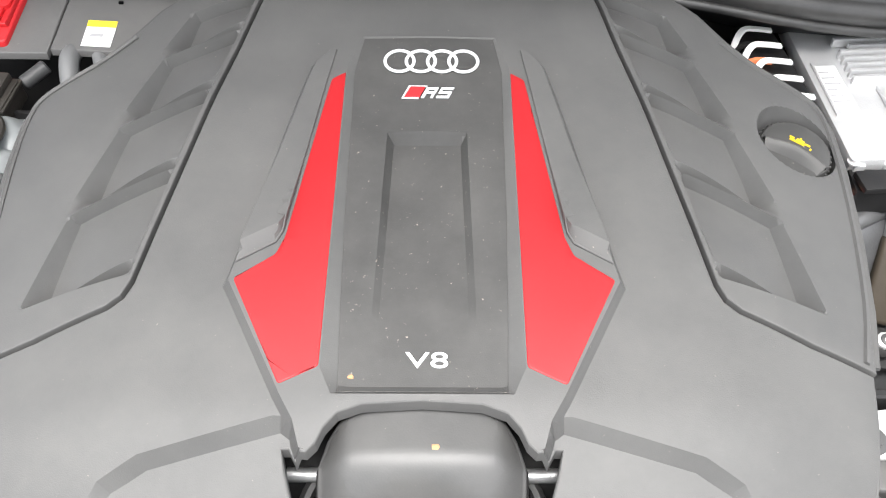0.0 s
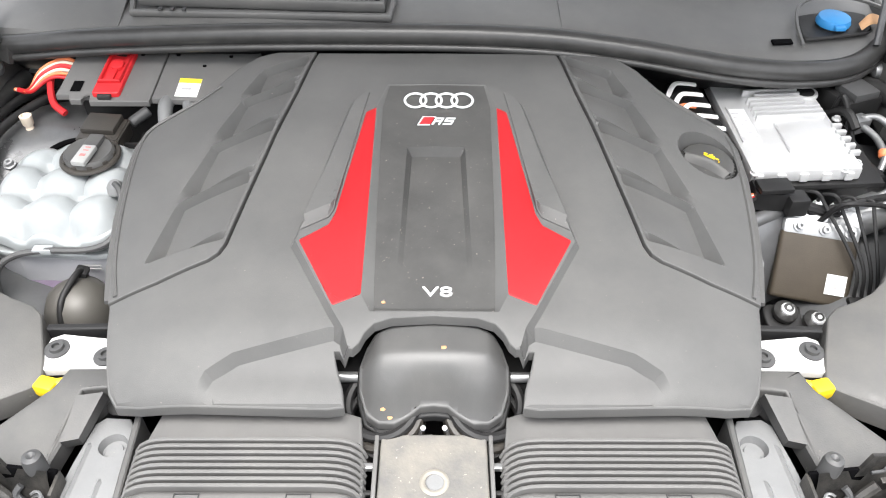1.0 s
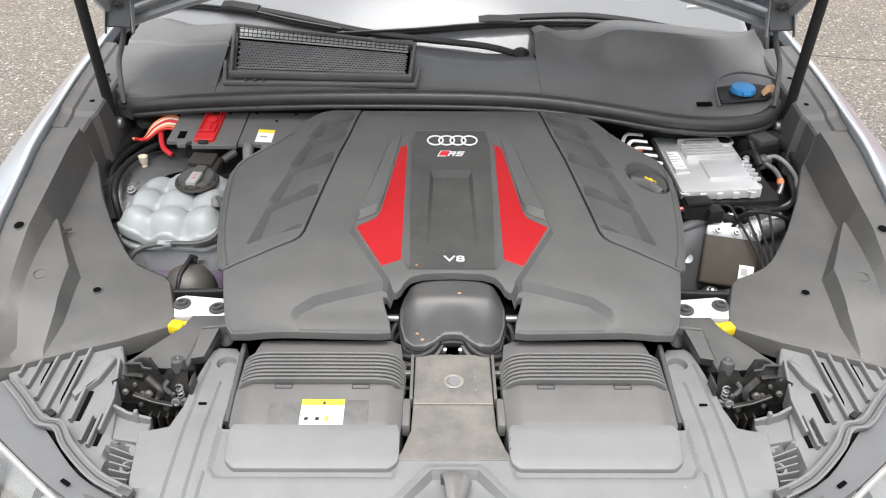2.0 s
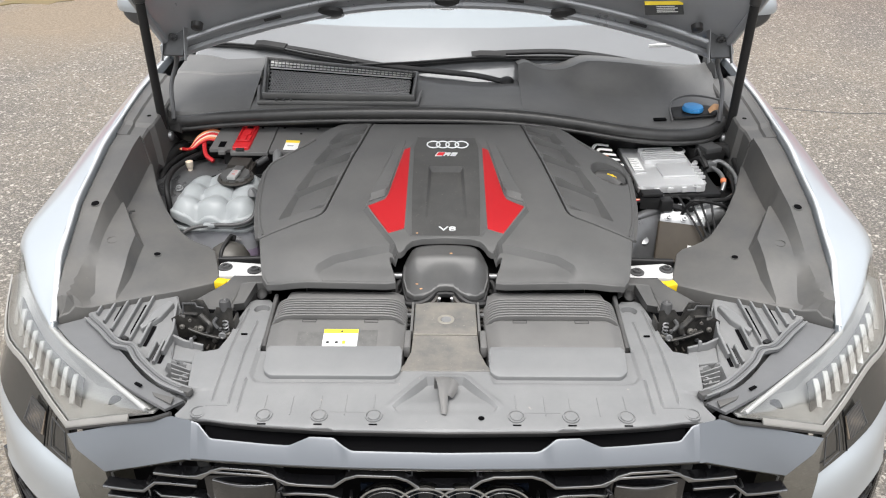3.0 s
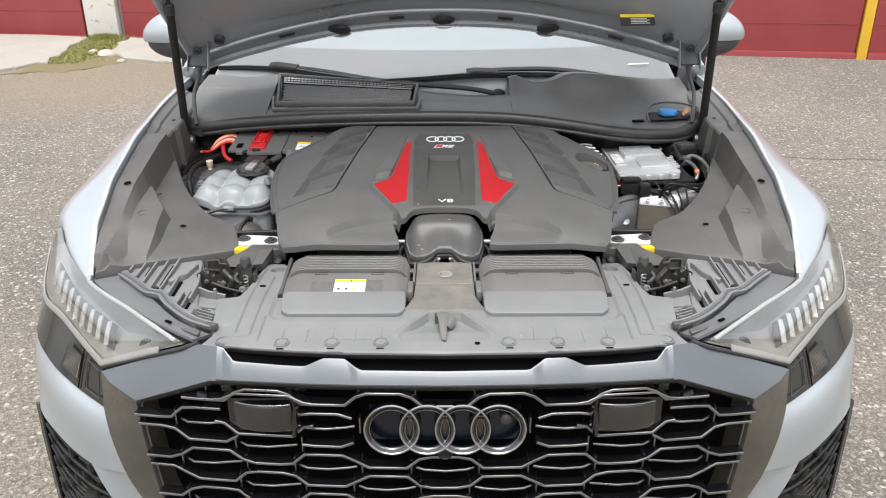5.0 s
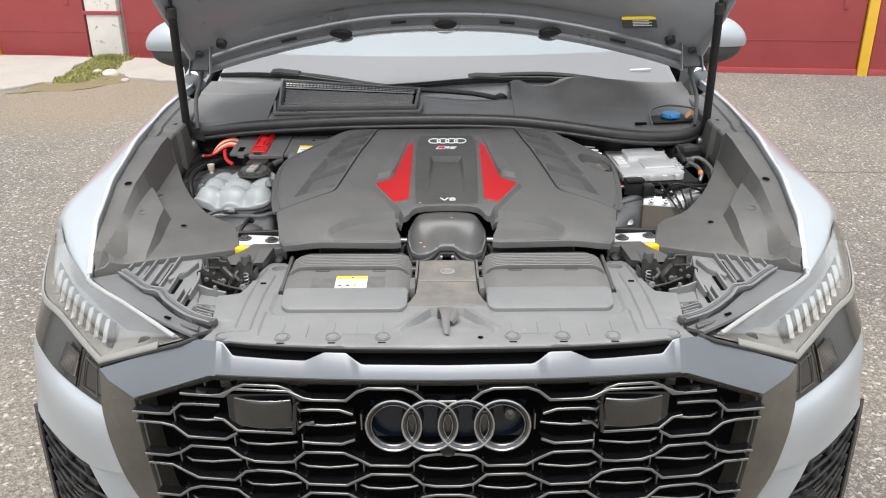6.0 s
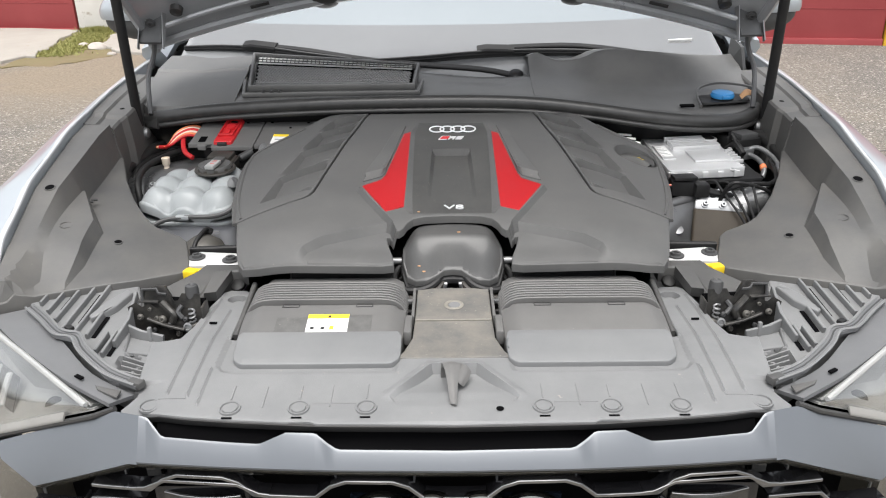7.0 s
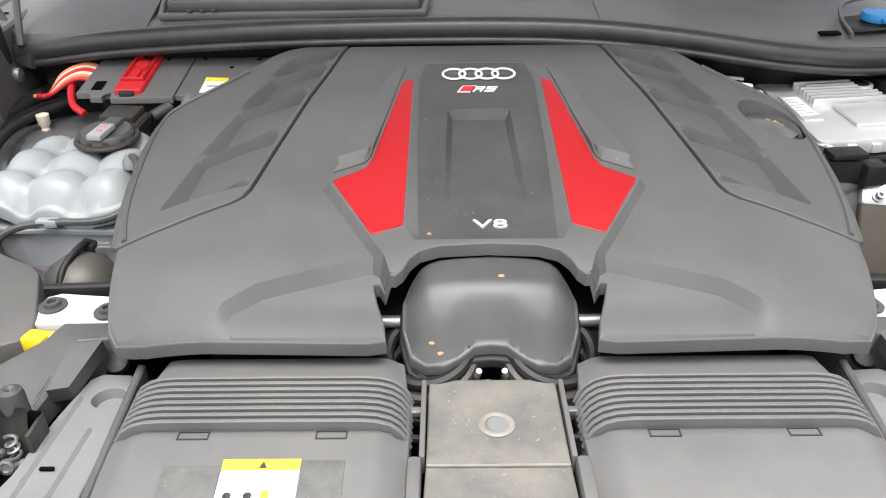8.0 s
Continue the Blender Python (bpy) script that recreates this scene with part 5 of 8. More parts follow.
def engine_cover():
    c = thing("engine_cover", "matte dark grey plastic engine cover with two red inserts", "engine cover", (0, 0.65, 1.02))
    half = [(0.0, 0.990)] + [(x - 0.0012, y - 0.0012) for x, y in SEAM] + [(0.392, 0.46), (0.381, 0.41), (0.375, 0.388), (0.364, 0.374), (0.335, 0.370), (0.12, 0.366), (0.101, 0.368), (0.104, 0.388), (0.112, 0.412), (0.1165, 0.430),
                                     (0.111, 0.430), (0.105, 0.4205), (0.0935, 0.4195), (0.086, 0.426), (0.080, 0.438), (0.070, 0.449), (0.050, 0.456), (0.0, 0.459)]
    creases = [(p, True) for p in (SPINE, SPINE_LOW, HATCH, HATCH_LOW)]
    creases += [(p[1:10] if s > 0 else flip(p[1:10], -1), False) for p in ([(0.0, 0.894)] + FRAME[1:9], [(0.0, 0.886)] + FRAME_TOP[1:9]) for s in (-1, 1)]
    creases += [([(-0.079, 0.892), (0.079, 0.892)], False), ([(-0.077, 0.884), (0.077, 0.884)], False)]
    creases += [(flip(p[:3] + [(p[3][0] - 0.004, 0.374)], s), False) for p in (FACET, FACET_LOW) for s in (-1, 1)]
    part("shell", relief(B(), both(half), shell_z, creases, 0.0065, 0.015, 0.0025), M_COVER, c, sharp=16)
    for s in (-1, 1):
        out = [(x + 0.0024, y + 0.0024) for x, y in SEAM] + [(0.420, 0.575), (0.436, 0.66), (0.446, 0.75), (0.446, 0.81), (0.436, 0.836), (0.405, 0.853), (0.372, 0.872), (0.340, 0.903), (0.312, 0.945), (0.285, 0.978), (0.26, 0.99)]
        creases = []
        for top, low, lip in CELLS:
            (ox, oy), (ux, uy) = low[0], low[1]
            at = lambda k, d: (ux + (ox - ux) * k, uy + (oy - uy) * k - d)
            creases += [(flip(low, s), True), (flip([top[3], (top[4][0], top[4][1] - 0.004)], s), False), (flip([(top[5][0] + 0.0005, top[5][1] - 0.004), top[0], low[0]], s), False), (flip([low[1], top[3]], s), False)]
            creases += [(flip([at(-0.02, 0.0), at(0.06, 0.0065), at(0.3, 0.0054), at(0.6, 0.0040), at(0.97, 0.0024)], s), False), (flip([lip[0], lip[1]], s), False)]
        (ex, ey), (fx, fy) = CELLS[-1][1][2:4]
        creases.append((flip([(ex, ey + 0.0035), (fx, fy + 0.0035)], s), False))
        if s > 0:
            creases += [(circle(0.396, 0.768, r), True) for r in (0.0425, 0.0465)]
        part("vent_panel", relief(B(), flip(out, s), vent_z, creases, 0.0036, 0.03, 0.0025), M_COVER, c, "grey vented side panel with four louvres", sharp=24)
        rim = [(x + 0.004 * (1 if x > 0.40 else 0.6), y + (0.004 if y > 0.83 else 0.0)) for x, y in out[len(SEAM):-1]]
        part("outer_rim", bar(B(), [(s * x, y, base_z(x, y) - 0.0085) for x, y in [(0.408, 0.515)] + rim], 0.012, 0.006), M_COVER, c, "rolled outer rim")
        part("rim_bead", tube(B(), [(s * (x - 0.008), y - (0.006 if y > 0.83 else 0.0), base_z(x - 0.008, y) + 0.0002) for x, y in [(0.404, 0.512)] + rim[:-2]], 0.0032, 6, 3), M_COVER, c, "soft raised bead along the panel's edge")
        part("red_insert", slab(B(), fillet(flip(RED, s), 0.003), lambda x, y: base_z(x, y) + 0.0108, 0.006, 0.0010, 0.02), M_RED, c, "bright red painted insert")
        strip = [(0.1005, 0.860), (0.1075, 0.8595), (0.1225, 0.838), (0.1690, 0.604), (0.1355, 0.6240), (0.1310, 0.634), (0.1045, 0.830)]
        edge = strip[:3] + [(0.1722, 0.588), (0.1375, 0.6095), (0.1320, 0.6210), (0.1302, 0.634), strip[6]]

        round_ = [(0.0985, 0.862), (0.1085, 0.8615), (0.1245, 0.839), (0.1742, 0.588), (0.1375, 0.6090), (0.1315, 0.6205), (0.1285, 0.634), (0.1025, 0.830)]

        def strip_z(x, y):
            return base_z(x, y) + 0.0125 + 0.0085 * vease(-y, -0.74, -0.61) * wall_between(round_, strip, np.abs(x), y)

        part("trim_strip", relief(B(), flip(edge, s), strip_z, [(flip([(0.1685, 0.6043), (0.1355, 0.6240), (0.1315, 0.632)], s), False)], 0.006, 0.009, 0.0012), M_COVER, c, "separate strip beside the red insert", sharp=14)
    panel = both([(0.0, 0.8822), (0.0715, 0.8798), (0.0795, 0.831), (0.0775, 0.65), (0.0745, 0.54), (0.0714, 0.468), (0.0, 0.468)])
    part("spine_panel", relief(B(), panel, lambda x, y: shell_z(x, y) + 0.0008, [(HATCH, True), (HATCH_LOW, True)], 0.0065, 0.0015, 0.0005), M_SPINE, c, "dark worn centre spine", sharp=12)
    tilt = math.degrees(math.atan(0.15))

    def on(x, y, h=0.0016):
        return Matrix.Translation((x, y, shell_z(x, y) + h)) @ pose(0, 0, 0, tilt, 0, 0)

    em = part("emblem_base", slab(B(), both([(0, 0.853), (0.046, 0.853), (0.046, 0.838), (0, 0.838)]), lambda x, y: shell_z(x, y) + 0.0012, 0.001, 0.0002, 0.05), M_SPINE, c)
    for k in range(4):
        p = Vector((-0.0335 + 0.0232 * k + 0.002, 0.8450, 0))
        p.z = shell_z(p.x, p.y) + 0.0026
        part("emblem_ring", torus(B(), p, (0, -0.15, 1), 0.0158, 0.0019, 40, 8, 0.8), M_SILVER, em, "silver emblem ring")
    lean = on(0.002, 0.8010) @ Matrix(((1, 0.42, 0, 0), (0, 1, 0, 0), (0, 0, 1, 0), (0, 0, 0, 1)))
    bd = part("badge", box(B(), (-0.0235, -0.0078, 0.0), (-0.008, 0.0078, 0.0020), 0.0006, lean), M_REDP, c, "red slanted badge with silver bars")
    for u0, u1, v0, v1 in ((-0.0262, -0.0242, -0.0084, 0.0084), (-0.0262, -0.006, 0.0078, 0.0090), (-0.0262, -0.008, -0.0090, -0.0078), (-0.006, 0.007, 0.0040, 0.0066), (-0.006, 0.007, -0.0016, 0.0010), (-0.006, -0.0026, -0.0078, 0.0066),
                           (0.0042, 0.007, 0.0, 0.005), (0.0036, 0.0066, -0.0078, -0.0018), (0.0098, 0.0235, 0.0040, 0.0066), (0.0098, 0.0235, -0.0016, 0.0010), (0.0098, 0.0235, -0.0078, -0.0052), (0.0098, 0.0126, 0.0, 0.005), (0.0207, 0.0235, -0.0068, 0.0)):
        part("badge_bar", box(B(), (u0, v0, 0.0), (u1, v1, 0.0020), 0.0004, lean), M_SILVER, bd)
    part("lettering", lettering(B(), "V8", 0.0205, on(0.0035, 0.4965), 0.0010, 1.66), M_SILVER, c, "raised silver letters V8")


def oil_cap():
    o = thing("oil_filler_cap", "black ribbed oil filler cap with a yellow symbol", "oil cap", (0.396, 0.768, 1.09))
    z = base_z(0.396, 0.768) - 0.027
    d = (0.10, -0.15, 1)
    on = frame_at((0.396, 0.768, z), d) @ pose(0, 0, 0, 0, 0, -65)
    part("cap_body", lathe(B(), (0.396, 0.768, z), d, [(0.040, 0.0), (0.040, 0.012), (0.038, 0.016), (0.034, 0.017), (0.0, 0.0172)], 36), M_SPINE, o)
    bm = B()
    for k in range(36):
        a = 2 * math.pi * k / 36
        box(bm, (-0.0014, -0.0012, 0.0), (0.0014, 0.0012, 0.013), 0.0004, frame_at((0.396, 0.768, z), d) @ pose(0.0402 * math.cos(a), 0.0402 * math.sin(a), 0, 0, 0, math.degrees(a)))
    part("knurling", bm, M_SPINE, o)
    bm = loft(B(), [[(-0.037, -0.006, 0.016), (0.0, -0.002, 0.017), (0.037, -0.006, 0.016)], [(-0.035, -0.011, 0.023), (0.0, -0.008, 0.028), (0.035, -0.011, 0.023)], [(-0.030, -0.022, 0.016), (0.0, -0.018, 0.017), (0.030, -0.022, 0.016)]], 4, 0.002)
    bm.transform(on)
    part("grip", bm, M_SPINE, o, "moulded finger grip")
    bm = B()
    for lo, hi in (((-0.011, 0.008, 0.0172), (0.006, 0.0105, 0.018)), ((-0.004, 0.0105, 0.0172), (0.005, 0.0145, 0.018)), ((0.006, 0.0105, 0.0172), (0.012, 0.0128, 0.018)), ((-0.012, 0.0118, 0.0172), (-0.0065, 0.014, 0.018)), ((0.0125, 0.006, 0.0172), (0.0145, 0.009, 0.018)), ((-0.001, 0.0145, 0.0172), (0.001, 0.017, 0.018))):
        box(bm, lo, hi, 0.0, on)
    part("oil_symbol", bm, M_YELLOW, o, "yellow oil can symbol")


def throttle_duct():
    """The domed dark intake elbow before the cover, with its clamps and twin bellows."""
    t = thing("intake_elbow", "domed satin black intake elbow with dust marks", "intake duct", (0, 0.41, 0.95))
    half = [(0.0, 0.384), (0.016, 0.383), (0.030, 0.375), (0.046, 0.368), (0.064, 0.370), (0.079, 0.380), (0.087, 0.400), (0.087, 0.424), (0.080, 0.442), (0.070, 0.453), (0.05, 0.460), (0.0, 0.463)]
    out = both(half)
    wide = both(half[:8] + [(0.087, 0.7), (0.0, 0.7)])

    def f(x, y):
        d = max(0.0, sd(wide, x, y))
        z = 1.037 + 0.044 * ease(y, 0.365, 0.425) + 0.06 * max(0.0, y - 0.425)
        return z - 0.024 * (1 - ease(d, -0.008, 0.026)) - 0.012 * abs(x / 0.09) ** 3

    part("dome", slab(B(), out, f, 0.012, 0.003, 0.005), M_CAPP, t, sharp=50)
    rim = [(x * 1.045, 0.41 + (y - 0.41) * 1.10 if y < 0.44 else y) for x, y in out]
    part("rim", slab(B(), rim, lambda x, y: f(x / 1.045, max(y, 0.37)) - 0.014, 0.010, 0.003, 0.012), M_DARK, t, sharp=50)
    for s in (-1, 1):
        for k in range(4):
            part("bellow", torus(B(), (s * 0.062, 0.400 - 0.003 * k, 1.012 - 0.011 * k), (s * 0.15, -0.30, 1), 0.042 + 0.004 * (k % 2), 0.0062, 40, 8), M_RELAY if k % 2 else M_DARK, t)
        part("outlet", cyl(B(), (s * 0.054, 0.385, 0.90), (s * 0.054, 0.380, 0.985), 0.040, seg=28), M_DARK, t)
        part("clamp_screw", cyl(B(), (s * 0.014, 0.371, 1.000), (s * 0.0125, 0.366, 1.011), 0.0030, seg=10), M_GALV, t, "bright clamp screw")
        part("support_rod", cyl(B(), (s * 0.075, 0.428, 1.026), (s * 0.118, 0.428, 1.026), 0.0065, seg=12), M_METAL, t, "short steel rod")


# ---- front: ducts, bracket, lock panel ----
def air_duct(s):
    d = thing("air_intake_duct", "dusty grey plastic air duct with fine ribs" + (" and a warning sticker" if s < 0 else ""), "air duct", (s * 0.205, 0.28, 0.98), "air ducts")
    half = [(0.086, 0.385), (0.318, 0.385), (0.330, 0.33), (0.338, 0.285), (0.336, 0.21), (0.325, 0.190), (0.082, 0.190), (0.078, 0.21), (0.077, 0.285), (0.080, 0.33)]

    def f(x, y):
        z = ramp(y, [0.185, 0.205, 0.24, 0.272, 0.285, 0.340, 0.347, 0.39], [1.004, 1.011, 1.0165, 1.019, 1.018, 1.020, 1.018, 1.013])
        if 0.278 < y < 0.348 and 0.084 < abs(x) < 0.331:
            z -= 0.017 * ease(y, 0.279, 0.283) * (1 - ease(y, 0.340, 0.344))
        a = abs(x)
        e = min(a - 0.078, 0.336 - a)
        return z - 0.018 * (1 - ease(e, -0.012, 0.03))

    part("duct_body", slab(B(), flip(half, s), f, 0.05, 0.003, 0.006), M_DUCT, d, sharp=60)
    for k in range(8):
        y = 0.2835 + 0.0080 * k
        top = ramp(y, [0.272, 0.355], [1.019, 1.0225])
        xs = [0.0805, 0.084, 0.089, 0.096, 0.106, 0.12, 0.2, 0.295, 0.308, 0.318, 0.326, 0.331, 0.3345]
        drops = [0.026, 0.0165, 0.0095, 0.0045, 0.0015, 0.0003, 0.0, 0.0003, 0.0015, 0.0045, 0.0095, 0.0165, 0.026]
        part("duct_rib", bar(B(), [(s * x, y - 0.12 * dz, top - dz) for x, dz in zip(xs, drops)], 0.0044, 0.013), M_DUCT, d)
    for x in (0.143, 0.262):
        bar_pts = [(s * (x + dx), y, f(x, y) + 0.0004) for dx, y in ((-0.013, 0.276), (0.013, 0.276), (0.013, 0.267), (-0.013, 0.267))]
        part("clip_slot", bar(B(), bar_pts, 0.0013, 0.001, closed=True), M_INK, d)
    lid = [(0.083, 0.200), (0.326, 0.200), (0.330, 0.19), (0.327, 0.142), (0.314, 0.129), (0.092, 0.129), (0.080, 0.14), (0.079, 0.16), (0.0795, 0.19)]
    part("front_lid", slab(B(), fillet(flip(lid, s), 0.006), lambda x, y: 1.0005 + 0.19 * (y - 0.129) - 0.002 * (1 - ease(sd(flip(lid, s), x, y), -0.002, 0.010)), 0.009, 0.0022, 0.010), M_LID, d, "smooth pale grey lower lid", sharp=60)
    if s < 0:
        def quad(name, x0, x1, y0, y1, m, par, lift):
            return part(name, slab(B(), [(x0, y0), (x1, y0), (x1, y1), (x0, y1)], lambda x, y: f(x, y) + lift, 0.0006, 0.0002, 0.01), m, par)
        st = quad("warning_sticker", -0.229, -0.1645, 0.195, 0.2445, M_PAPER, d, 0.0008)
        quad("yellow_band", -0.229, -0.1645, 0.2335, 0.2445, M_LABELY, st, 0.0013)
        quad("dark_patch", -0.1635, -0.128, 0.197, 0.2435, M_PATCH, d, 0.0006)
        quad("dark_patch", -0.278, -0.2300, 0.197, 0.2385, M_PATCH, d, 0.0006)
        tri_ = B()
        slab(tri_, [(-0.1985, 0.2352), (-0.1915, 0.2352), (-0.195, 0.2422)], lambda x, y: f(x, y) + 0.0017, 0.0003, 0.0001, 0.02)
        part("warning_triangle", tri_, M_INK, st)
        for x, c in ((-0.2195, 0.0), (-0.203, 0.002)):
            part("pictogram", lathe(B(), (x, 0.210, f(x, 0.210) + 0.0010), (0, -0.1, 1), [(0.0036, 0.0), (0.0034, 0.0003), (0.0022 + c * 0, 0.0003), (0.002, 0.0)], 14), M_INK, st)
            quad("pictogram", x - 0.001, x + 0.0025, 0.2085, 0.2125, M_INK, st, 0.0014)
        quad("orange_pictogram", -0.1925, -0.186, 0.206, 0.2145, M_LABELY, st, 0.0014)
        quad("text_bar", -0.182, -0.169, 0.2095, 0.2115, M_INKSOFT, st, 0.0013)
        quad("text_bar", -0.182, -0.171, 0.2055, 0.207, M_INKSOFT, st, 0.0013)
        quad("text_bar", -0.180, -0.1675, 0.2255, 0.227, M_INKSOFT, st, 0.0013)


def centre_bracket():
    b = thing("centre_bracket", "dirty grey bracket with an eyelet between the air ducts", "bracket", (0, 0.28, 0.97))
    half = [(0.0, 0.362), (0.058, 0.362), (0.061, 0.356), (0.0615, 0.30), (0.062, 0.252), (0.0, 0.252)]
    part("upper_plate", slab(B(), both(half), lambda x, y: 1.003 + 0.02 * (y - 0.3), 0.03, 0.0025, 0.02), M_TAB, b)
    half = [(0.0, 0.2505), (0.062, 0.2505), (0.064, 0.20), (0.075, 0.165), (0.084, 0.145), (0.0, 0.145)]
    part("lower_plate", slab(B(), both(half), lambda x, y: ramp(y, [0.145, 0.17, 0.25], [0.9985, 0.998, 1.0015]), 0.03, 0.002, 0.01), M_TAB, b, "brown dusted lower part")
    part("eyelet", torus(B(), (0.001, 0.300, 1.0038), (0, 0, 1), 0.0135, 0.0032, 32, 8, 0.35), M_EYE, b, "worn dirty metal eyelet")
    part("eyelet_pin", lathe(B(), (0.002, 0.300, 1.0032), (0, 0, 1), [(0.0105, 0.0), (0.0095, 0.0012), (0.0, 0.0014)], 20), M_SLAM, b)
    part("fold", box(B(), (-0.061, 0.2500, 1.0005), (0.061, 0.2525, 1.0033), 0.0008), M_EYE, b, "pale worn fold line")
    for s in (-1, 1):
        part("ear", box(B(), (s * 0.0715 - 0.006, 0.200, 0.985), (s * 0.0715 + 0.006, 0.256, 1.010), 0.004), M_DUCT, b)
        part("side_clip", box(B(), (s * 0.0655 - 0.0025, 0.258, 0.985), (s * 0.0655 + 0.0025, 0.36, 1.006), 0.0015), M_DUCT, b)
        part("tie_bar", box(B(), (s * 0.083 - 0.016, 0.318, 0.995), (s * 0.083 + 0.016, 0.326, 1.002), 0.002), M_METAL, b)
        part("tie_bar", box(B(), (s * 0.083 - 0.016, 0.288, 0.992), (s * 0.083 + 0.016, 0.294, 0.998), 0.002), M_DARK, b)


def lock_panel():
    p = thing("lock_panel", "dusty grey plastic panel over the radiator with push clips", "front panel", (0, 0.08, 0.95))
    half = [(0.0, 0.006), (0.185, 0.009), (0.195, 0.013), (0.215, 0.013), (0.225, 0.012), (0.30, 0.017), (0.36, 0.023), (0.405, 0.030), (0.425, 0.034), (0.455, 0.040), (0.462, 0.052), (0.448, 0.078), (0.456, 0.120), (0.468, 0.200), (0.425, 0.208), (0.416, 0.25),
            (0.412, 0.33), (0.406, 0.388), (0.396, 0.398), (0.366, 0.396), (0.352, 0.376), (0.347, 0.25), (0.346, 0.206), (0.0795, 0.206), (0.0795, 0.150), (0.0, 0.150)]
    cup = circle(0.374, 0.356, 0.0165, 20)
    cup_floor = circle(0.374, 0.356, 0.0140, 20)
    tray = [(0.07, 0.21), (0.349, 0.21), (0.349, 0.132), (0.335, 0.116), (0.085, 0.116)]
    scoop = [(-0.090, 0.060), (-0.084, 0.068), (-0.033, 0.127), (0.033, 0.127), (0.084, 0.068), (0.090, 0.060), (0.074, 0.030), (-0.074, 0.030)]
    floor_ = [(-0.085, 0.059), (-0.080, 0.065), (-0.031, 0.1205), (0.031, 0.1205), (0.080, 0.065), (0.085, 0.059), (0.072, 0.032), (-0.072, 0.032)]

    def f(x, y):
        a = abs(x)
        z = ramp(y, [0.0, 0.008, 0.02, 0.05, 0.12, 0.2, 0.3, 0.4], [0.978, 0.982, 0.984, 0.987, 0.995, 1.000, 0.994, 0.985])
        z -= 0.012 * ease(a, 0.40, 0.46) * (1 if y < 0.1 else 0.3)
        d = sd(tray, a, y)
        if d > -0.004:
            z -= 0.005 * ease(d, -0.003, 0.006)
        if a < 0.13 and y < 0.16:
            # a raised chevron whose front wall drops to the lever's floor
            k = sd(scoop, x, y)
            z += 0.0045 * ease(k, -0.014, -0.002) * ease(y, 0.050, 0.075)
            z -= 0.0150 * float(wall_between(scoop, floor_, x, y)) * ease(y, 0.036, 0.110)
        for g, y0, y1 in ((0.401, 0.066, 0.36), (0.372, 0.060, 0.31), (0.3535, 0.042, 0.128)):
            w = abs(a - g)
            if w < 0.003 and y0 < y < y1:
                z += 0.0030 * (1 - w / 0.003)
        if y > 0.33:
            z -= 0.011 * float(wall_between(cup, cup_floor, a, y))
        return z

    rails = [([(k * (c + o), y0), (k * (c + o), y1)], False) for k in (-1, 1) for c, y0, y1 in ((0.401, 0.066, 0.36), (0.372, 0.060, 0.31), (0.3535, 0.042, 0.128)) for o in (-0.003, 0.0, 0.003)]
    part("panel", relief(B(), both(half), np.vectorize(f), [(scoop, True), (floor_, True)] + [(flip(c, k), True) for c in (cup, cup_floor) for k in (-1, 1)] + rails, 0.0055, 0.006, 0.003), M_SLAM, p, sharp=20)
    xs = [-0.44 + 0.04 * k for k in range(23)]
    front = lambda x: ramp(abs(x), [0.0, 0.185, 0.225, 0.30, 0.36, 0.425, 0.455], [0.004, 0.007, 0.010, 0.015, 0.021, 0.032, 0.038])
    part("front_flange", loft(B(), [[(x, front(x) + dy, f(x, front(x) + 0.004) + dz) for x in xs] for dy, dz in ((0.003, -0.003), (0.0005, -0.005), (0.0, -0.009), (0.002, -0.014))], 1, 0.002, 1), M_DARK, p, "dark folded front edge")
    for x, y0, y1 in ((0.121, 0.056, 0.086), (0.170, 0.040, 0.084), (0.213, 0.056, 0.082), (0.262, 0.040, 0.082), (0.308, 0.056, 0.084)):
        for s in (-1, 1):
            part("rib", bar(B(), [(s * x, y0, f(x, y0) + 0.0003), (s * x, y1, f(x, y1) + 0.0003)], 0.0020, 0.0016), M_SLAM, p)
    for s in (-1, 1):
        part("rib", bar(B(), [(s * x, 0.047, f(x, 0.047) + 0.0002) for x in (0.135, 0.160, 0.195)], 0.0016, 0.0012), M_SLAM, p)
        part("rib", bar(B(), [(s * x, 0.060, f(x, 0.060) + 0.0004) for x in (0.372, 0.39, 0.410)], 0.0022, 0.0018), M_SLAM, p)
    for x in (0.120, 0.2120, 0.3055, 0.418):
        for s in (-1, 1):
            y = 0.038 if x < 0.4 else 0.047
            z = f(x, y)
            part("push_clip", lathe(B(), (s * x, y, z - 0.001), (0, -0.05, 1), [(0.0150, 0.0), (0.0145, 0.0034), (0.0128, 0.0034), (0.0120, 0.0008), (0.0105, 0.0006), (0.0095, 0.003), (0.0, 0.0036)], 22), M_SLAM, p, "round grey push clip")
            if x < 0.4:
                part("clip_slot", box(B(), (s * x - 0.007, y - 0.0205, f(x, y - 0.019) + 0.0002), (s * x + 0.007, y - 0.018, f(x, y - 0.019) + 0.0012), 0.0), M_VOID, p, "small black strip for the shade in the slot below the clip")
    part("release_flag", loft(B(), [[(-0.020, 0.119, 0.984), (-0.004, 0.1195, 0.985), (0.013, 0.117, 0.985)], [(-0.019, 0.114, 1.008), (-0.004, 0.115, 1.010), (0.012, 0.112, 1.008)], [(-0.013, 0.092, 1.008), (-0.003, 0.090, 1.010), (0.006, 0.089, 1.006)], [(-0.006, 0.040, 0.990), (-0.001, 0.038, 0.991), (0.003, 0.038, 0.989)]], 3, 0.006), M_DUCT, p, "grey moulded release lever")
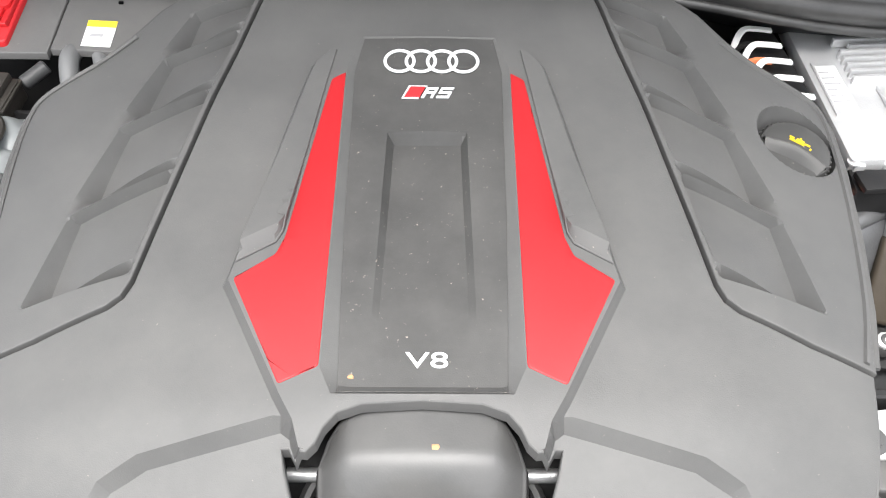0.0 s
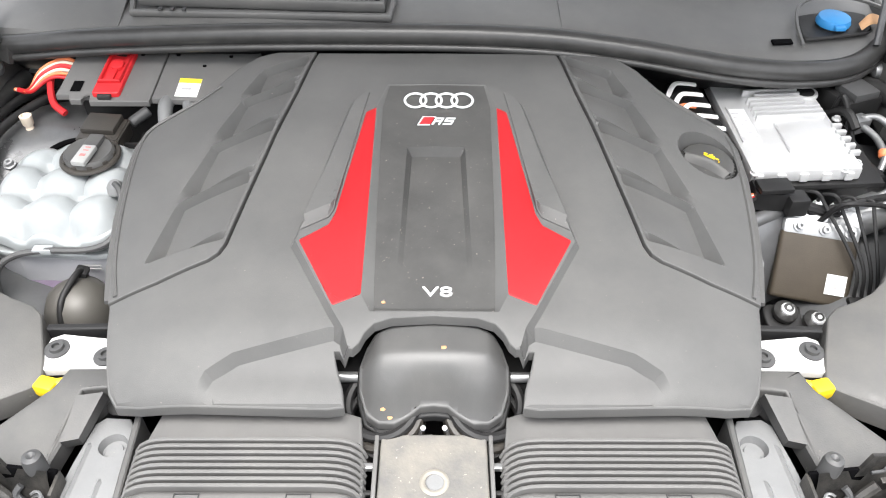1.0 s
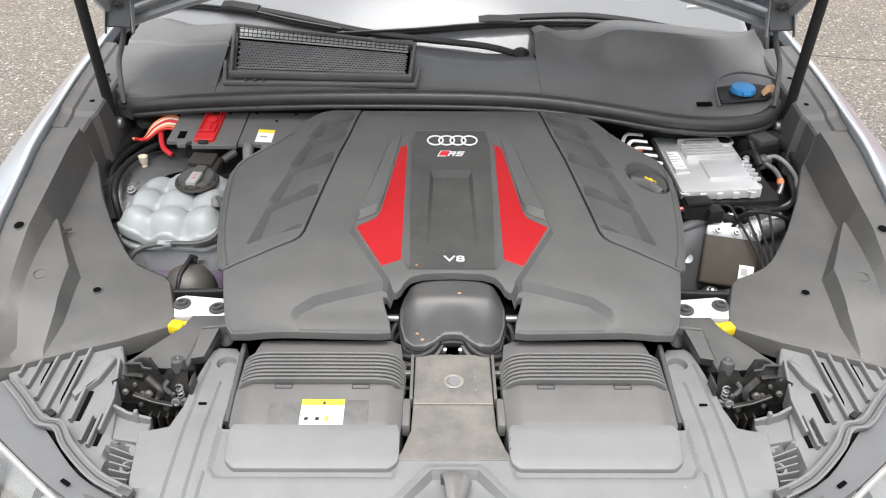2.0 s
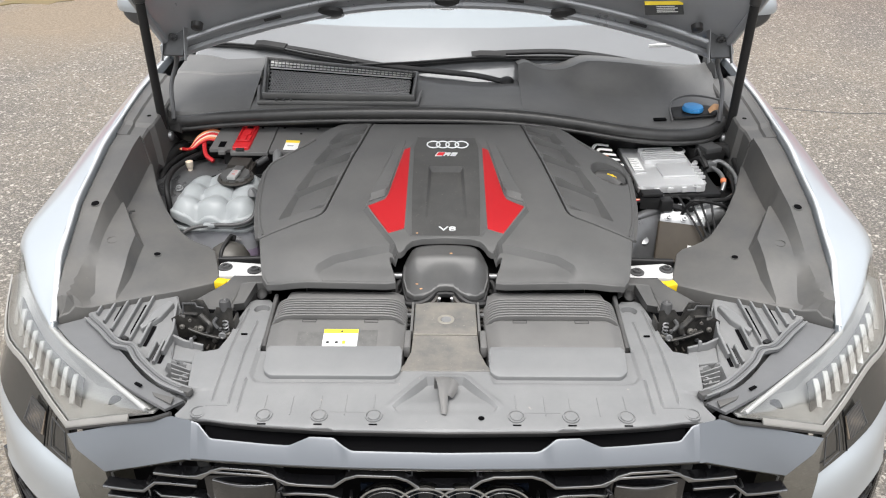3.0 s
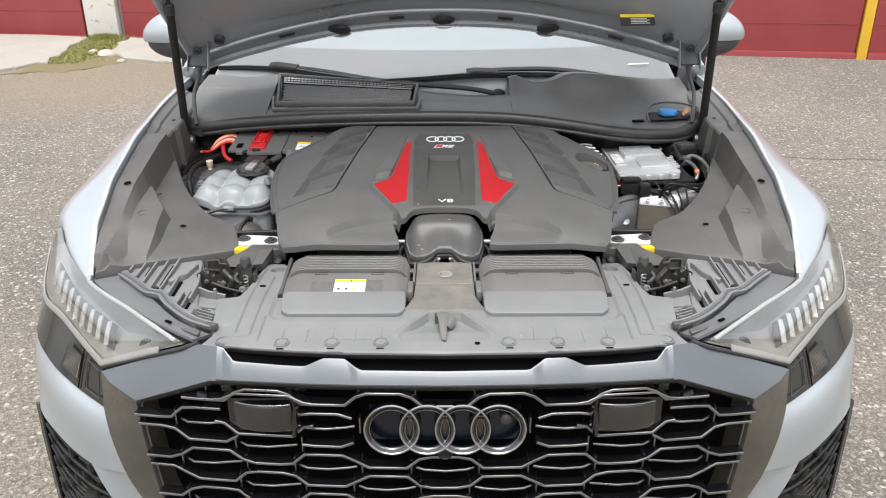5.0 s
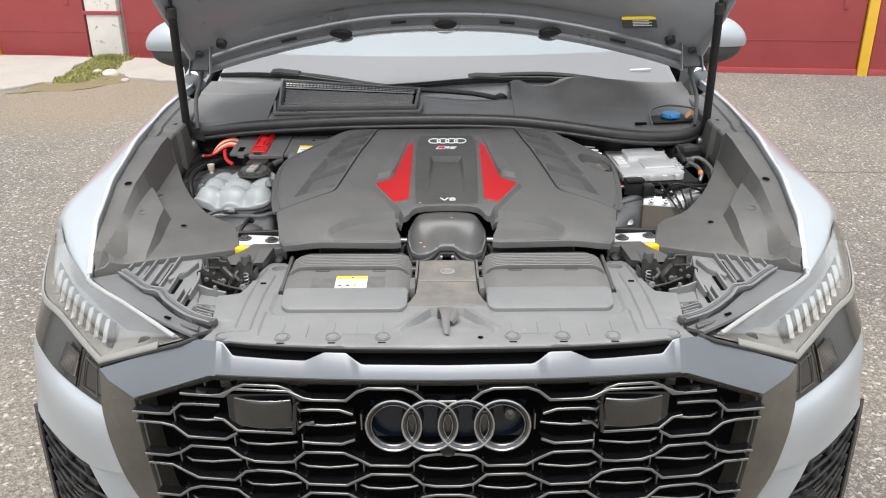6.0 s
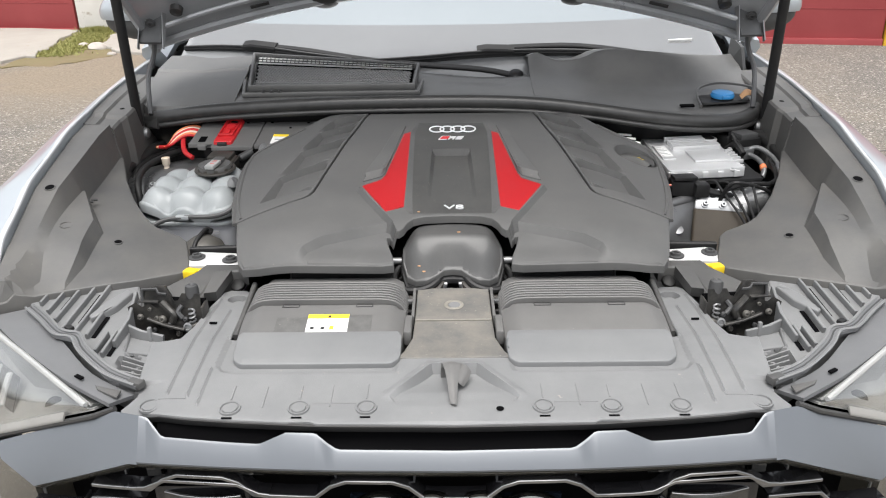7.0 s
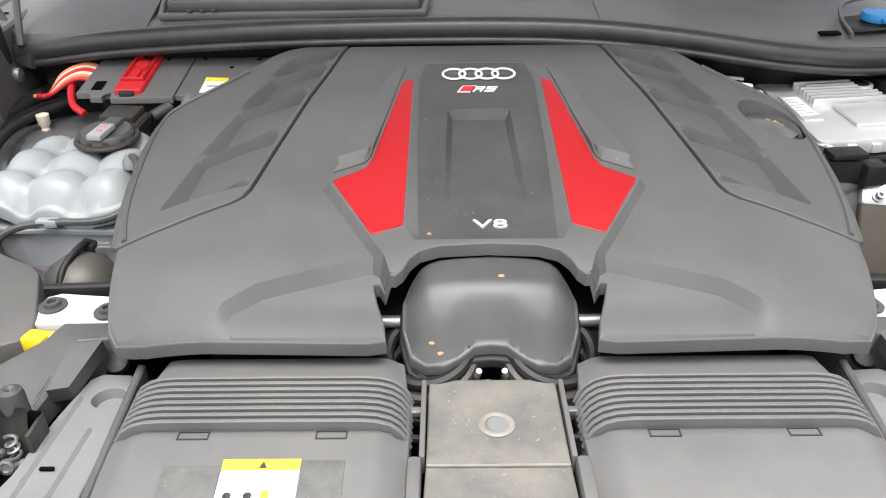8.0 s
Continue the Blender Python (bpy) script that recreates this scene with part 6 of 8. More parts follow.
    part("flag_wing", loft(B(), [[(0.008, 0.113, 1.009), (0.018, 0.110, 1.006), (0.024, 0.106, 0.998)], [(0.005, 0.092, 1.006), (0.014, 0.090, 1.002), (0.020, 0.092, 0.994)], [(0.003, 0.078, 1.001), (0.008, 0.076, 0.997), (0.013, 0.080, 0.990)]], 3, 0.005), M_DUCT, p, "bent wing of the lever")
    part("hole", lathe(B(), (0.061, 0.034, f(0.061, 0.034) + 0.0005), (0, 0, 1), [(0.0055, 0.0), (0.0, 0.0004)], 14), M_VOID, p, "black disc for the shade in a hole")
    for s in (-1, 1):
        part("arm_clip", lathe(B(), (s * 0.374, 0.354, f(0.374, 0.356)), (0, 0, 1), [(0.011, 0.0), (0.010, 0.003), (0.0, 0.004)], 18), M_SLAM, p)
        part("slot", box(B(), (s * 0.386 - 0.006, 0.252, 0.998), (s * 0.386 + 0.006, 0.255, 1.0005), 0.0), M_VOID, p)


def bonnet_latch(s):
    l = thing("bonnet_latch", "black bonnet latch with a rubber buffer", "latch", (s * 0.46, 0.30, 0.96), "bonnet latches")
    m = pose(s * 0.460, 0.290, 1.002, -20, 0, s * 6)
    bm = B()
    t = B()
    plate(t, [(s * x, 0, z) for x, z in ((-0.046, -0.030), (0.020, -0.038), (0.034, -0.022), (0.052, -0.004), (0.054, 0.032), (0.030, 0.034), (0.024, 0.026), (0.012, 0.026), (0.004, 0.016), (-0.006, 0.018), (-0.012, 0.030), (-0.044, 0.030))], 0.004)
    t.transform(m)
    merge(bm, t)
    part("body", bm, M_LATCH, l, "black stamped latch plate")
    face = [(0.408, 0.948), (0.470, 0.940), (0.500, 0.950), (0.530, 0.976), (0.536, 1.006), (0.522, 1.014), (0.512, 1.006), (0.500, 1.012), (0.488, 1.004), (0.470, 1.010), (0.455, 0.998), (0.440, 1.004), (0.412, 0.996)]
    t = plate(B(), [(s * x, 0.0, z - 0.98) for x, z in face], 0.004)
    t.transform(Matrix.Translation((0, 0.283, 0.985)) @ pose(0, 0, 0, -14, 0, 0))
    part("front_plate", t, M_LATCH, l, "black stamped front plate")
    for x, z, r in ((0.425, 0.972, 0.007), (0.452, 0.962, 0.0045), (0.478, 0.986, 0.0055), (0.492, 0.968, 0.0035), (0.514, 0.990, 0.0045), (0.440, 0.986, 0.0035), (0.466, 0.978, 0.003)):
        m2 = Matrix.Translation((0, 0.283, 0.985)) @ pose(0, 0, 0, -14, 0, 0)
        part("rivet", lathe(B(), m2 @ Vector((s * x, -0.004, z - 0.98)), (0, -1, 0.25), [(r * 1.3, 0.0), (r * 1.2, 0.002), (r * 0.7, 0.0045), (r * 0.4, 0.0045), (r * 0.3, 0.002), (0.0, 0.002)], 12), M_POT if r > 0.004 else M_RAIL, l)
    part("back_plate", box(B(), (-0.048, 0.010, -0.045), (0.048, 0.016, 0.022), 0.002, m), M_VOID, l)
    # the top edge's highlight, put in as a strip of lighter plastic
    part("top_edge", bar(B(), [tuple(m @ Vector((s * x, -0.004, z))) for x, z in ((0.054, 0.014), (0.054, 0.034), (0.030, 0.036), (0.026, 0.029), (0.012, 0.028))], 0.003, 0.004), M_RAIL, l, "lighter strip for the highlight on the plate's top edge")
    part("buffer", lathe(B(), (s * 0.432, 0.304, 0.985), (0, 0.05, 1), [(0.014, 0.0), (0.0125, 0.012), (0.0112, 0.050), (0.010, 0.056), (0.005, 0.058), (0.0, 0.055)], 20), M_RAIL, l, "grey rubber buffer")
    part("hook", loft(B(), [[(s * 0.512, 0.306, 1.018), (s * 0.500, 0.312, 1.036), (s * 0.478, 0.312, 1.038)], [(s * 0.497, 0.300, 1.004), (s * 0.484, 0.304, 1.012), (s * 0.462, 0.304, 1.010)]], 4, 0.005), M_LATCH, l, "black safety hook")
    part("claw", tube(B(), [(s * 0.478, 0.288, 1.020), (s * 0.466, 0.284, 1.008), (s * 0.458, 0.280, 1.000), (s * 0.462, 0.280, 0.988)], 0.006, 7, 4), M_LATCH, l)
    part("claw", tube(B(), [(s * 0.446, 0.290, 1.012), (s * 0.452, 0.284, 1.004), (s * 0.444, 0.280, 0.994)], 0.004, 7, 4), M_RAIL, l)
    part("spring", tube(B(), [(s * (0.428 + 0.0048 * math.cos(k * 0.9)), 0.280 + 0.0048 * math.sin(k * 0.9), 1.010 - 0.0011 * k) for k in range(30)], 0.0016, 5, 2), M_METAL, l)
    for x, z, r in ((0.436, 0.966, 0.008), (0.487, 0.980, 0.004), (0.464, 0.965, 0.0035), (0.450, 0.958, 0.003), (0.498, 0.994, 0.0035), (0.415, 0.975, 0.003)):
        part("rivet", lathe(B(), (s * x, 0.276 + (z + 0.014 - 0.98) * 0.36, z + 0.014), (0, -1, 0.3), [(r, 0.0), (r * 0.9, 0.004), (r * 0.6, 0.0045), (r * 0.5, 0.002), (0.0, 0.002)], 12), M_POT if r < 0.006 else M_METAL, l)
    part("lever", bar(B(), [(s * 0.500, 0.276, 0.996), (s * 0.470, 0.272, 0.985), (s * 0.440, 0.270, 0.978)], 0.004, 0.010, (0, -1, 0.3)), M_LATCH, l)
    part("side_wall", box(B(), (s * 0.410 - 0.002, 0.276, 0.955), (s * 0.410 + 0.002, 0.306, 1.015), 0.001), M_LATCH, l)
    part("upper_tab", slab(B(), flip([(0.486, 0.292), (0.520, 0.296), (0.522, 0.312), (0.486, 0.312)], s), lambda x, y: 1.018, 0.003, 0.001, 0.03), M_LATCH, l)
    for k in range(5):
        part("fin", box(B(), (s * (0.424 + 0.014 * k) - 0.0015, 0.262, 0.93), (s * (0.424 + 0.014 * k) + 0.0015, 0.280, 0.958), 0.0), M_RELAY, l)


def lamp_carrier(s):
    """The ribbed grey carrier behind the headlight, with its edge seal."""
    c = thing("lamp_carrier", "dusty grey ribbed plastic carrier behind the headlight", "lamp carrier", (s * 0.6, 0.24, 0.92), "lamp carriers")
    rows = [flip([(0.455, 0.085, 0.978), (0.53, 0.125, 0.988), (0.60, 0.195, 0.998), (0.655, 0.25, 1.002), (0.705, 0.300, 1.004)], s), flip([(0.478, 0.056, 0.983), (0.56, 0.103, 0.993), (0.64, 0.162, 1.002), (0.70, 0.214, 1.005), (0.750, 0.266, 1.008)], s)]
    part("lamp_top", loft(B(), rows, 4, 0.006, 1), M_LAMPTOP, c, "flat grey top of the lamp housing")
    seal = [(0.446, 0.090, 0.990), (0.50, 0.117, 0.993), (0.555, 0.165, 1.001), (0.582, 0.200, 1.005), (0.612, 0.208, 1.007), (0.655, 0.252, 1.008), (0.695, 0.290, 1.009)]
    part("edge_seal", bar(B(), flip(seal, s), 0.017, 0.009), M_LAMPTOP, c, "dusty raised edge seal")
    part("seal_lip", tube(B(), flip([(x - 0.004, y + 0.004, z + 0.006) for x, y, z in seal], s), 0.0024, 6, 4), M_SLAM, c)
    part("seal_groove", tube(B(), flip([(x + 0.001, y - 0.001, z + 0.0040) for x, y, z in seal], s), 0.0016, 6, 4), M_RAIL, c)
    part("seal_lip", tube(B(), flip([(x + 0.006, y - 0.006, z + 0.005) for x, y, z in seal], s), 0.0022, 6, 4), M_SLAM, c)
    part("seal_clip", obox(B(), (s * 0.602, 0.222, 1.010), (0.014, 0.010, 0.006), (0, 0, s * 35), 0.002), M_DARK, c)
    part("seal_end", obox(B(), (s * 0.452, 0.092, 0.992), (0.024, 0.014, 0.012), (0, 0, s * 25), 0.003), M_CARR, c)
    base = [(0.45, 0.09), (0.50, 0.12), (0.555, 0.17), (0.585, 0.205), (0.615, 0.215), (0.70, 0.30), (0.74, 0.36), (0.56, 0.40), (0.535, 0.34), (0.522, 0.25), (0.512, 0.200), (0.462, 0.190)]
    base_at = lambda x, y: 0.974 + 0.10 * (abs(x) - 0.5) + 0.10 * (y - 0.15)
    hole = [(0.462, 0.108), (0.505, 0.135), (0.512, 0.185), (0.500, 0.198), (0.465, 0.165)]
    part("carrier_base", slab(B(), flip(base, s), lambda x, y: base_at(x, y) - 0.030 * ease(sd(hole, abs(x), y), -0.001, 0.004), 0.03, 0.004, 0.007, sides(flip(hole, s), False)), M_SLAM, c)
    # black sheet for the shade at the well's bottom
    part("well_shade", slab(B(), flip(hole, s), lambda x, y: base_at(x, y) - 0.028, 0.002, 0.0005, 0.03), M_VOID, c)
    for k in range(7):
        x0 = 0.600 + 0.021 * k
        y0 = ramp(x0, [0.585, 0.615, 0.70, 0.75], [0.212, 0.226, 0.312, 0.36]) + 0.004
        x1, y1 = x0 - 0.006, min(y0 + 0.14, 0.385)
        part("rib", bar(B(), flip([(x0, y0, base_at(x0, y0) + 0.004), (x1, y1, base_at(x1, y1) + 0.006)], s), 0.0045, 0.011), M_SLAM, c)
        if k < 6 and k % 2 == 0:
            # shade between the ribs, laid on as black strips
            part("gap", bar(B(), flip([(x0 + 0.008, y0 + 0.014, base_at(x0, y0) + 0.0006), (x1 + 0.009, y1 - 0.02, base_at(x1, y1) + 0.0006)], s), 0.006, 0.002), M_VOID, c, "black strip for the shade between the ribs")
    for x, y, ln in ((0.578, 0.222, 0.060), (0.551, 0.186, 0.045), (0.5385, 0.180, 0.055)):
        part("rib", bar(B(), flip([(x, y, base_at(x, y) + 0.004), (x - 0.003, y + ln, base_at(x, y + ln) + 0.006)], s), 0.005, 0.012), M_SLAM, c)
        part("gap", bar(B(), flip([(x - 0.008, y + 0.004, base_at(x, y) + 0.0006), (x - 0.010, y + ln, base_at(x, y + ln) + 0.0006)], s), 0.007, 0.002), M_VOID, c)
    part("block", slab(B(), flip([(0.585, 0.262), (0.560, 0.300), (0.548, 0.345), (0.560, 0.352), (0.582, 0.31), (0.592, 0.27)], s), lambda x, y: base_at(x, y) + 0.012, 0.016, 0.003, 0.02), M_SLAM, c)
    part("wall", bar(B(), flip([(0.528, 0.205, 0.982), (0.524, 0.26, 0.992), (0.540, 0.34, 1.000)], s), 0.005, 0.030), M_SLAM, c)
    part("wall", bar(B(), flip([(0.462, 0.232, 0.975), (0.50, 0.240, 0.980), (0.524, 0.252, 0.984)], s), 0.005, 0.030), M_SLAM, c)
    part("shelf", slab(B(), flip([(0.460, 0.192), (0.512, 0.202), (0.522, 0.248), (0.463, 0.236)], s), lambda x, y: 0.978, 0.02, 0.003, 0.03), M_SLAM, c)
    part("post", box(B(), (s * 0.483 - 0.003, 0.232, 0.965), (s * 0.483 + 0.003, 0.239, 1.002), 0.0015), M_SLAM, c)
    part("dark_tray", slab(B(), flip([(0.495, 0.254), (0.523, 0.258), (0.53, 0.30), (0.505, 0.30)], s), lambda x, y: 0.972, 0.02, 0.003, 0.03), M_VOID, c)
    for k in range(6):
        a, b = Vector((0.508 - 0.004 * k, 0.182 - 0.014 * k, 0.974)), Vector((0.470 - 0.001 * k, 0.170 - 0.011 * k, 0.968))
        part("grate_bar", bar(B(), flip([tuple(a), tuple(b)], s), 0.0026, 0.020), M_SLAM, c)
    part("screw_boss", lathe(B(), (s * 0.470, 0.150, 0.966), (0, 0, 1), [(0.013, -0.02), (0.013, 0.010), (0.009, 0.010), (0.008, 0.003), (0.0, 0.003)], 16), M_SLAM, c)
    part("screw", lathe(B(), (s * 0.470, 0.150, 0.970), (0, 0, 1), [(0.006, 0.0), (0.005, 0.003), (0.0, 0.0035)], 10), M_DARK, c)
    part("top_slot", obox(B(), (s * 0.540, 0.108, 0.9935), (0.016, 0.006, 0.003), (0, 0, s * 32), 0.001), M_VOID, c)
    part("inset", slab(B(), flip([(0.470, 0.064), (0.505, 0.084), (0.512, 0.094), (0.470, 0.080)], s), lambda x, y: 0.9885 + 0.0 * x, 0.003, 0.001, 0.03), M_SIDE, c, "dusty inset in the lamp housing")


CARRIER = [(0.37, 0.452), (0.452, 0.452), (0.462, 0.425), (0.500, 0.388), (0.536, 0.352), (0.538, 0.325), (0.505, 0.318), (0.455, 0.318), (0.440, 0.330), (0.425, 0.42), (0.37, 0.425)]


def corner_brace(s):
    """Bright bolted bracket beside the cover, its dark carrier and the yellow plug."""
    b = thing("brace_bracket", "bright bare metal bracket with two bolts", "bracket", (s * 0.44, 0.47, 1.0), "brace brackets")
    out = [(0.375, 0.455), (0.492, 0.45), (0.497, 0.462), (0.492, 0.50), (0.478, 0.507), (0.375, 0.495)]
    part("bracket_plate", slab(B(), flip(out, s), lambda x, y: 1.012 + 0.05 * (y - 0.48), 0.012, 0.002, 0.04), M_WHITE, b)
    for x in (0.478, 0.412):
        part("bolt", lathe(B(), (s * x, 0.482 + (0 if x > 0.45 else -0.012), 1.012), (0, 0, 1), [(0.0155, 0.0), (0.0155, 0.002), (0.0095, 0.0025), (0.009, 0.007), (0.005, 0.007), (0.0045, 0.003)], 18), M_RAIL, b, "dark flanged bolt")
    part("rear_lip", bar(B(), flip([(0.375, 0.515, 1.008), (0.50, 0.515, 1.004)], s), 0.01, 0.03), M_DARK, b)
    c = thing("radiator_carrier", "dark grey plastic carrier strut by the air duct", "carrier", (s * 0.42, 0.40, 0.96), "radiator carriers")
    part("carrier_top", slab(B(), flip(CARRIER, s), lambda x, y: 1.012 - 0.20 * max(0, 0.43 - y), 0.03, 0.004, 0.02), M_CARR, c)
    part("carrier_rib", bar(B(), flip([(0.40, 0.42, 0.99), (0.43, 0.38, 0.985), (0.445, 0.33, 0.975)], s), 0.012, 0.03), M_CARR, c)
    part("carrier_wall", bar(B(), flip([(0.348, 0.385, 0.985), (0.345, 0.30, 0.98), (0.342, 0.22, 0.975)], s), 0.008, 0.045), M_CARR, c)
    part("wedge", loft(B(), [flip([(0.395, 0.415, 1.0), (0.425, 0.41, 1.0)], s), flip([(0.41, 0.36, 0.985), (0.43, 0.355, 0.985)], s)], 1, 0.02, 1), M_CARR, c)
    part("carrier_bolt", lathe(B(), (s * 0.387, 0.415, 0.985), (0, -0.6, 1), [(0.013, 0.0), (0.012, 0.006), (0.006, 0.008), (0.0, 0.008)], 14), M_DARK, c)
    y = thing("yellow_plug", "bright yellow plastic connector plug", "plug", (s * 0.47, 0.425, 1.0), "yellow plugs")
    part("plug_body", obox(B(), (s * 0.474, 0.430, 1.002), (0.026, 0.020, 0.020), (0, 0, s * 15), 0.004), M_YELLOW, y)
    part("plug_nose", cyl(B(), (s * 0.464, 0.433, 1.005), (s * 0.448, 0.437, 1.005), 0.0065, seg=12, bev=0.002), M_YELLOW, y)


# ---- sides of the bay ----
RAIL_LINE = [(0.733, 0.300), (0.737, 0.36), (0.742, 0.43), (0.747, 0.49), (0.751, 0.56), (0.757, 0.68), (0.768, 0.878)]
FOOT_LINE = [(0.706, 0.292), (0.702, 0.343), (0.715, 0.395), (0.728, 0.476), (0.737, 0.563), (0.744, 0.654), (0.757, 0.878)]
WEDGE_FOOT = [(0.80, 0.67), (0.741, 0.650), (0.653, 0.500), (0.6485, 0.40), (0.6585, 0.335), (0.72, 0.325), (0.80, 0.5)]
WEDGE_TOP = [(0.80, 0.65), (0.739, 0.636), (0.6655, 0.497), (0.6585, 0.405), (0.6615, 0.345), (0.72, 0.335), (0.80, 0.5)]


def deck_z(a, y):
    return 0.892 + 0.131 * a + 0.114 * y + 0.022 * np.exp(-((a - 0.64) ** 2 + (y - 0.5) ** 2) / 0.02)


def wing_cover_z(x, y):
    """Raised gutter along the wing, a steep step, a lower deck with a wedge on it."""
    a = np.abs(x)
    far = [(0.95, 0.95), (0.95, 0.25)]
    k = wall_between(FOOT_LINE + far, RAIL_LINE + far, a, y)
    deck = deck_z(a, y) + 0.027 * wall_between(WEDGE_FOOT, WEDGE_TOP, a, y) * vease(y, 0.315, 0.44)
    rail = np.maximum(np.interp(y, FY, FZ) - 0.012, deck_z(a, y) + 0.030 * vease(y, 0.270, 0.30))
    return deck + np.maximum(rail - deck, 0.0) * k


def side_cover(s):
    """One moulded panel over the wheel arch with a deep front lip."""
    c = thing("wing_cover", "matte grey plastic cover panel over the wheel arch, dusty", "bay cover", (s * 0.65, 0.5, 1.0), "bay covers")
    edge = [(0.752, 0.872), (0.706, 0.763), (0.655, 0.667), (0.620, 0.612), (0.592, 0.572), (0.572, 0.555), (0.550, 0.546), (0.524, 0.540), (0.510, 0.528), (0.498, 0.495), (0.486, 0.46), (0.481, 0.438), (0.484, 0.428), (0.496, 0.419),
            (0.550, 0.383), (0.617, 0.350), (0.685, 0.318), (0.722, 0.296), (0.742, 0.280)]
    edge += [(edge_x(y) - 0.006, y) for y in (0.272, 0.32, 0.36, 0.40, 0.45, 0.50, 0.56, 0.64, 0.72, 0.80, 0.872)]
    creases = [(flip([p for p in line if 0.30 < p[1] < 0.87] + [(line[-1][0] - 0.0003, 0.868)], s), False) for line in (RAIL_LINE[1:], FOOT_LINE[1:])]
    creases += [(flip(p[1:5] + [(0.695, p[5][1])], s), False) for p in (WEDGE_FOOT, WEDGE_TOP)]
    part("panel", relief(B(), flip(edge, s), wing_cover_z, creases, 0.011, 0.036, 0.004), M_SIDE, c, sharp=22)

    def f(x, y):
        return float(wing_cover_z(x, y))

    def hole(x, y, r, d, label):
        # the hole's shade is a flat black disc on the panel
        part("hole", lathe(B(), (s * x, y, f(x, y) + 0.0012), d, [(r, 0.0), (0.0, 0.0004)], 16), M_VOID, c, label)
        part("hole_rim", torus(B(), (s * x, y, f(x, y) + 0.0008), d, r, 0.0011, 20, 6), M_SIDE, c)

    hole(0.617, 0.475, 0.0075, (-s * 0.13, -0.114, 1), "black disc for the shade in a round hole")
    hole(0.767, 0.56, 0.0095, (0, -0.27, 1), "black disc for the shade in a round hole")
    part("boss", torus(B(), (s * 0.706, 0.475, f(0.706, 0.475) + 0.0003), (-s * 0.13, -0.114, 1), 0.011, 0.0010, 24, 6), M_SIDE, c)
    if s < 0:
        for k in range(2):
            # dark boxes on the panel for the shade in two cut-outs
            part("clip_slot", obox(B(), (s * (0.722 - 0.004 * k), 0.612 + 0.012 * k, f(0.722, 0.612) + 0.001), (0.012, 0.006, 0.002), (6, 0, 20), 0), M_INK, c, "dark patch for the shade in a cut-out of the panel")


def wing_rail(s):
    """The rear part of the gutter along the wing edge, up to the windscreen."""
    r = thing("wing_rail", "dark grey plastic gutter trim along the wing edge", "trim", (s * 0.79, 1.0, 1.05), "wing trims")
    rows = []
    for y, w in ((0.874, 0.066), (0.93, 0.067), (0.945, 0.078), (1.05, 0.082), (1.15, 0.082), (1.3, 0.08)):
        x, z = edge_x(y), edge_z(y) + (0.006 if y > 0.935 else 0.0)
        rows.append([(s * (x - 0.005), y, z - 0.010), (s * (x - 0.010), y, z - 0.0125), (s * (x - 0.030), y, z - 0.013), (s * (x - 0.034), y, z - 0.019), (s * (x - w), y, z - 0.021), (s * (x - w - 0.004), y, z - 0.026), (s * (x - w - 0.010), y, z - 0.09), (s * (x - w - 0.012), y, z - 0.16)])
    part("channel", loft(B(), [row[:5] for row in rows], 1, 0.003, 1), M_SIDE, r, "flat stepped top of the gutter", sharp=20)
    part("inner_wall", loft(B(), [row[4:] for row in rows], 1, 0.003, 1), M_SIDE, r, "steep inner wall of the gutter", sharp=20)
    for y in (0.99, 1.12):
        part("clip_hole", lathe(B(), (s * (edge_x(y) - 0.058), y, edge_z(y) - 0.0135), (0, -0.1, 1), [(0.006, 0.0), (0.0, 0.0004)], 12), M_VOID, r)


def bay_floor():
    b = thing("engine_bay", "dark painted sheet metal of the engine bay", "engine bay", (0, 0.7, 0.55), kind="structure")
    part("bay_bottom", box(B(), (-0.8, 0.12, 0.52), (0.8, 1.05, 0.55), 0.01), M_DARK, b)
    part("firewall", box(B(), (-0.86, 1.075, 0.52), (0.86, 1.10, 1.06), 0.01), M_DARK, b)
    part("front_wall", box(B(), (-0.62, 0.13, 0.52), (0.62, 0.16, 0.93), 0.01), M_DARK, b)
    for s in (-1, 1):
        part("inner_wing", loft(B(), [[(s * 0.80, y, 1.04), (s * 0.795, y, 0.8), (s * 0.75, y, 0.53)] for y in (0.5, 0.75, 1.1)], 3, 0.01), M_BODYIN, b)
        rows = [[(s * 0.50, y, 0.72), (s * 0.52, y, 0.86 + e), (s * 0.58, y, 0.93 + e), (s * 0.68, y, 0.96 + e), (s * 0.80, y, 0.97)] for y, e in ((0.52, -0.06), (0.62, 0.0), (0.80, 0.02), (1.0, 0.02))]
        part("strut_tower", loft(B(), rows, 4, 0.006), M_BODYIN, b, "grey painted strut tower")
    part("engine_block", box(B(), (-0.30, 0.42, 0.55), (0.30, 1.0, 1.02), 0.03), M_DARK, b)


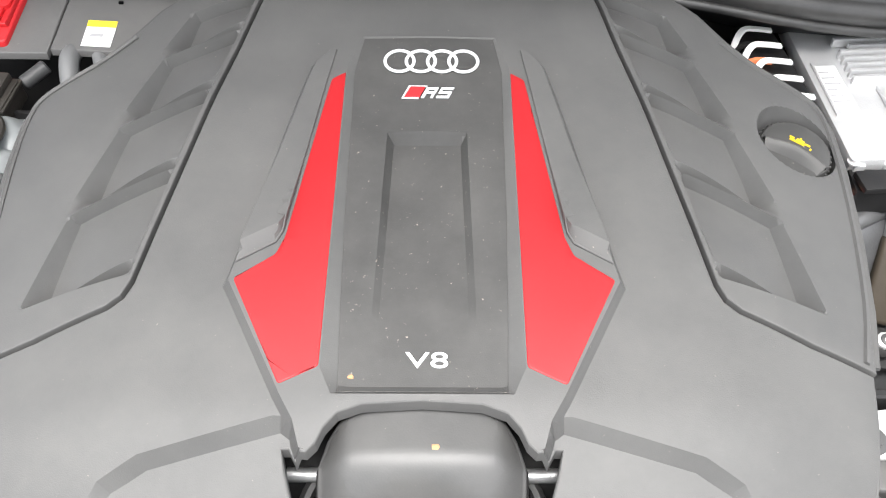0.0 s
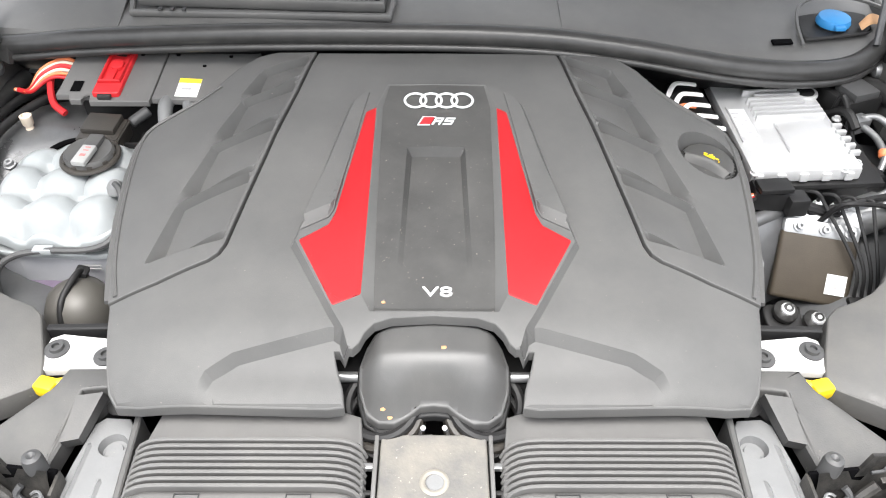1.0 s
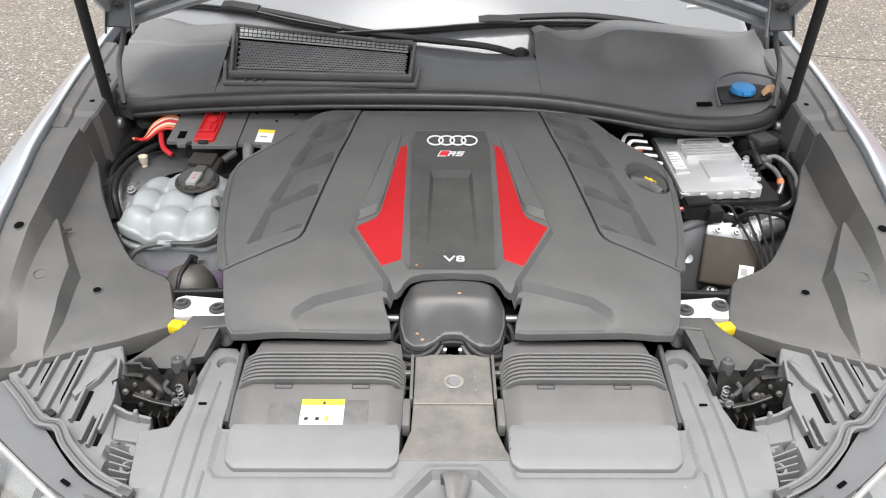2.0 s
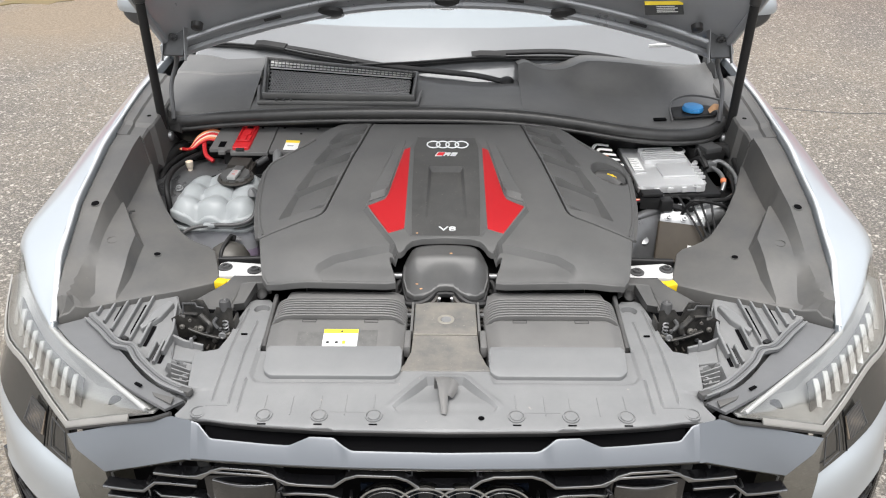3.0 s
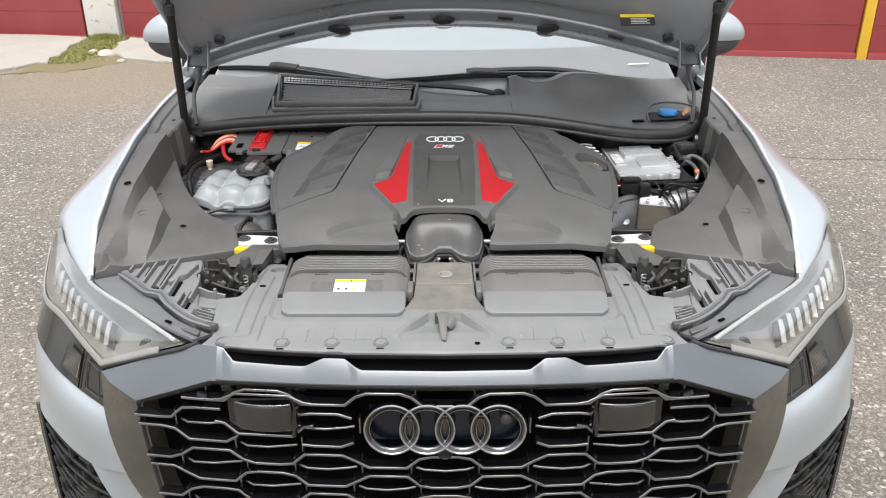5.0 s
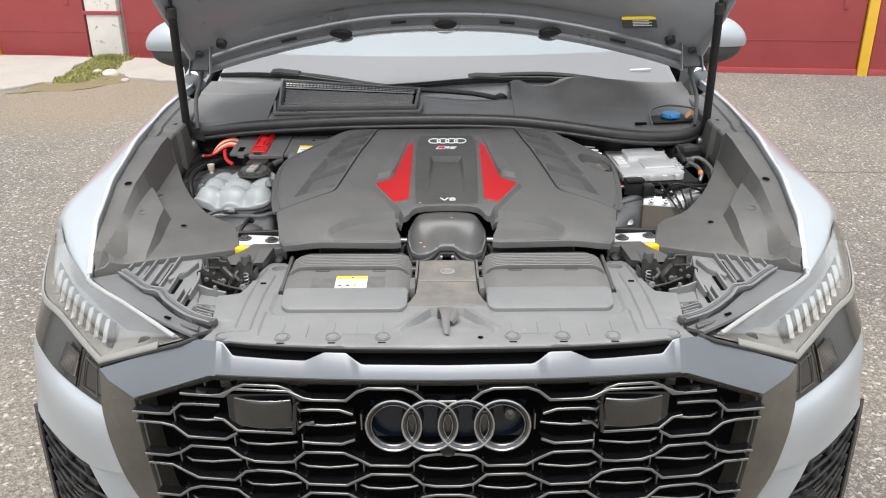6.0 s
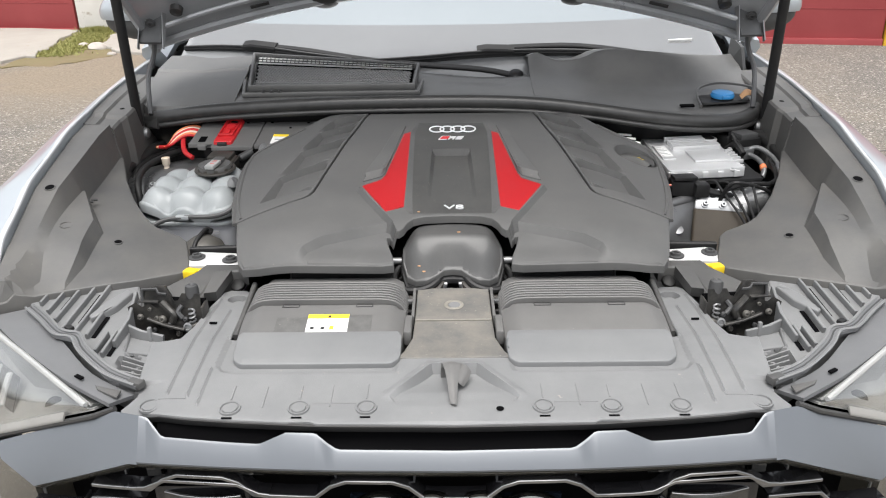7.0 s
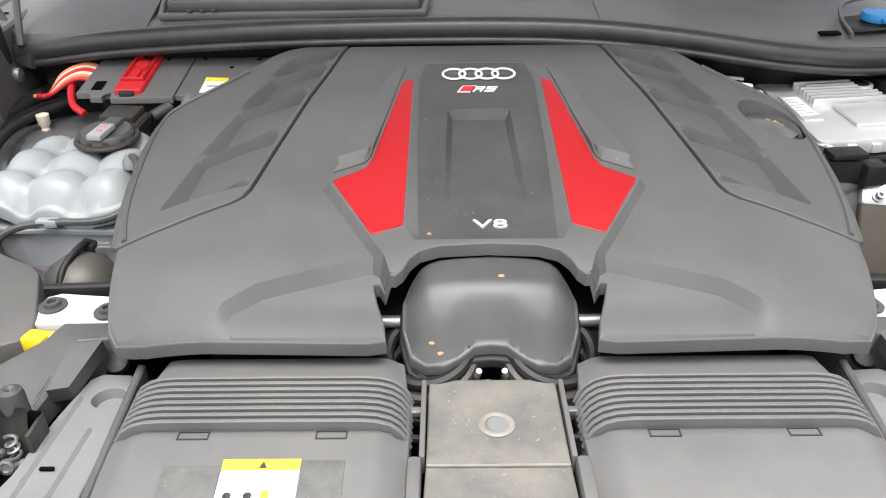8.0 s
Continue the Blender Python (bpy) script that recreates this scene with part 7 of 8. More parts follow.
def seal_and_cowl():
    sl = thing("bonnet_seal", "long black rubber bonnet seal", "seal", (0, 1.0, 1.14), kind="structure")
    line = [(-0.765, 1.055, 1.13), (-0.70, 1.035, 1.140), (-0.56, 1.022, 1.158), (-0.30, 1.012, 1.172), (0.0, 1.005, 1.176), (0.18, 0.998, 1.172), (0.32, 0.985, 1.160), (0.48, 0.968, 1.140), (0.60, 0.975, 1.128), (0.70, 1.005, 1.125), (0.775, 1.07, 1.14), (0.80, 1.12, 1.165)]
    part("upper_bead", tube(B(), [(x, y + 0.006, z + 0.003) for x, y, z in line], 0.0175, 14, 6), M_RUBBER, sl)
    part("lower_bead", tube(B(), [(x, y - 0.008, z - 0.0135) for x, y, z in line], 0.0065, 10, 6), M_RUBBER, sl)
    part("flange", loft(B(), [[(x, y + 0.002, z - 0.016) for x, y, z in line], [(x, y + 0.066, z - 0.075) for x, y, z in line]], 4, 0.004, 1), M_DARK, sl)
    part("end_boot", loft(B(), [[(-0.795, 1.10, 1.20), (-0.755, 1.06, 1.165), (-0.72, 1.03, 1.15)], [(-0.80, 1.08, 1.17), (-0.76, 1.04, 1.13), (-0.72, 1.015, 1.12)]], 3, 0.008), M_RUBBER, sl)
    cw = thing("cowl", "black plastic cowl panel below the windscreen", "cowl", (0, 1.15, 1.15), kind="structure")
    front = {-0.79: (1.09, 1.165), -0.745: (1.06, 1.165), -0.66: (1.045, 1.167), -0.535: (1.04, 1.174)}
    rows = [[(x, y - 0.01, z - 0.02), (x, y, z), (x + 0.004, y + 0.006, z + 0.003), (x * 0.995, 1.225 + 0.03 * (x < -0.7), z + 0.048), (x * 0.995, 1.232 + 0.03 * (x < -0.7), z + 0.053), (x * 0.99, 1.315 + 0.06 * (x < -0.7), z + 0.070), (x * 0.99, 1.38 + 0.06 * (x < -0.7), z + 0.050)] for x, (y, z) in front.items()]
    part("left_panel", loft(B(), rows, 1, 0.004, 1), M_COWL, cw, "matte black left cowl panel", sharp=14)
    rows = [[(x, y - 0.01, z - 0.02), (x, y, z), (x, (y + 1.25) / 2, z + 0.015), (x, 1.25, z + 0.032), (x, 1.33, z + 0.019)] for x, y, z in ((-0.535, 1.04, 1.174), (-0.3, 1.03, 1.185), (-0.09, 1.025, 1.187))]
    part("grille_sill", loft(B(), rows, 3, 0.004, 2), M_COWL, cw, "cowl below the air grille")
    rows = []
    for x, y, z, top in ((-0.09, 1.025, 1.187, 1.215), (0.0, 1.02, 1.187, 1.205), (0.12, 1.015, 1.182, 1.20), (0.205, 1.01, 1.178, 1.205)):
        rows.append([(x, y - 0.01, z - 0.02), (x, y, z), (x, y + 0.08, z + 0.012), (x, y + 0.13, top - 0.004), (x, y + 0.17, top), (x, 1.30, top - 0.02)])
    part("middle_panel", loft(B(), rows, 3, 0.004), M_COWL, cw, "recessed middle of the cowl")
    rows = []
    for x, y, z, top in ((0.205, 1.01, 1.178, 1.245), (0.232, 1.008, 1.176, 1.252), (0.28, 1.0, 1.172, 1.235), (0.34, 0.99, 1.166, 1.240), (0.40, 0.985, 1.158, 1.262), (0.50, 0.985, 1.150, 1.258), (0.62, 0.995, 1.142, 1.245), (0.72, 1.04, 1.145, 1.235), (0.79, 1.12, 1.16, 1.225)):
        rows.append([(x, y - 0.01, z - 0.025), (x, y, z), (x, y + 0.10, z + 0.018), (x, y + 0.17, z + 0.035), (x, y + 0.225, top - 0.005), (x, y + 0.245, top), (x, 1.36, top - 0.02)])
    part("right_panel", loft(B(), rows, 3, 0.004), M_COWL, cw, "matte black right cowl panel")
    part("cowl_slot", obox(B(), (0.575, 1.03, 1.1585), (0.034, 0.012, 0.004), (10, 0, 5), 0.0005), M_VOID, cw)
    part("corner_fin", loft(B(), [[(0.765, 1.345, 1.19), (0.775, 1.355, 1.275)], [(0.80, 1.30, 1.19), (0.79, 1.31, 1.25)]], 1, 0.012, 1), M_RAIL, cw)
    part("well_rim", bar(B(), [tuple(p) for p in spline([(0.605, 1.015, 1.160), (0.612, 1.08, 1.172), (0.632, 1.125, 1.182), (0.68, 1.146, 1.188), (0.735, 1.135, 1.186), (0.775, 1.11, 1.180)], 5)], 0.005, 0.006), M_COWL, cw, "raised rim of the filler well")
    part("washer_well", slab(B(), fillet([(0.61, 1.03), (0.74, 1.06), (0.755, 1.13), (0.70, 1.15), (0.625, 1.13)], 0.02), lambda x, y: 1.163 + 0.0 * x, 0.004, 0.004, 0.03), M_DARK, cw)
    # fresh air grille
    fg = thing("cabin_air_grille", "black perforated cabin air intake grille in a raised frame", "air grille", (-0.3, 1.16, 1.2))
    q = [Vector(p) for p in ((-0.500, 1.090, 1.200), (-0.090, 1.052, 1.207), (-0.082, 1.185, 1.232), (-0.526, 1.285, 1.244))]

    def at(u, v, h=0.0):
        return q[0].lerp(q[1], u).lerp(q[3].lerp(q[2], u), v) + Vector((0, 0, h))

    part("grille_frame", bar(B(), q, 0.008, 0.014, (0, -0.2, 1), closed=True), M_COWL, fg, "raised black frame")
    part("frame_step", bar(B(), [at(-0.04, 0.3, -0.006), at(-0.035, -0.12, -0.006), at(1.03, -0.14, -0.006), at(1.04, 0.4, -0.006)], 0.009, 0.009, (0, -0.2, 1)), M_COWL, fg)
    part("frame_highlight", tube(B(), [at(0.03, 0.07, 0.008), at(0.5, 0.06, 0.008), at(0.97, 0.07, 0.008)], 0.0016, 6, 3), M_SLAM, fg)
    part("tray", plate(B(), [at(0.02, 0.05, -0.006), at(0.98, 0.05, -0.006), at(0.98, 0.97, -0.006), at(0.02, 0.97, -0.006)], 0.003), M_VOID, fg)
    bm = B()
    for i in range(48):
        for j in range(11):
            torus(bm, at(0.035 + 0.93 * (i + 0.5 * (j % 2) + 0.25) / 48, 0.07 + 0.64 * (j + 0.5) / 11, 0.001), (0, -0.2, 1), 0.0043, 0.0014, 6, 4)
    part("perforated_mesh", bm, M_MESH, fg, "black honeycomb mesh", sharp=60)
    bm = B()
    for k in range(38):
        u = 0.03 + 0.94 * k / 37
        bar(bm, [at(u, 0.73, 0.009), at(u, 0.99, 0.009)], 0.0016, 0.002)
    for k in range(4):
        bar(bm, [at(0.02, 0.73 + 0.087 * k, 0.009), at(0.98, 0.73 + 0.087 * k, 0.009)], 0.0016, 0.002)
    part("comb", bm, M_DARK, fg, "comb of thin black bars")
    part("pale_filter", plate(B(), [at(0.03, 0.73, 0.004), at(0.97, 0.73, 0.004), at(0.97, 0.99, 0.004), at(0.03, 0.99, 0.004)], 0.002), M_PAPER, fg, "pale filter fleece behind the bars")
    for k in range(3):
        part("clip_tooth", obox(B(), at(0.09 + 0.05 * k, -0.14, 0.004), (0.007, 0.012, 0.004), (0, 0, 0), 0.002), M_INK, fg)


def wiper(arm_line, blade_line, grip):
    """A flat black arm from its pivot to the blade's holder, and a bowed blade with spoiler and rubber."""
    p = arm_line[0]
    w = thing("wiper", "black windscreen wiper resting on the glass", "wiper", p, "wipers")
    part("arm", bar(B(), [tuple(q) for q in spline(arm_line, 4)], 0.017, 0.010, (0, -0.45, 0.9)), M_DARK, w)
    part("pivot_cap", lathe(B(), p, (0, -0.3, 1), [(0.020, -0.015), (0.020, 0.008), (0.013, 0.014), (0.0, 0.015)], 18), M_DARK, w)
    bl = part("blade", bar(B(), [tuple(q) for q in spline(blade_line, 4)], 0.013, 0.010, (0, -0.6, 0.8)), M_DARK, w)
    part("rubber_lip", bar(B(), [tuple(q + Vector((0, 0.006, -0.008))) for q in spline(blade_line, 4)], 0.004, 0.010, (0, -0.6, 0.8)), M_RUBBER, bl)
    part("spoiler", bar(B(), [tuple(q + Vector((0, -0.006, 0.007))) for q in spline(blade_line, 4)], 0.004, 0.006, (0, -0.6, 0.8)), M_RAIL, bl)
    a, b = Vector(grip[0]), Vector(grip[1])
    part("blade_holder", bar(B(), [a, a.lerp(b, 0.25) + Vector((0, -0.003, 0.004)), b], 0.028, 0.020, (0, -0.5, 0.86)), M_DARK, w)


def washer_cap():
    w = thing("washer_cap", "blue flip cap of the washer fluid filler", "washer cap", (0.676, 1.083, 1.165))
    part("neck", lathe(B(), (0.676, 1.083, 1.160), (0, 0, 1), [(0.026, 0.0), (0.026, 0.008), (0.022, 0.009)], 22), M_DARK, w)
    part("cap_lid", lathe(B(), (0.676, 1.083, 1.167), (0, -0.05, 1), [(0.028, 0.0), (0.029, 0.004), (0.026, 0.012), (0.012, 0.015), (0.0, 0.0155)], 24), M_BLUE, w)
    part("cap_tab", obox(B(), (0.676, 1.055, 1.172), (0.018, 0.014, 0.007), (0, 0, 0), 0.002), M_BLUE, w)
    bm = loft(B(), [[(0.715, 1.055, 1.168), (0.73, 1.06, 1.176), (0.755, 1.075, 1.17)], [(0.712, 1.067, 1.174), (0.73, 1.075, 1.188), (0.76, 1.09, 1.176)], [(0.72, 1.078, 1.166), (0.738, 1.085, 1.178), (0.758, 1.095, 1.168)]], 4, 0.002)
    solo("dry_leaf", bm, M_LEAF, "curled dry brown leaf lying on the cowl", "leaf")


# ---- units beside the engine ----
def coolant_tank():
    t = thing("coolant_tank", "milky plastic coolant expansion tank with purple coolant", "coolant tank", (-0.55, 0.72, 0.85))
    out = fillet([(-0.664, 0.700), (-0.630, 0.668), (-0.478, 0.660), (-0.452, 0.685), (-0.448, 0.82), (-0.49, 0.868), (-0.60, 0.868), (-0.655, 0.815)], 0.022)
    xs, ys = (-0.625, -0.556, -0.488), (0.700, 0.765, 0.83)

    def f(x, y):
        lump = max(1 - ((x - a) / 0.040) ** 2 - ((y - b) / 0.041) ** 2 for a in xs for b in ys)
        d = sd(out, x, y)
        return 1.048 + 0.05 * (y - 0.70) + 0.026 * max(0.0, lump) ** 0.6 - 0.022 * (1 - ease(d, -0.01, 0.028))

    part("upper_shell", slab(B(), out, f, 0.022, 0.006, 0.007), M_TANK, t, "milky lumpy upper shell", sharp=60)
    flange = [(x + (x + 0.555) * 0.035, y + (y - 0.76) * 0.05) for x, y in out]
    part("weld_flange", slab(B(), flange, lambda x, y: 1.012 + 0.04 * (y - 0.65), 0.007, 0.003, 0.03), M_TANK, t)
    low = [(x - (x + 0.555) * 0.03 + 0.0, y + 0.004 * math.cos((x + 0.555) * 92) * (y < 0.69)) for x, y in out]
    part("lower_shell", slab(B(), low, lambda x, y: 1.004 + 0.04 * (y - 0.65), 0.052, 0.002, 0.05), M_TANKSIDE, t, "milky lower shell")
    part("coolant_level", slab(B(), low, lambda x, y: 0.9525 + 0.04 * (y - 0.65), 0.11, 0.002, 0.05), M_TANKLOW, t, "lower shell tinted by purple coolant")
    z, cx, cy = 1.080, -0.522, 0.800
    part("filler_ring", torus(B(), (cx, cy, z + 0.004), (0, -0.05, 1), 0.040, 0.005, 36, 8, 0.8), M_RELAY, t)
    cap = part("filler_cap", lathe(B(), (cx, cy, z), (0, -0.05, 1), [(0.037, 0.0), (0.037, 0.012), (0.034, 0.016), (0.026, 0.014), (0.0, 0.0145)], 32), M_CARR, t, "dark grey screw cap")
    for k in range(10):
        a = 2 * math.pi * k / 10
        part("cap_notch", box(B(), (-0.004, -0.002, 0.002), (0.004, 0.002, 0.012), 0.0008, frame_at((cx, cy, z), (0, -0.05, 1)) @ pose(0.037 * math.cos(a), 0.037 * math.sin(a), 0, 0, 0, math.degrees(a) + 90)), M_RELAY, cap)
    part("cap_bar", obox(B(), (cx, cy, z + 0.016), (0.024, 0.070, 0.010), (3, 0, -8), 0.004), M_CARR, cap)
    part("cap_grip", obox(B(), (cx + 0.002, cy - 0.020, z + 0.0200), (0.021, 0.042, 0.008), (3, 0, -8), 0.002), M_LENSGREY, cap, "white printed grip label")
    for dy in (0.012, 0.005, -0.006):
        part("label_bar", obox(B(), (cx + 0.003 + 0.14 * dy, cy - 0.018 + dy, z + 0.0244 + 0.05 * dy), (0.008, 0.0018 if dy > 0 else 0.005, 0.0008), (3, 0, -8), 0), M_FADED, cap)
    part("overflow_hose", tube(B(), [(-0.466, 0.735, 1.082), (-0.455, 0.722, 1.078), (-0.449, 0.695, 1.060), (-0.458, 0.662, 1.040), (-0.490, 0.650, 1.030), (-0.545, 0.650, 1.028), (-0.590, 0.646, 1.024), (-0.616, 0.634, 1.012), (-0.622, 0.620, 0.985), (-0.612, 0.606, 0.95), (-0.60, 0.60, 0.90)], 0.0048, 8, 6), M_RAIL, t, "thin grey hose")
    part("hose_nipple", lathe(B(), (-0.468, 0.738, 1.066), (0, 0, 1), [(0.013, 0.0), (0.012, 0.010), (0.007, 0.017), (0.0, 0.019)], 14), M_SLAM, t)
    part("hose_clip", obox(B(), (-0.556, 0.652, 1.027), (0.028, 0.014, 0.010), (0, 0, 0), 0.003), M_TANK, t)
    part("level_mark", obox(B(), (-0.500, 0.6565, 0.993), (0.028, 0.002, 0.0016), (0, 0, 0), 0), M_INKSOFT, t)
    part("level_mark", obox(B(), (-0.500, 0.6565, 0.987), (0.028, 0.002, 0.0016), (0, 0, 0), 0), M_INKSOFT, t)
    p = thing("accumulator_pot", "round dark steel accumulator with a hose over it", "accumulator", (-0.505, 0.600, 0.90))
    part("pot_dome", lathe(B(), (-0.505, 0.602, 0.895), (0, 0, 1), [(0.044, 0.0), (0.050, 0.02), (0.0515, 0.048), (0.0485, 0.072), (0.038, 0.094), (0.02, 0.107), (0.0, 0.111)], 32), M_POT, p)
    part("pot_hose", tube(B(), [(-0.503, 0.640, 0.985), (-0.501, 0.632, 1.006), (-0.503, 0.612, 1.012), (-0.512, 0.580, 1.000), (-0.513, 0.560, 0.975), (-0.508, 0.548, 0.93), (-0.505, 0.545, 0.90)], 0.0048, 10, 6), M_DARK, p)
    part("pot_clip", obox(B(), (-0.501, 0.632, 1.004), (0.018, 0.018, 0.012), (0, 20, 0), 0.004), M_DARK, p)


def battery_box():
    b = thing("fuse_box", "grey plastic battery and fuse box with a red terminal cover", "fuse box", (-0.48, 0.99, 1.0))
    f = lambda x, y: 1.126 + 0.34 * (y - 1.038)
    part("left_lid", slab(B(), [(-0.628, 0.955), (-0.606, 0.955), (-0.603, 0.945), (-0.585, 0.945), (-0.583, 0.955), (-0.572, 0.955), (-0.570, 0.942), (-0.472, 0.942), (-0.459, 1.043), (-0.612, 1.043)], f, 0.010, 0.002, 0.03), M_DUCT, b, "grey left lid")
    part("right_lid", slab(B(), [(-0.469, 0.948), (-0.345, 0.942), (-0.300, 1.043), (-0.456, 1.043)], f, 0.010, 0.002, 0.03), M_DUCT, b, "grey right lid")
    rd = part("red_cover", slab(B(), fillet([(-0.567, 0.950), (-0.552, 1.040), (-0.508, 1.040), (-0.522, 0.950)], 0.006), lambda x, y: f(x, y) + 0.008, 0.010, 0.003, 0.03), M_REDP, b, "bright red terminal cover")
    part("cover_rim", bar(B(), [(x, y, f(x, y) + 0.0095) for x, y in ((-0.557, 0.972), (-0.547, 1.034), (-0.514, 1.034), (-0.524, 0.972))], 0.004, 0.006, closed=True), M_REDP, rd)
    part("cover_knob", lathe(B(), (-0.534, 1.006, f(0, 1.006) + 0.007), (0, -0.3, 1), [(0.012, 0.0), (0.011, 0.006), (0.0, 0.007)], 16), M_REDP, rd)
    part("cover_bar", obox(B(), (-0.540, 0.984, f(0, 0.984) + 0.010), (0.014, 0.026, 0.005), (19, 0, -10), 0.002), M_REDP, rd)
    part("cover_window", obox(B(), (-0.531, 1.028, f(0, 1.028) + 0.0085), (0.016, 0.006, 0.003), (19, 0, -10), 0), M_DARK, rd)
    part("foot", obox(B(), (-0.545, 0.947, f(0, 0.947) + 0.004), (0.022, 0.008, 0.008), (0, 0, 0), 0.002), M_INK, rd)
    st = part("sticker", slab(B(), [(-0.432, 0.952), (-0.395, 0.950), (-0.391, 0.986), (-0.428, 0.988)], lambda x, y: f(x, y) + 0.0010, 0.0004, 0.0001, 0.05), M_PAPER, b)
    part("sticker_band", slab(B(), [(-0.429, 0.979), (-0.392, 0.977), (-0.391, 0.986), (-0.428, 0.988)], lambda x, y: f(x, y) + 0.0016, 0.0003, 0.0001, 0.05), M_LABELY, st)
    part("sticker_bar", slab(B(), [(-0.423, 0.965), (-0.407, 0.964), (-0.406, 0.968), (-0.422, 0.969)], lambda x, y: f(x, y) + 0.0016, 0.0003, 0.0001, 0.05), M_INKSOFT, st)
    part("lid_slot", slab(B(), [(-0.606, 0.961), (-0.589, 0.961), (-0.586, 0.982), (-0.603, 0.982)], lambda x, y: f(x, y) + 0.0012, 0.0004, 0.0001, 0.05), M_VOID, b)
    part("box_body", box(B(), (-0.60, 0.975, 0.95), (-0.32, 1.045, 1.085), 0.006), M_DARK, b)
    for x, y in ((-0.50, 1.037), (-0.44, 1.037), (-0.35, 1.034), (-0.392, 1.014)):
        part("lid_pin", obox(B(), (x, y, f(x, y) + 0.001), (0.006, 0.004, 0.003), (0, 0, 0), 0.001), M_VOID, b)
    r = thing("relay_box", "small dark brown relay box", "relay", (-0.53, 0.88, 1.06))
    part("relay_body", obox(B(), (-0.530, 0.880, 1.068), (0.066, 0.052, 0.03), (6, 0, -6), 0.004), M_RELAY, r)
    part("relay_lid", obox(B(), (-0.531, 0.884, 1.087), (0.054, 0.042, 0.012), (6, 0, -6), 0.003), M_RELAY, r)
    part("relay_rim", obox(B(), (-0.530, 0.880, 1.078), (0.070, 0.056, 0.005), (6, 0, -6), 0.002), M_RELAY, r)
    part("relay_stem", cyl(B(), (-0.495, 0.905, 1.075), (-0.470, 0.928, 1.085), 0.009, seg=12, bev=0.002), M_RAIL, r)
    w = thing("wiring_loom", "bundle of orange, white and red battery cables", "cables", (-0.66, 1.0, 1.08))
    for k, (m, rad) in enumerate(((M_ORANGE, 0.0034), (M_PALE, 0.0034), (M_REDP, 0.0045), (M_PALE, 0.003), (M_ORANGE, 0.003), (M_REDP, 0.003))):
        o = 0.007 * k
        part("cable", tube(B(), [(-0.725 + o * 0.6, 1.01 - o * 0.3, 1.075 + o * 0.1), (-0.695 + o * 0.4, 1.00 - o * 0.5, 1.080 + o * 0.2), (-0.668 + o * 0.3, 1.010 - o * 0.5, 1.112 - o * 0.3), (-0.635, 1.03 - o, 1.122 - o * 0.4), (-0.605, 1.03 - o, 1.112 - o * 0.3)], rad, 8, 5), m, w)
    part("red_lead", tube(B(), [(-0.655, 1.015, 1.105), (-0.650, 0.985, 1.09), (-0.640, 0.962, 1.075), (-0.62, 0.95, 1.065)], 0.006, 8, 5), M_REDP, w)
    h = thing("loom_hose", "black corrugated wiring conduit", "conduit", (-0.7, 0.9, 1.04))
    part("conduit", tube(B(), [(-0.64, 1.03, 1.07), (-0.657, 1.010, 1.068), (-0.690, 0.955, 1.066), (-0.710, 0.905, 1.062), (-0.712, 0.85, 1.056), (-0.700, 0.80, 1.045), (-0.690, 0.775, 1.0), (-0.688, 0.76, 0.95)], 0.0075, 10, 16, ripple=0.05), M_DARK, h)
    part("conduit", tube(B(), [(-0.735, 1.08, 1.06), (-0.747, 1.05, 1.058), (-0.765, 0.96, 1.054), (-0.773, 0.90, 1.045), (-0.768, 0.83, 1.01), (-0.755, 0.76, 0.95)], 0.015, 10, 6), M_RUBBER, h)
    part("conduit", tube(B(), [(-0.70, 1.06, 1.05), (-0.735, 1.0, 1.05), (-0.750, 0.93, 1.04), (-0.745, 0.86, 1.0), (-0.735, 0.80, 0.95)], 0.008, 10, 16, ripple=0.06), M_DARK, h)
    g = thing("hose_pair", "two grey hoses behind the fuse box", "hoses", (-0.42, 0.91, 1.05))
    part("hose", tube(B(), [(-0.445, 0.962, 1.085), (-0.445, 0.935, 1.085), (-0.440, 0.905, 1.055), (-0.43, 0.88, 0.98)], 0.012, 10, 5), M_SLAM, g)
    part("hose", tube(B(), [(-0.415, 0.962, 1.085), (-0.405, 0.935, 1.08), (-0.385, 0.915, 1.05), (-0.37, 0.89, 0.98)], 0.010, 10, 5), M_SLAM, g)
    part("hose_rail", box(B(), (-0.50, 0.865, 1.02), (-0.40, 0.872, 1.062), 0.002), M_DARK, g)
    part("hose_rail", box(B(), (-0.50, 0.875, 0.96), (-0.34, 0.95, 1.03), 0.004), M_DARK, g)
    tw = thing("tower_cap", "silver sheet metal strut tower top with a plastic pin", "strut tower", (-0.66, 0.93, 1.0))
    rows = [[(-0.77, 0.80, 0.97), (-0.72, 0.80, 0.99), (-0.66, 0.83, 0.995), (-0.58, 0.87, 1.0)], [(-0.775, 0.86, 1.015), (-0.72, 0.865, 1.03), (-0.65, 0.89, 1.032), (-0.57, 0.90, 1.03)], [(-0.775, 0.93, 1.03), (-0.72, 0.94, 1.042), (-0.65, 0.95, 1.048), (-0.57, 0.94, 1.045)], [(-0.765, 1.03, 1.015), (-0.70, 1.03, 1.03), (-0.64, 1.03, 1.04), (-0.57, 1.01, 1.04)]]
    part("tower_sheet", loft(B(), rows, 5, 0.004), M_TOWER, tw)
    part("tower_groove", tube(B(), [(-0.655, 0.872, 1.022), (-0.62, 0.900, 1.036), (-0.58, 0.912, 1.040), (-0.54, 0.915, 1.040)], 0.005, 8, 5), M_VOID, tw)
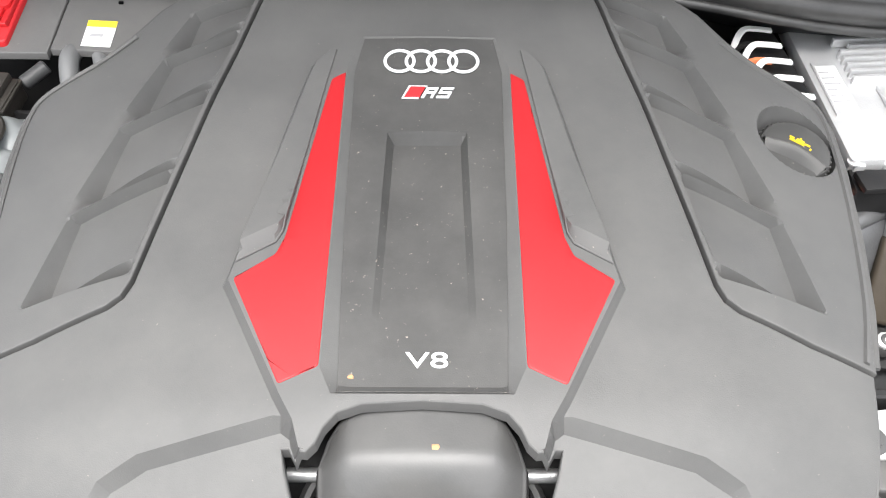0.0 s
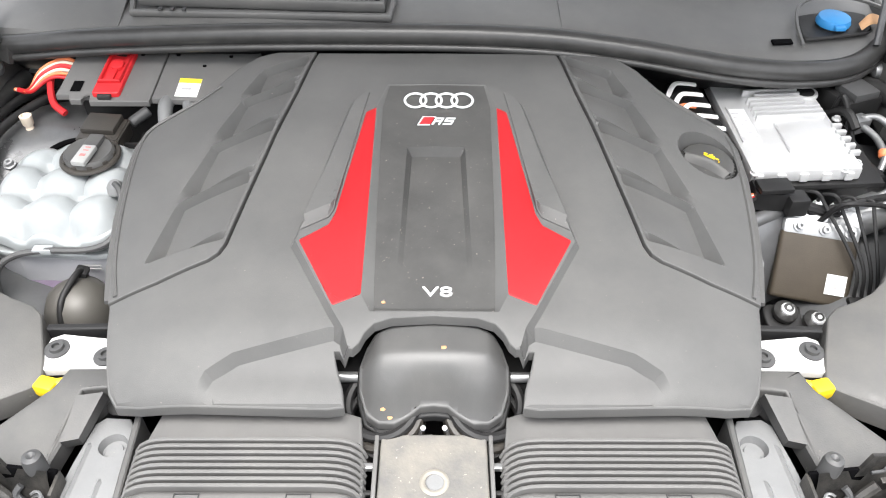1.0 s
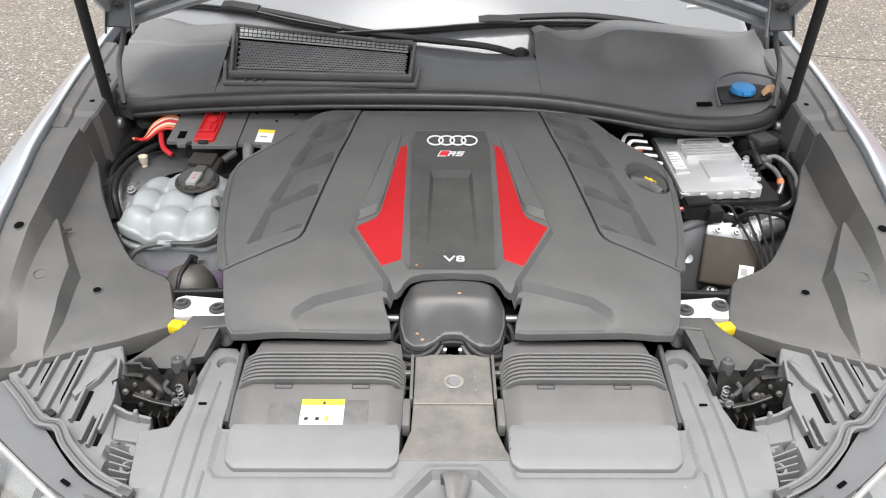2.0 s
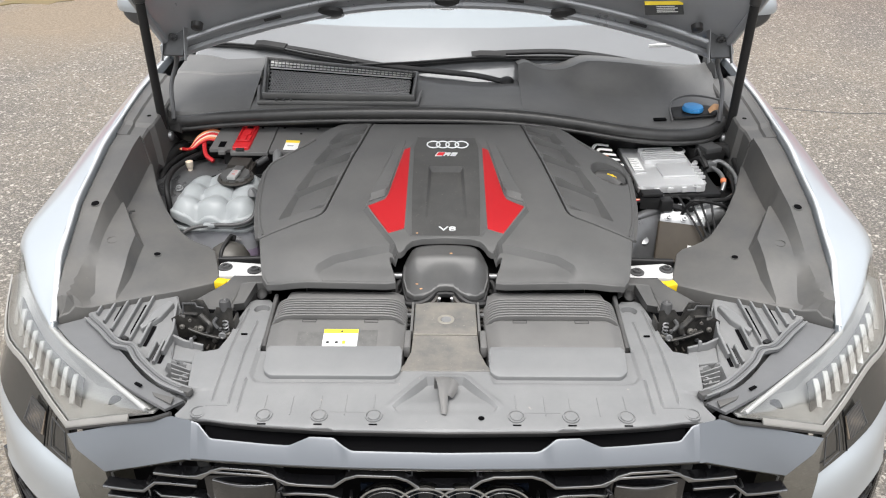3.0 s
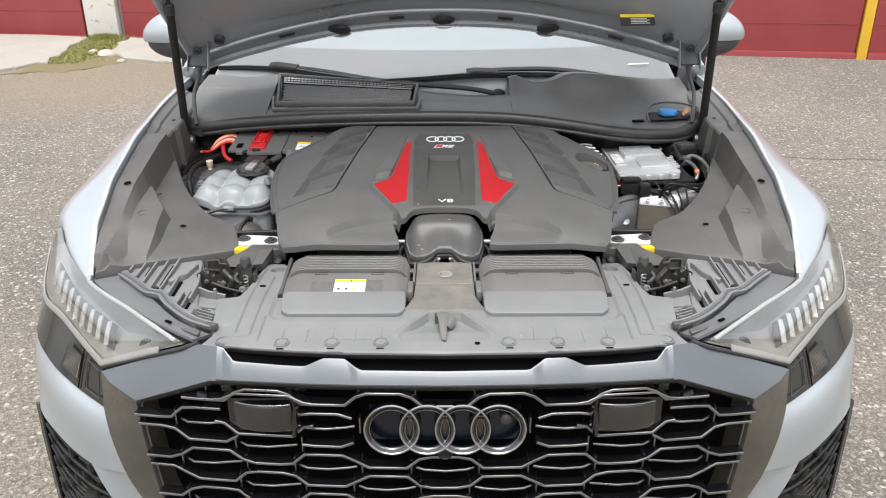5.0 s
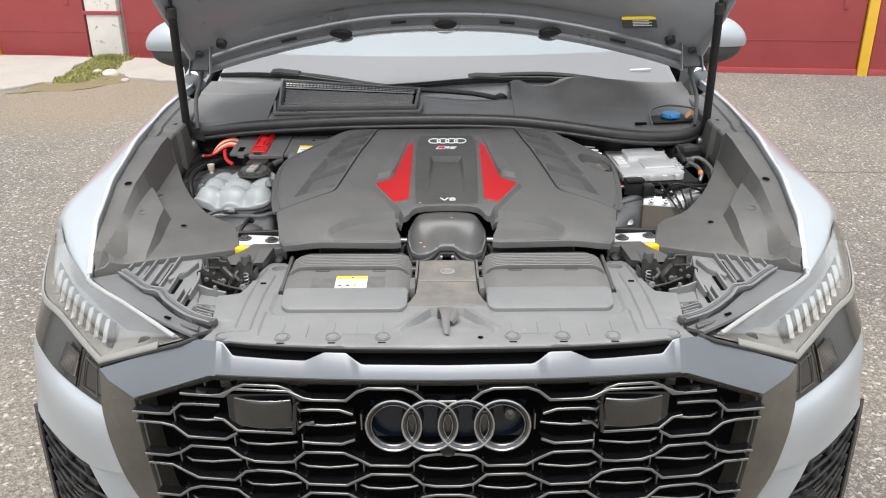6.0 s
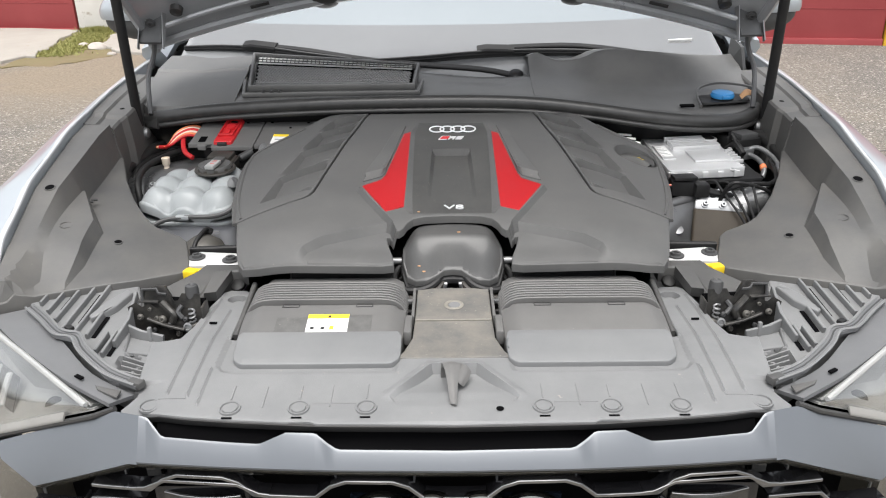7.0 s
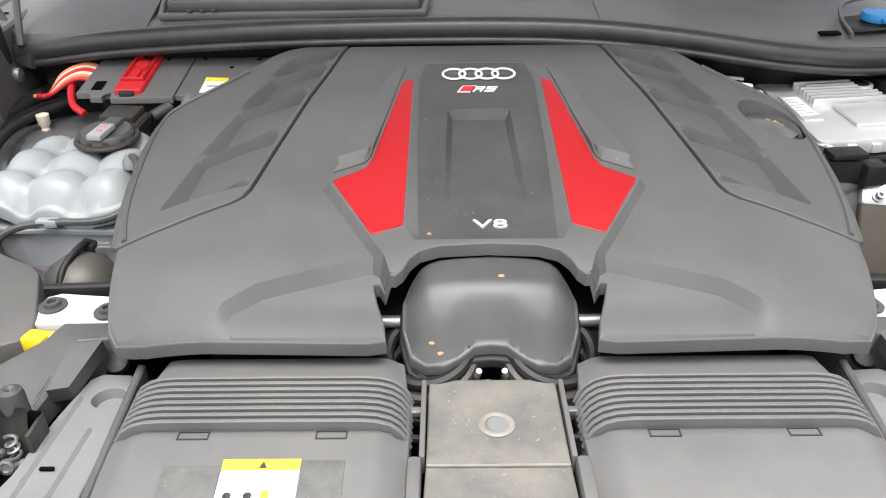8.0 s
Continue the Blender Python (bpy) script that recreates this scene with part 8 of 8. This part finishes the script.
    part("pin", lathe(B(), (-0.680, 0.935, 1.040), (0, 0, 1), [(0.008, 0.0), (0.006, 0.010), (0.009, 0.014), (0.010, 0.030), (0.007, 0.031), (0.006, 0.026), (0.0, 0.026)], 14), M_PALE, tw, "beige plastic pin")
    part("tower_bolt", bolt(B(), (-0.690, 0.86, 1.025), (0, -0.3, 1), 0.007, 0.008), M_GALV, tw)


def ecu():
    e = thing("engine_control_unit", "ribbed cast aluminium engine control unit", "control unit", (0.56, 0.88, 1.04))
    rot = pose(0.552, 0.898, 1.080, 1, -2, 1)

    def L(lo, hi, bev=0.002):
        return box(B(), lo, hi, bev, rot)

    part("housing", L((-0.080, -0.118, -0.022), (0.086, 0.150, 0.0), 0.004), M_ALU, e, "cast aluminium housing")
    part("raised_pad", L((-0.01, -0.075, 0.0), (0.075, 0.005, 0.006), 0.003), M_ALU, e)
    part("label_field", L((-0.073, -0.045, 0.0), (-0.043, 0.055, 0.0035), 0.0015), M_ALU, e)
    lab = part("label", L((-0.071, -0.03, 0.0036), (-0.046, 0.045, 0.0042), 0), M_PAPER, e, "printed white label")
    for k in range(6):
        part("label_bar", L((-0.07, -0.024 + 0.011 * k, 0.0042), (-0.05 - 0.004 * (k % 3), -0.021 + 0.011 * k, 0.0046), 0), M_INKSOFT, lab)
    for k in range(7):
        a = -0.035 if k != 5 else -0.02
        part("cooling_rib", L((a, 0.012 + 0.0125 * k, 0.0), (0.055 if k > 2 else 0.075, 0.0178 + 0.0125 * k, 0.012), 0.001), M_ALU, e)
    for k in range(5):
        part("cooling_rib", L((0.078, -0.085 + 0.018 * k, -0.002), (0.094, -0.078 + 0.018 * k, 0.006), 0.001), M_ALU, e)
        part("front_fin", L((-0.075 + 0.034 * k, -0.122, -0.02), (-0.062 + 0.034 * k, -0.104, -0.006), 0.002), M_ALU, e)
    part("vent_plug", lathe(B(), rot @ Vector((0.07, 0.09, 0.0)), (0, 0, 1), [(0.016, -0.004), (0.016, 0.006), (0.011, 0.008), (0.0, 0.008)], 20), M_DARK, e, "round black vent plug")
    part("plug_collar", torus(B(), rot @ Vector((0.07, 0.09, 0.002)), (0, 0, 1), 0.019, 0.004, 24, 8), M_ALU, e)
    part("base_plate", L((-0.09, -0.125, -0.034), (0.125, 0.11, -0.024), 0.004), M_DARK, e, "black mounting plate")
    for x, y in ((-0.075, -0.115), (0.06, -0.115), (0.10, 0.02), (0.085, -0.1)):
        part("screw", bolt(B(), rot @ Vector((x, y, -0.006)), (0, 0, 1), 0.005, 0.006), M_ALU, e)
    pl = thing("connector_bank", "row of white clipped plugs with dark wires", "connectors", (0.43, 0.93, 1.06))
    part("strip", obox(B(), (0.437, 0.925, 1.066), (0.050, 0.21, 0.02), (4, 0, 8), 0.003), M_DARK, pl)
    for k in range(5):
        y, x = 1.001 - 0.0337 * k, 0.406 + 0.0035 * k
        part("white_clip", bar(B(), [tuple(p) for p in spline([(x - 0.016, y - 0.022, 1.055), (x - 0.013, y - 0.010, 1.082), (x - 0.004, y - 0.001, 1.0955), (x + 0.012, y, 1.0962), (x + 0.032, y, 1.094)], 4)], 0.0085, 0.004), M_PAPER, pl, "white plastic clip")
        part("wire", tube(B(), [(x - 0.02, y - 0.018, 1.05), (x - 0.006, y - 0.014, 1.08), (x + 0.02, y - 0.016, 1.082)], 0.0045, 6, 4), M_ORANGE if k in (1, 3) else M_DARK, pl)
    c = thing("loom_connector", "black multi-pin connector with a cable loom", "connector", (0.50, 0.755, 1.04))
    part("connector_body", obox(B(), (0.505, 0.762, 1.045), (0.06, 0.04, 0.032), (0, 0, -4), 0.004), M_DARK, c)
    part("connector_latch", obox(B(), (0.50, 0.752, 1.069), (0.05, 0.03, 0.008), (0, 0, 5), 0.002), M_DARK, c)
    part("connector_nose", obox(B(), (0.535, 0.742, 1.045), (0.03, 0.03, 0.03), (0, 0, 5), 0.004), M_DARK, c)
    for k, m in enumerate((M_ORANGE, M_PALE, M_REDP, M_DARK)):
        part("wire", tube(B(), [(0.435, 0.745 - 0.007 * k, 1.045), (0.455, 0.75 - 0.005 * k, 1.05), (0.475, 0.755 - 0.003 * k, 1.05)], 0.0032, 6, 4), m, c)
    part("loom", tube(B(), [(0.54, 0.74, 1.045), (0.60, 0.735, 1.03), (0.66, 0.75, 1.02), (0.72, 0.80, 1.03), (0.75, 0.87, 1.05)], 0.008, 8, 6), M_DARK, c)


def abs_unit():
    a = thing("brake_control_unit", "brown-grey brake hydraulic unit with metal pipes", "brake unit", (0.56, 0.64, 0.95))
    rot = pose(0.572, 0.705, 0.962, -40, 0, -15)
    part("pump_block", box(B(), (-0.056, -0.03, -0.062), (0.054, 0.03, 0.040), 0.006, rot, 3), M_BROWN, a, "brown coated control housing")
    part("valve_block", box(B(), (-0.046, -0.022, 0.056), (0.052, 0.024, 0.082), 0.003, rot), M_ALU, a, "bright aluminium valve block")
    part("grey_collar", box(B(), (-0.054, -0.031, 0.036), (0.053, 0.028, 0.060), 0.005, rot), M_GALV, a)
    part("label", box(B(), (0.018, -0.0316, -0.045), (0.046, -0.0306, -0.015), 0.0, rot), M_PAPER, a, "small white label")
    part("label_code", box(B(), (0.022, -0.0324, -0.036), (0.034, -0.0318, -0.022), 0.0, rot), M_INKSOFT, a)
    for k in range(3):
        part("screw", bolt(B(), rot @ Vector((-0.034 + 0.036 * k, -0.030, 0.048)), (0, -0.7, 0.7), 0.0055, 0.010), M_GALV, a)
    for k in range(4):
        p = rot @ Vector((-0.036 + 0.025 * k, -0.006, 0.081))
        part("fitting", lathe(B(), p, (0, -0.35, 0.93), [(0.0075, 0.0), (0.0075, 0.010), (0.005, 0.014), (0.0, 0.015)], 10), M_SILVER, a)
        end = Vector((0.618 + 0.010 * k, 0.622 - 0.003 * k, 0.90))
        part("brake_pipe", tube(B(), [p, p + Vector((0.0, -0.004, 0.024)), p + Vector((0.005, -0.010, 0.033)), p + Vector((0.015, -0.018, 0.034)), p + Vector((0.026 - 0.003 * k, -0.030, 0.020)), (0.610 + 0.011 * k, 0.660, 0.995), (0.614 + 0.011 * k, 0.638, 0.955), end], 0.0028, 8, 6), M_DARK, a, "dark brake pipe")
    part("pipe_clip", obox(B(), (0.630, 0.634, 0.945), (0.050, 0.012, 0.016), (20, 0, 0), 0.003), M_DARK, a)
    for p in ((0.524, 0.640, 0.915), (0.566, 0.626, 0.910)):
        part("rubber_mount", lathe(B(), p, (0, -0.3, 1), [(0.018, 0.0), (0.018, 0.008), (0.013, 0.013), (0.008, 0.015), (0.007, 0.020), (0.0, 0.021)], 18), M_RUBBER, a)
        part("mount_nut", lathe(B(), Vector(p) + Vector((0, -0.004, 0.012)), (0, -0.3, 1), [(0.011, 0.0), (0.010, 0.004), (0.006, 0.007), (0.0, 0.009)], 10), M_SILVER, a)
    part("mount_bracket", slab(B(), fillet([(0.495, 0.620), (0.60, 0.600), (0.62, 0.65), (0.495, 0.66)], 0.015), lambda x, y: 0.908 + 0.3 * (y - 0.63), 0.006, 0.003, 0.04), M_DARK, a)
    m = thing("suspension_arm", "grey cast metal bay structure behind the brake unit", "bay casting", (0.5, 0.7, 0.95))
    rows = [[(0.41, 0.70, 0.985), (0.45, 0.715, 1.005), (0.51, 0.745, 1.012), (0.60, 0.78, 1.01)], [(0.41, 0.65, 0.95), (0.44, 0.66, 0.965), (0.49, 0.70, 0.975), (0.56, 0.74, 0.96)], [(0.41, 0.60, 0.86), (0.45, 0.62, 0.88), (0.49, 0.67, 0.90), (0.56, 0.70, 0.90)]]
    part("casting", loft(B(), rows, 5, 0.008), M_TOWER, m)
    part("casting_rib", tube(B(), [(0.415, 0.705, 1.000), (0.48, 0.735, 1.016), (0.56, 0.775, 1.02)], 0.012, 10, 5), M_TOWER, m)
    part("casting_bolt", lathe(B(), (0.478, 0.688, 0.968), (0, -0.5, 0.86), [(0.011, 0.0), (0.012, 0.01), (0.0, 0.012)], 14), M_METAL, m)
    part("canister", cyl(B(), (0.585, 0.735, 1.0), (0.68, 0.76, 1.02), 0.03, seg=22, bev=0.006), M_METAL, m, "grey metal canister")
    part("pipe", tube(B(), [(0.55, 0.745, 1.02), (0.60, 0.725, 1.055), (0.64, 0.735, 1.058), (0.69, 0.76, 1.05), (0.72, 0.80, 1.05), (0.725, 0.86, 1.07)], 0.005, 8, 6), M_DARK, m)
    part("pipe", tube(B(), [(0.57, 0.73, 1.01), (0.585, 0.715, 1.06), (0.61, 0.712, 1.068), (0.68, 0.735, 1.04), (0.70, 0.745, 1.0)], 0.004, 8, 6), M_DARK, m)
    h = thing("coolant_pipe", "braided metal pipe with fittings beside the control unit", "pipe", (0.72, 0.9, 1.05))
    part("pipe", tube(B(), [(0.69, 0.925, 1.075), (0.715, 0.915, 1.085), (0.735, 0.88, 1.075), (0.738, 0.835, 1.06), (0.72, 0.80, 1.045), (0.68, 0.775, 1.035), (0.62, 0.755, 1.03)], 0.0055, 10, 8), M_METAL, h)
    part("pipe", tube(B(), [(0.695, 0.91, 1.07), (0.708, 0.885, 1.065), (0.71, 0.85, 1.055), (0.70, 0.83, 1.04)], 0.0058, 10, 10, ripple=0.05), M_METAL, h)
    part("ferrule", cyl(B(), (0.738, 0.845, 1.063), (0.736, 0.825, 1.057), 0.0078, seg=14, bev=0.002), M_METAL, h)
    part("ferrule", cyl(B(), (0.71, 0.86, 1.06), (0.708, 0.848, 1.053), 0.0075, seg=14, bev=0.002), M_ORANGE, h)
    part("fitting", obox(B(), (0.69, 0.92, 1.07), (0.03, 0.025, 0.025), (0, 0, 20), 0.004), M_METAL, h)
    u = thing("dark_relay_unit", "black plastic unit and hoses in the bay corner", "bay unit", (0.70, 0.99, 1.05))
    part("unit_body", obox(B(), (0.695, 0.985, 1.07), (0.075, 0.075, 0.05), (0, 0, 20), 0.006), M_DARK, u)
    part("unit_lid", obox(B(), (0.70, 0.975, 1.10), (0.05, 0.05, 0.015), (0, 0, 20), 0.004), M_RAIL, u)
    part("unit_hose", tube(B(), [(0.735, 1.02, 1.08), (0.765, 0.97, 1.085), (0.775, 0.90, 1.06), (0.765, 0.82, 1.01), (0.745, 0.74, 0.95)], 0.019, 12, 6), M_RUBBER, u)
    part("unit_hose", tube(B(), [(0.65, 0.96, 1.06), (0.665, 0.925, 1.09), (0.675, 0.895, 1.075)], 0.008, 8, 6), M_DARK, u)
    part("unit_pipe", tube(B(), [(0.66, 0.955, 1.05), (0.658, 0.94, 1.11), (0.67, 0.92, 1.085), (0.68, 0.90, 1.05)], 0.0045, 8, 6), M_DARK, u)
    part("bracket", obox(B(), (0.662, 0.84, 1.045), (0.04, 0.09, 0.02), (0, 0, 12), 0.004), M_DARK, u)


def specks():
    """Bits of dried leaf and grit on the duct and cover."""
    rnd = random.Random(2)
    for x, y, z, r in ((0.012, 0.428, 1.0805, 0.0042), (-0.058, 0.368, 1.043, 0.003), (-0.05, 0.362, 1.036, 0.0032), (-0.061, 0.482, 1.0990, 0.003)):
        bm = B()
        bmesh.ops.create_icosphere(bm, subdivisions=1, radius=r)
        for v in bm.verts:
            v.co = Vector((v.co.x * rnd.uniform(0.7, 1.4), v.co.y * rnd.uniform(0.5, 1.1), v.co.z * 0.4)) + Vector((x, y, z))
        solo("leaf_crumb", bm, M_LEAF, "tiny dry leaf crumb lying on black plastic", "debris", "leaf crumbs")


ground()
yard_crack()
garages()
aprons()
cabin()
bonnet()
bumper()
grille()
bay_floor()
for side in (-1, 1):
    fender(side)
    door_mirror(side)
    gas_strut(side)
    headlight(side)
    air_duct(side)
    bonnet_latch(side)
    lamp_carrier(side)
    corner_brace(side)
    side_cover(side)
    wing_rail(side)
engine_cover()
oil_cap()
throttle_duct()
centre_bracket()
lock_panel()
seal_and_cowl()
wiper([(0.735, 1.345, 1.185), (0.62, 1.362, 1.210), (0.50, 1.374, 1.232), (0.35, 1.370, 1.250), (0.20, 1.352, 1.252), (0.10, 1.343, 1.248)],
      [(-0.28, 1.303, 1.220), (-0.086, 1.307, 1.230), (0.10, 1.325, 1.240), (0.30, 1.346, 1.238), (0.50, 1.372, 1.226)], [(0.075, 1.330, 1.246), (0.175, 1.338, 1.246)])
wiper([(0.175, 1.235, 1.195), (0.085, 1.262, 1.208), (-0.07, 1.280, 1.218), (-0.225, 1.311, 1.228), (-0.40, 1.368, 1.246), (-0.55, 1.420, 1.254)],
      [(-0.78, 1.490, 1.236), (-0.66, 1.452, 1.244), (-0.52, 1.405, 1.244), (-0.403, 1.357, 1.236), (-0.27, 1.316, 1.226)], [(-0.585, 1.428, 1.252), (-0.49, 1.398, 1.250)])
washer_cap()
coolant_tank()
battery_box()
ecu()
abs_unit()
specks()
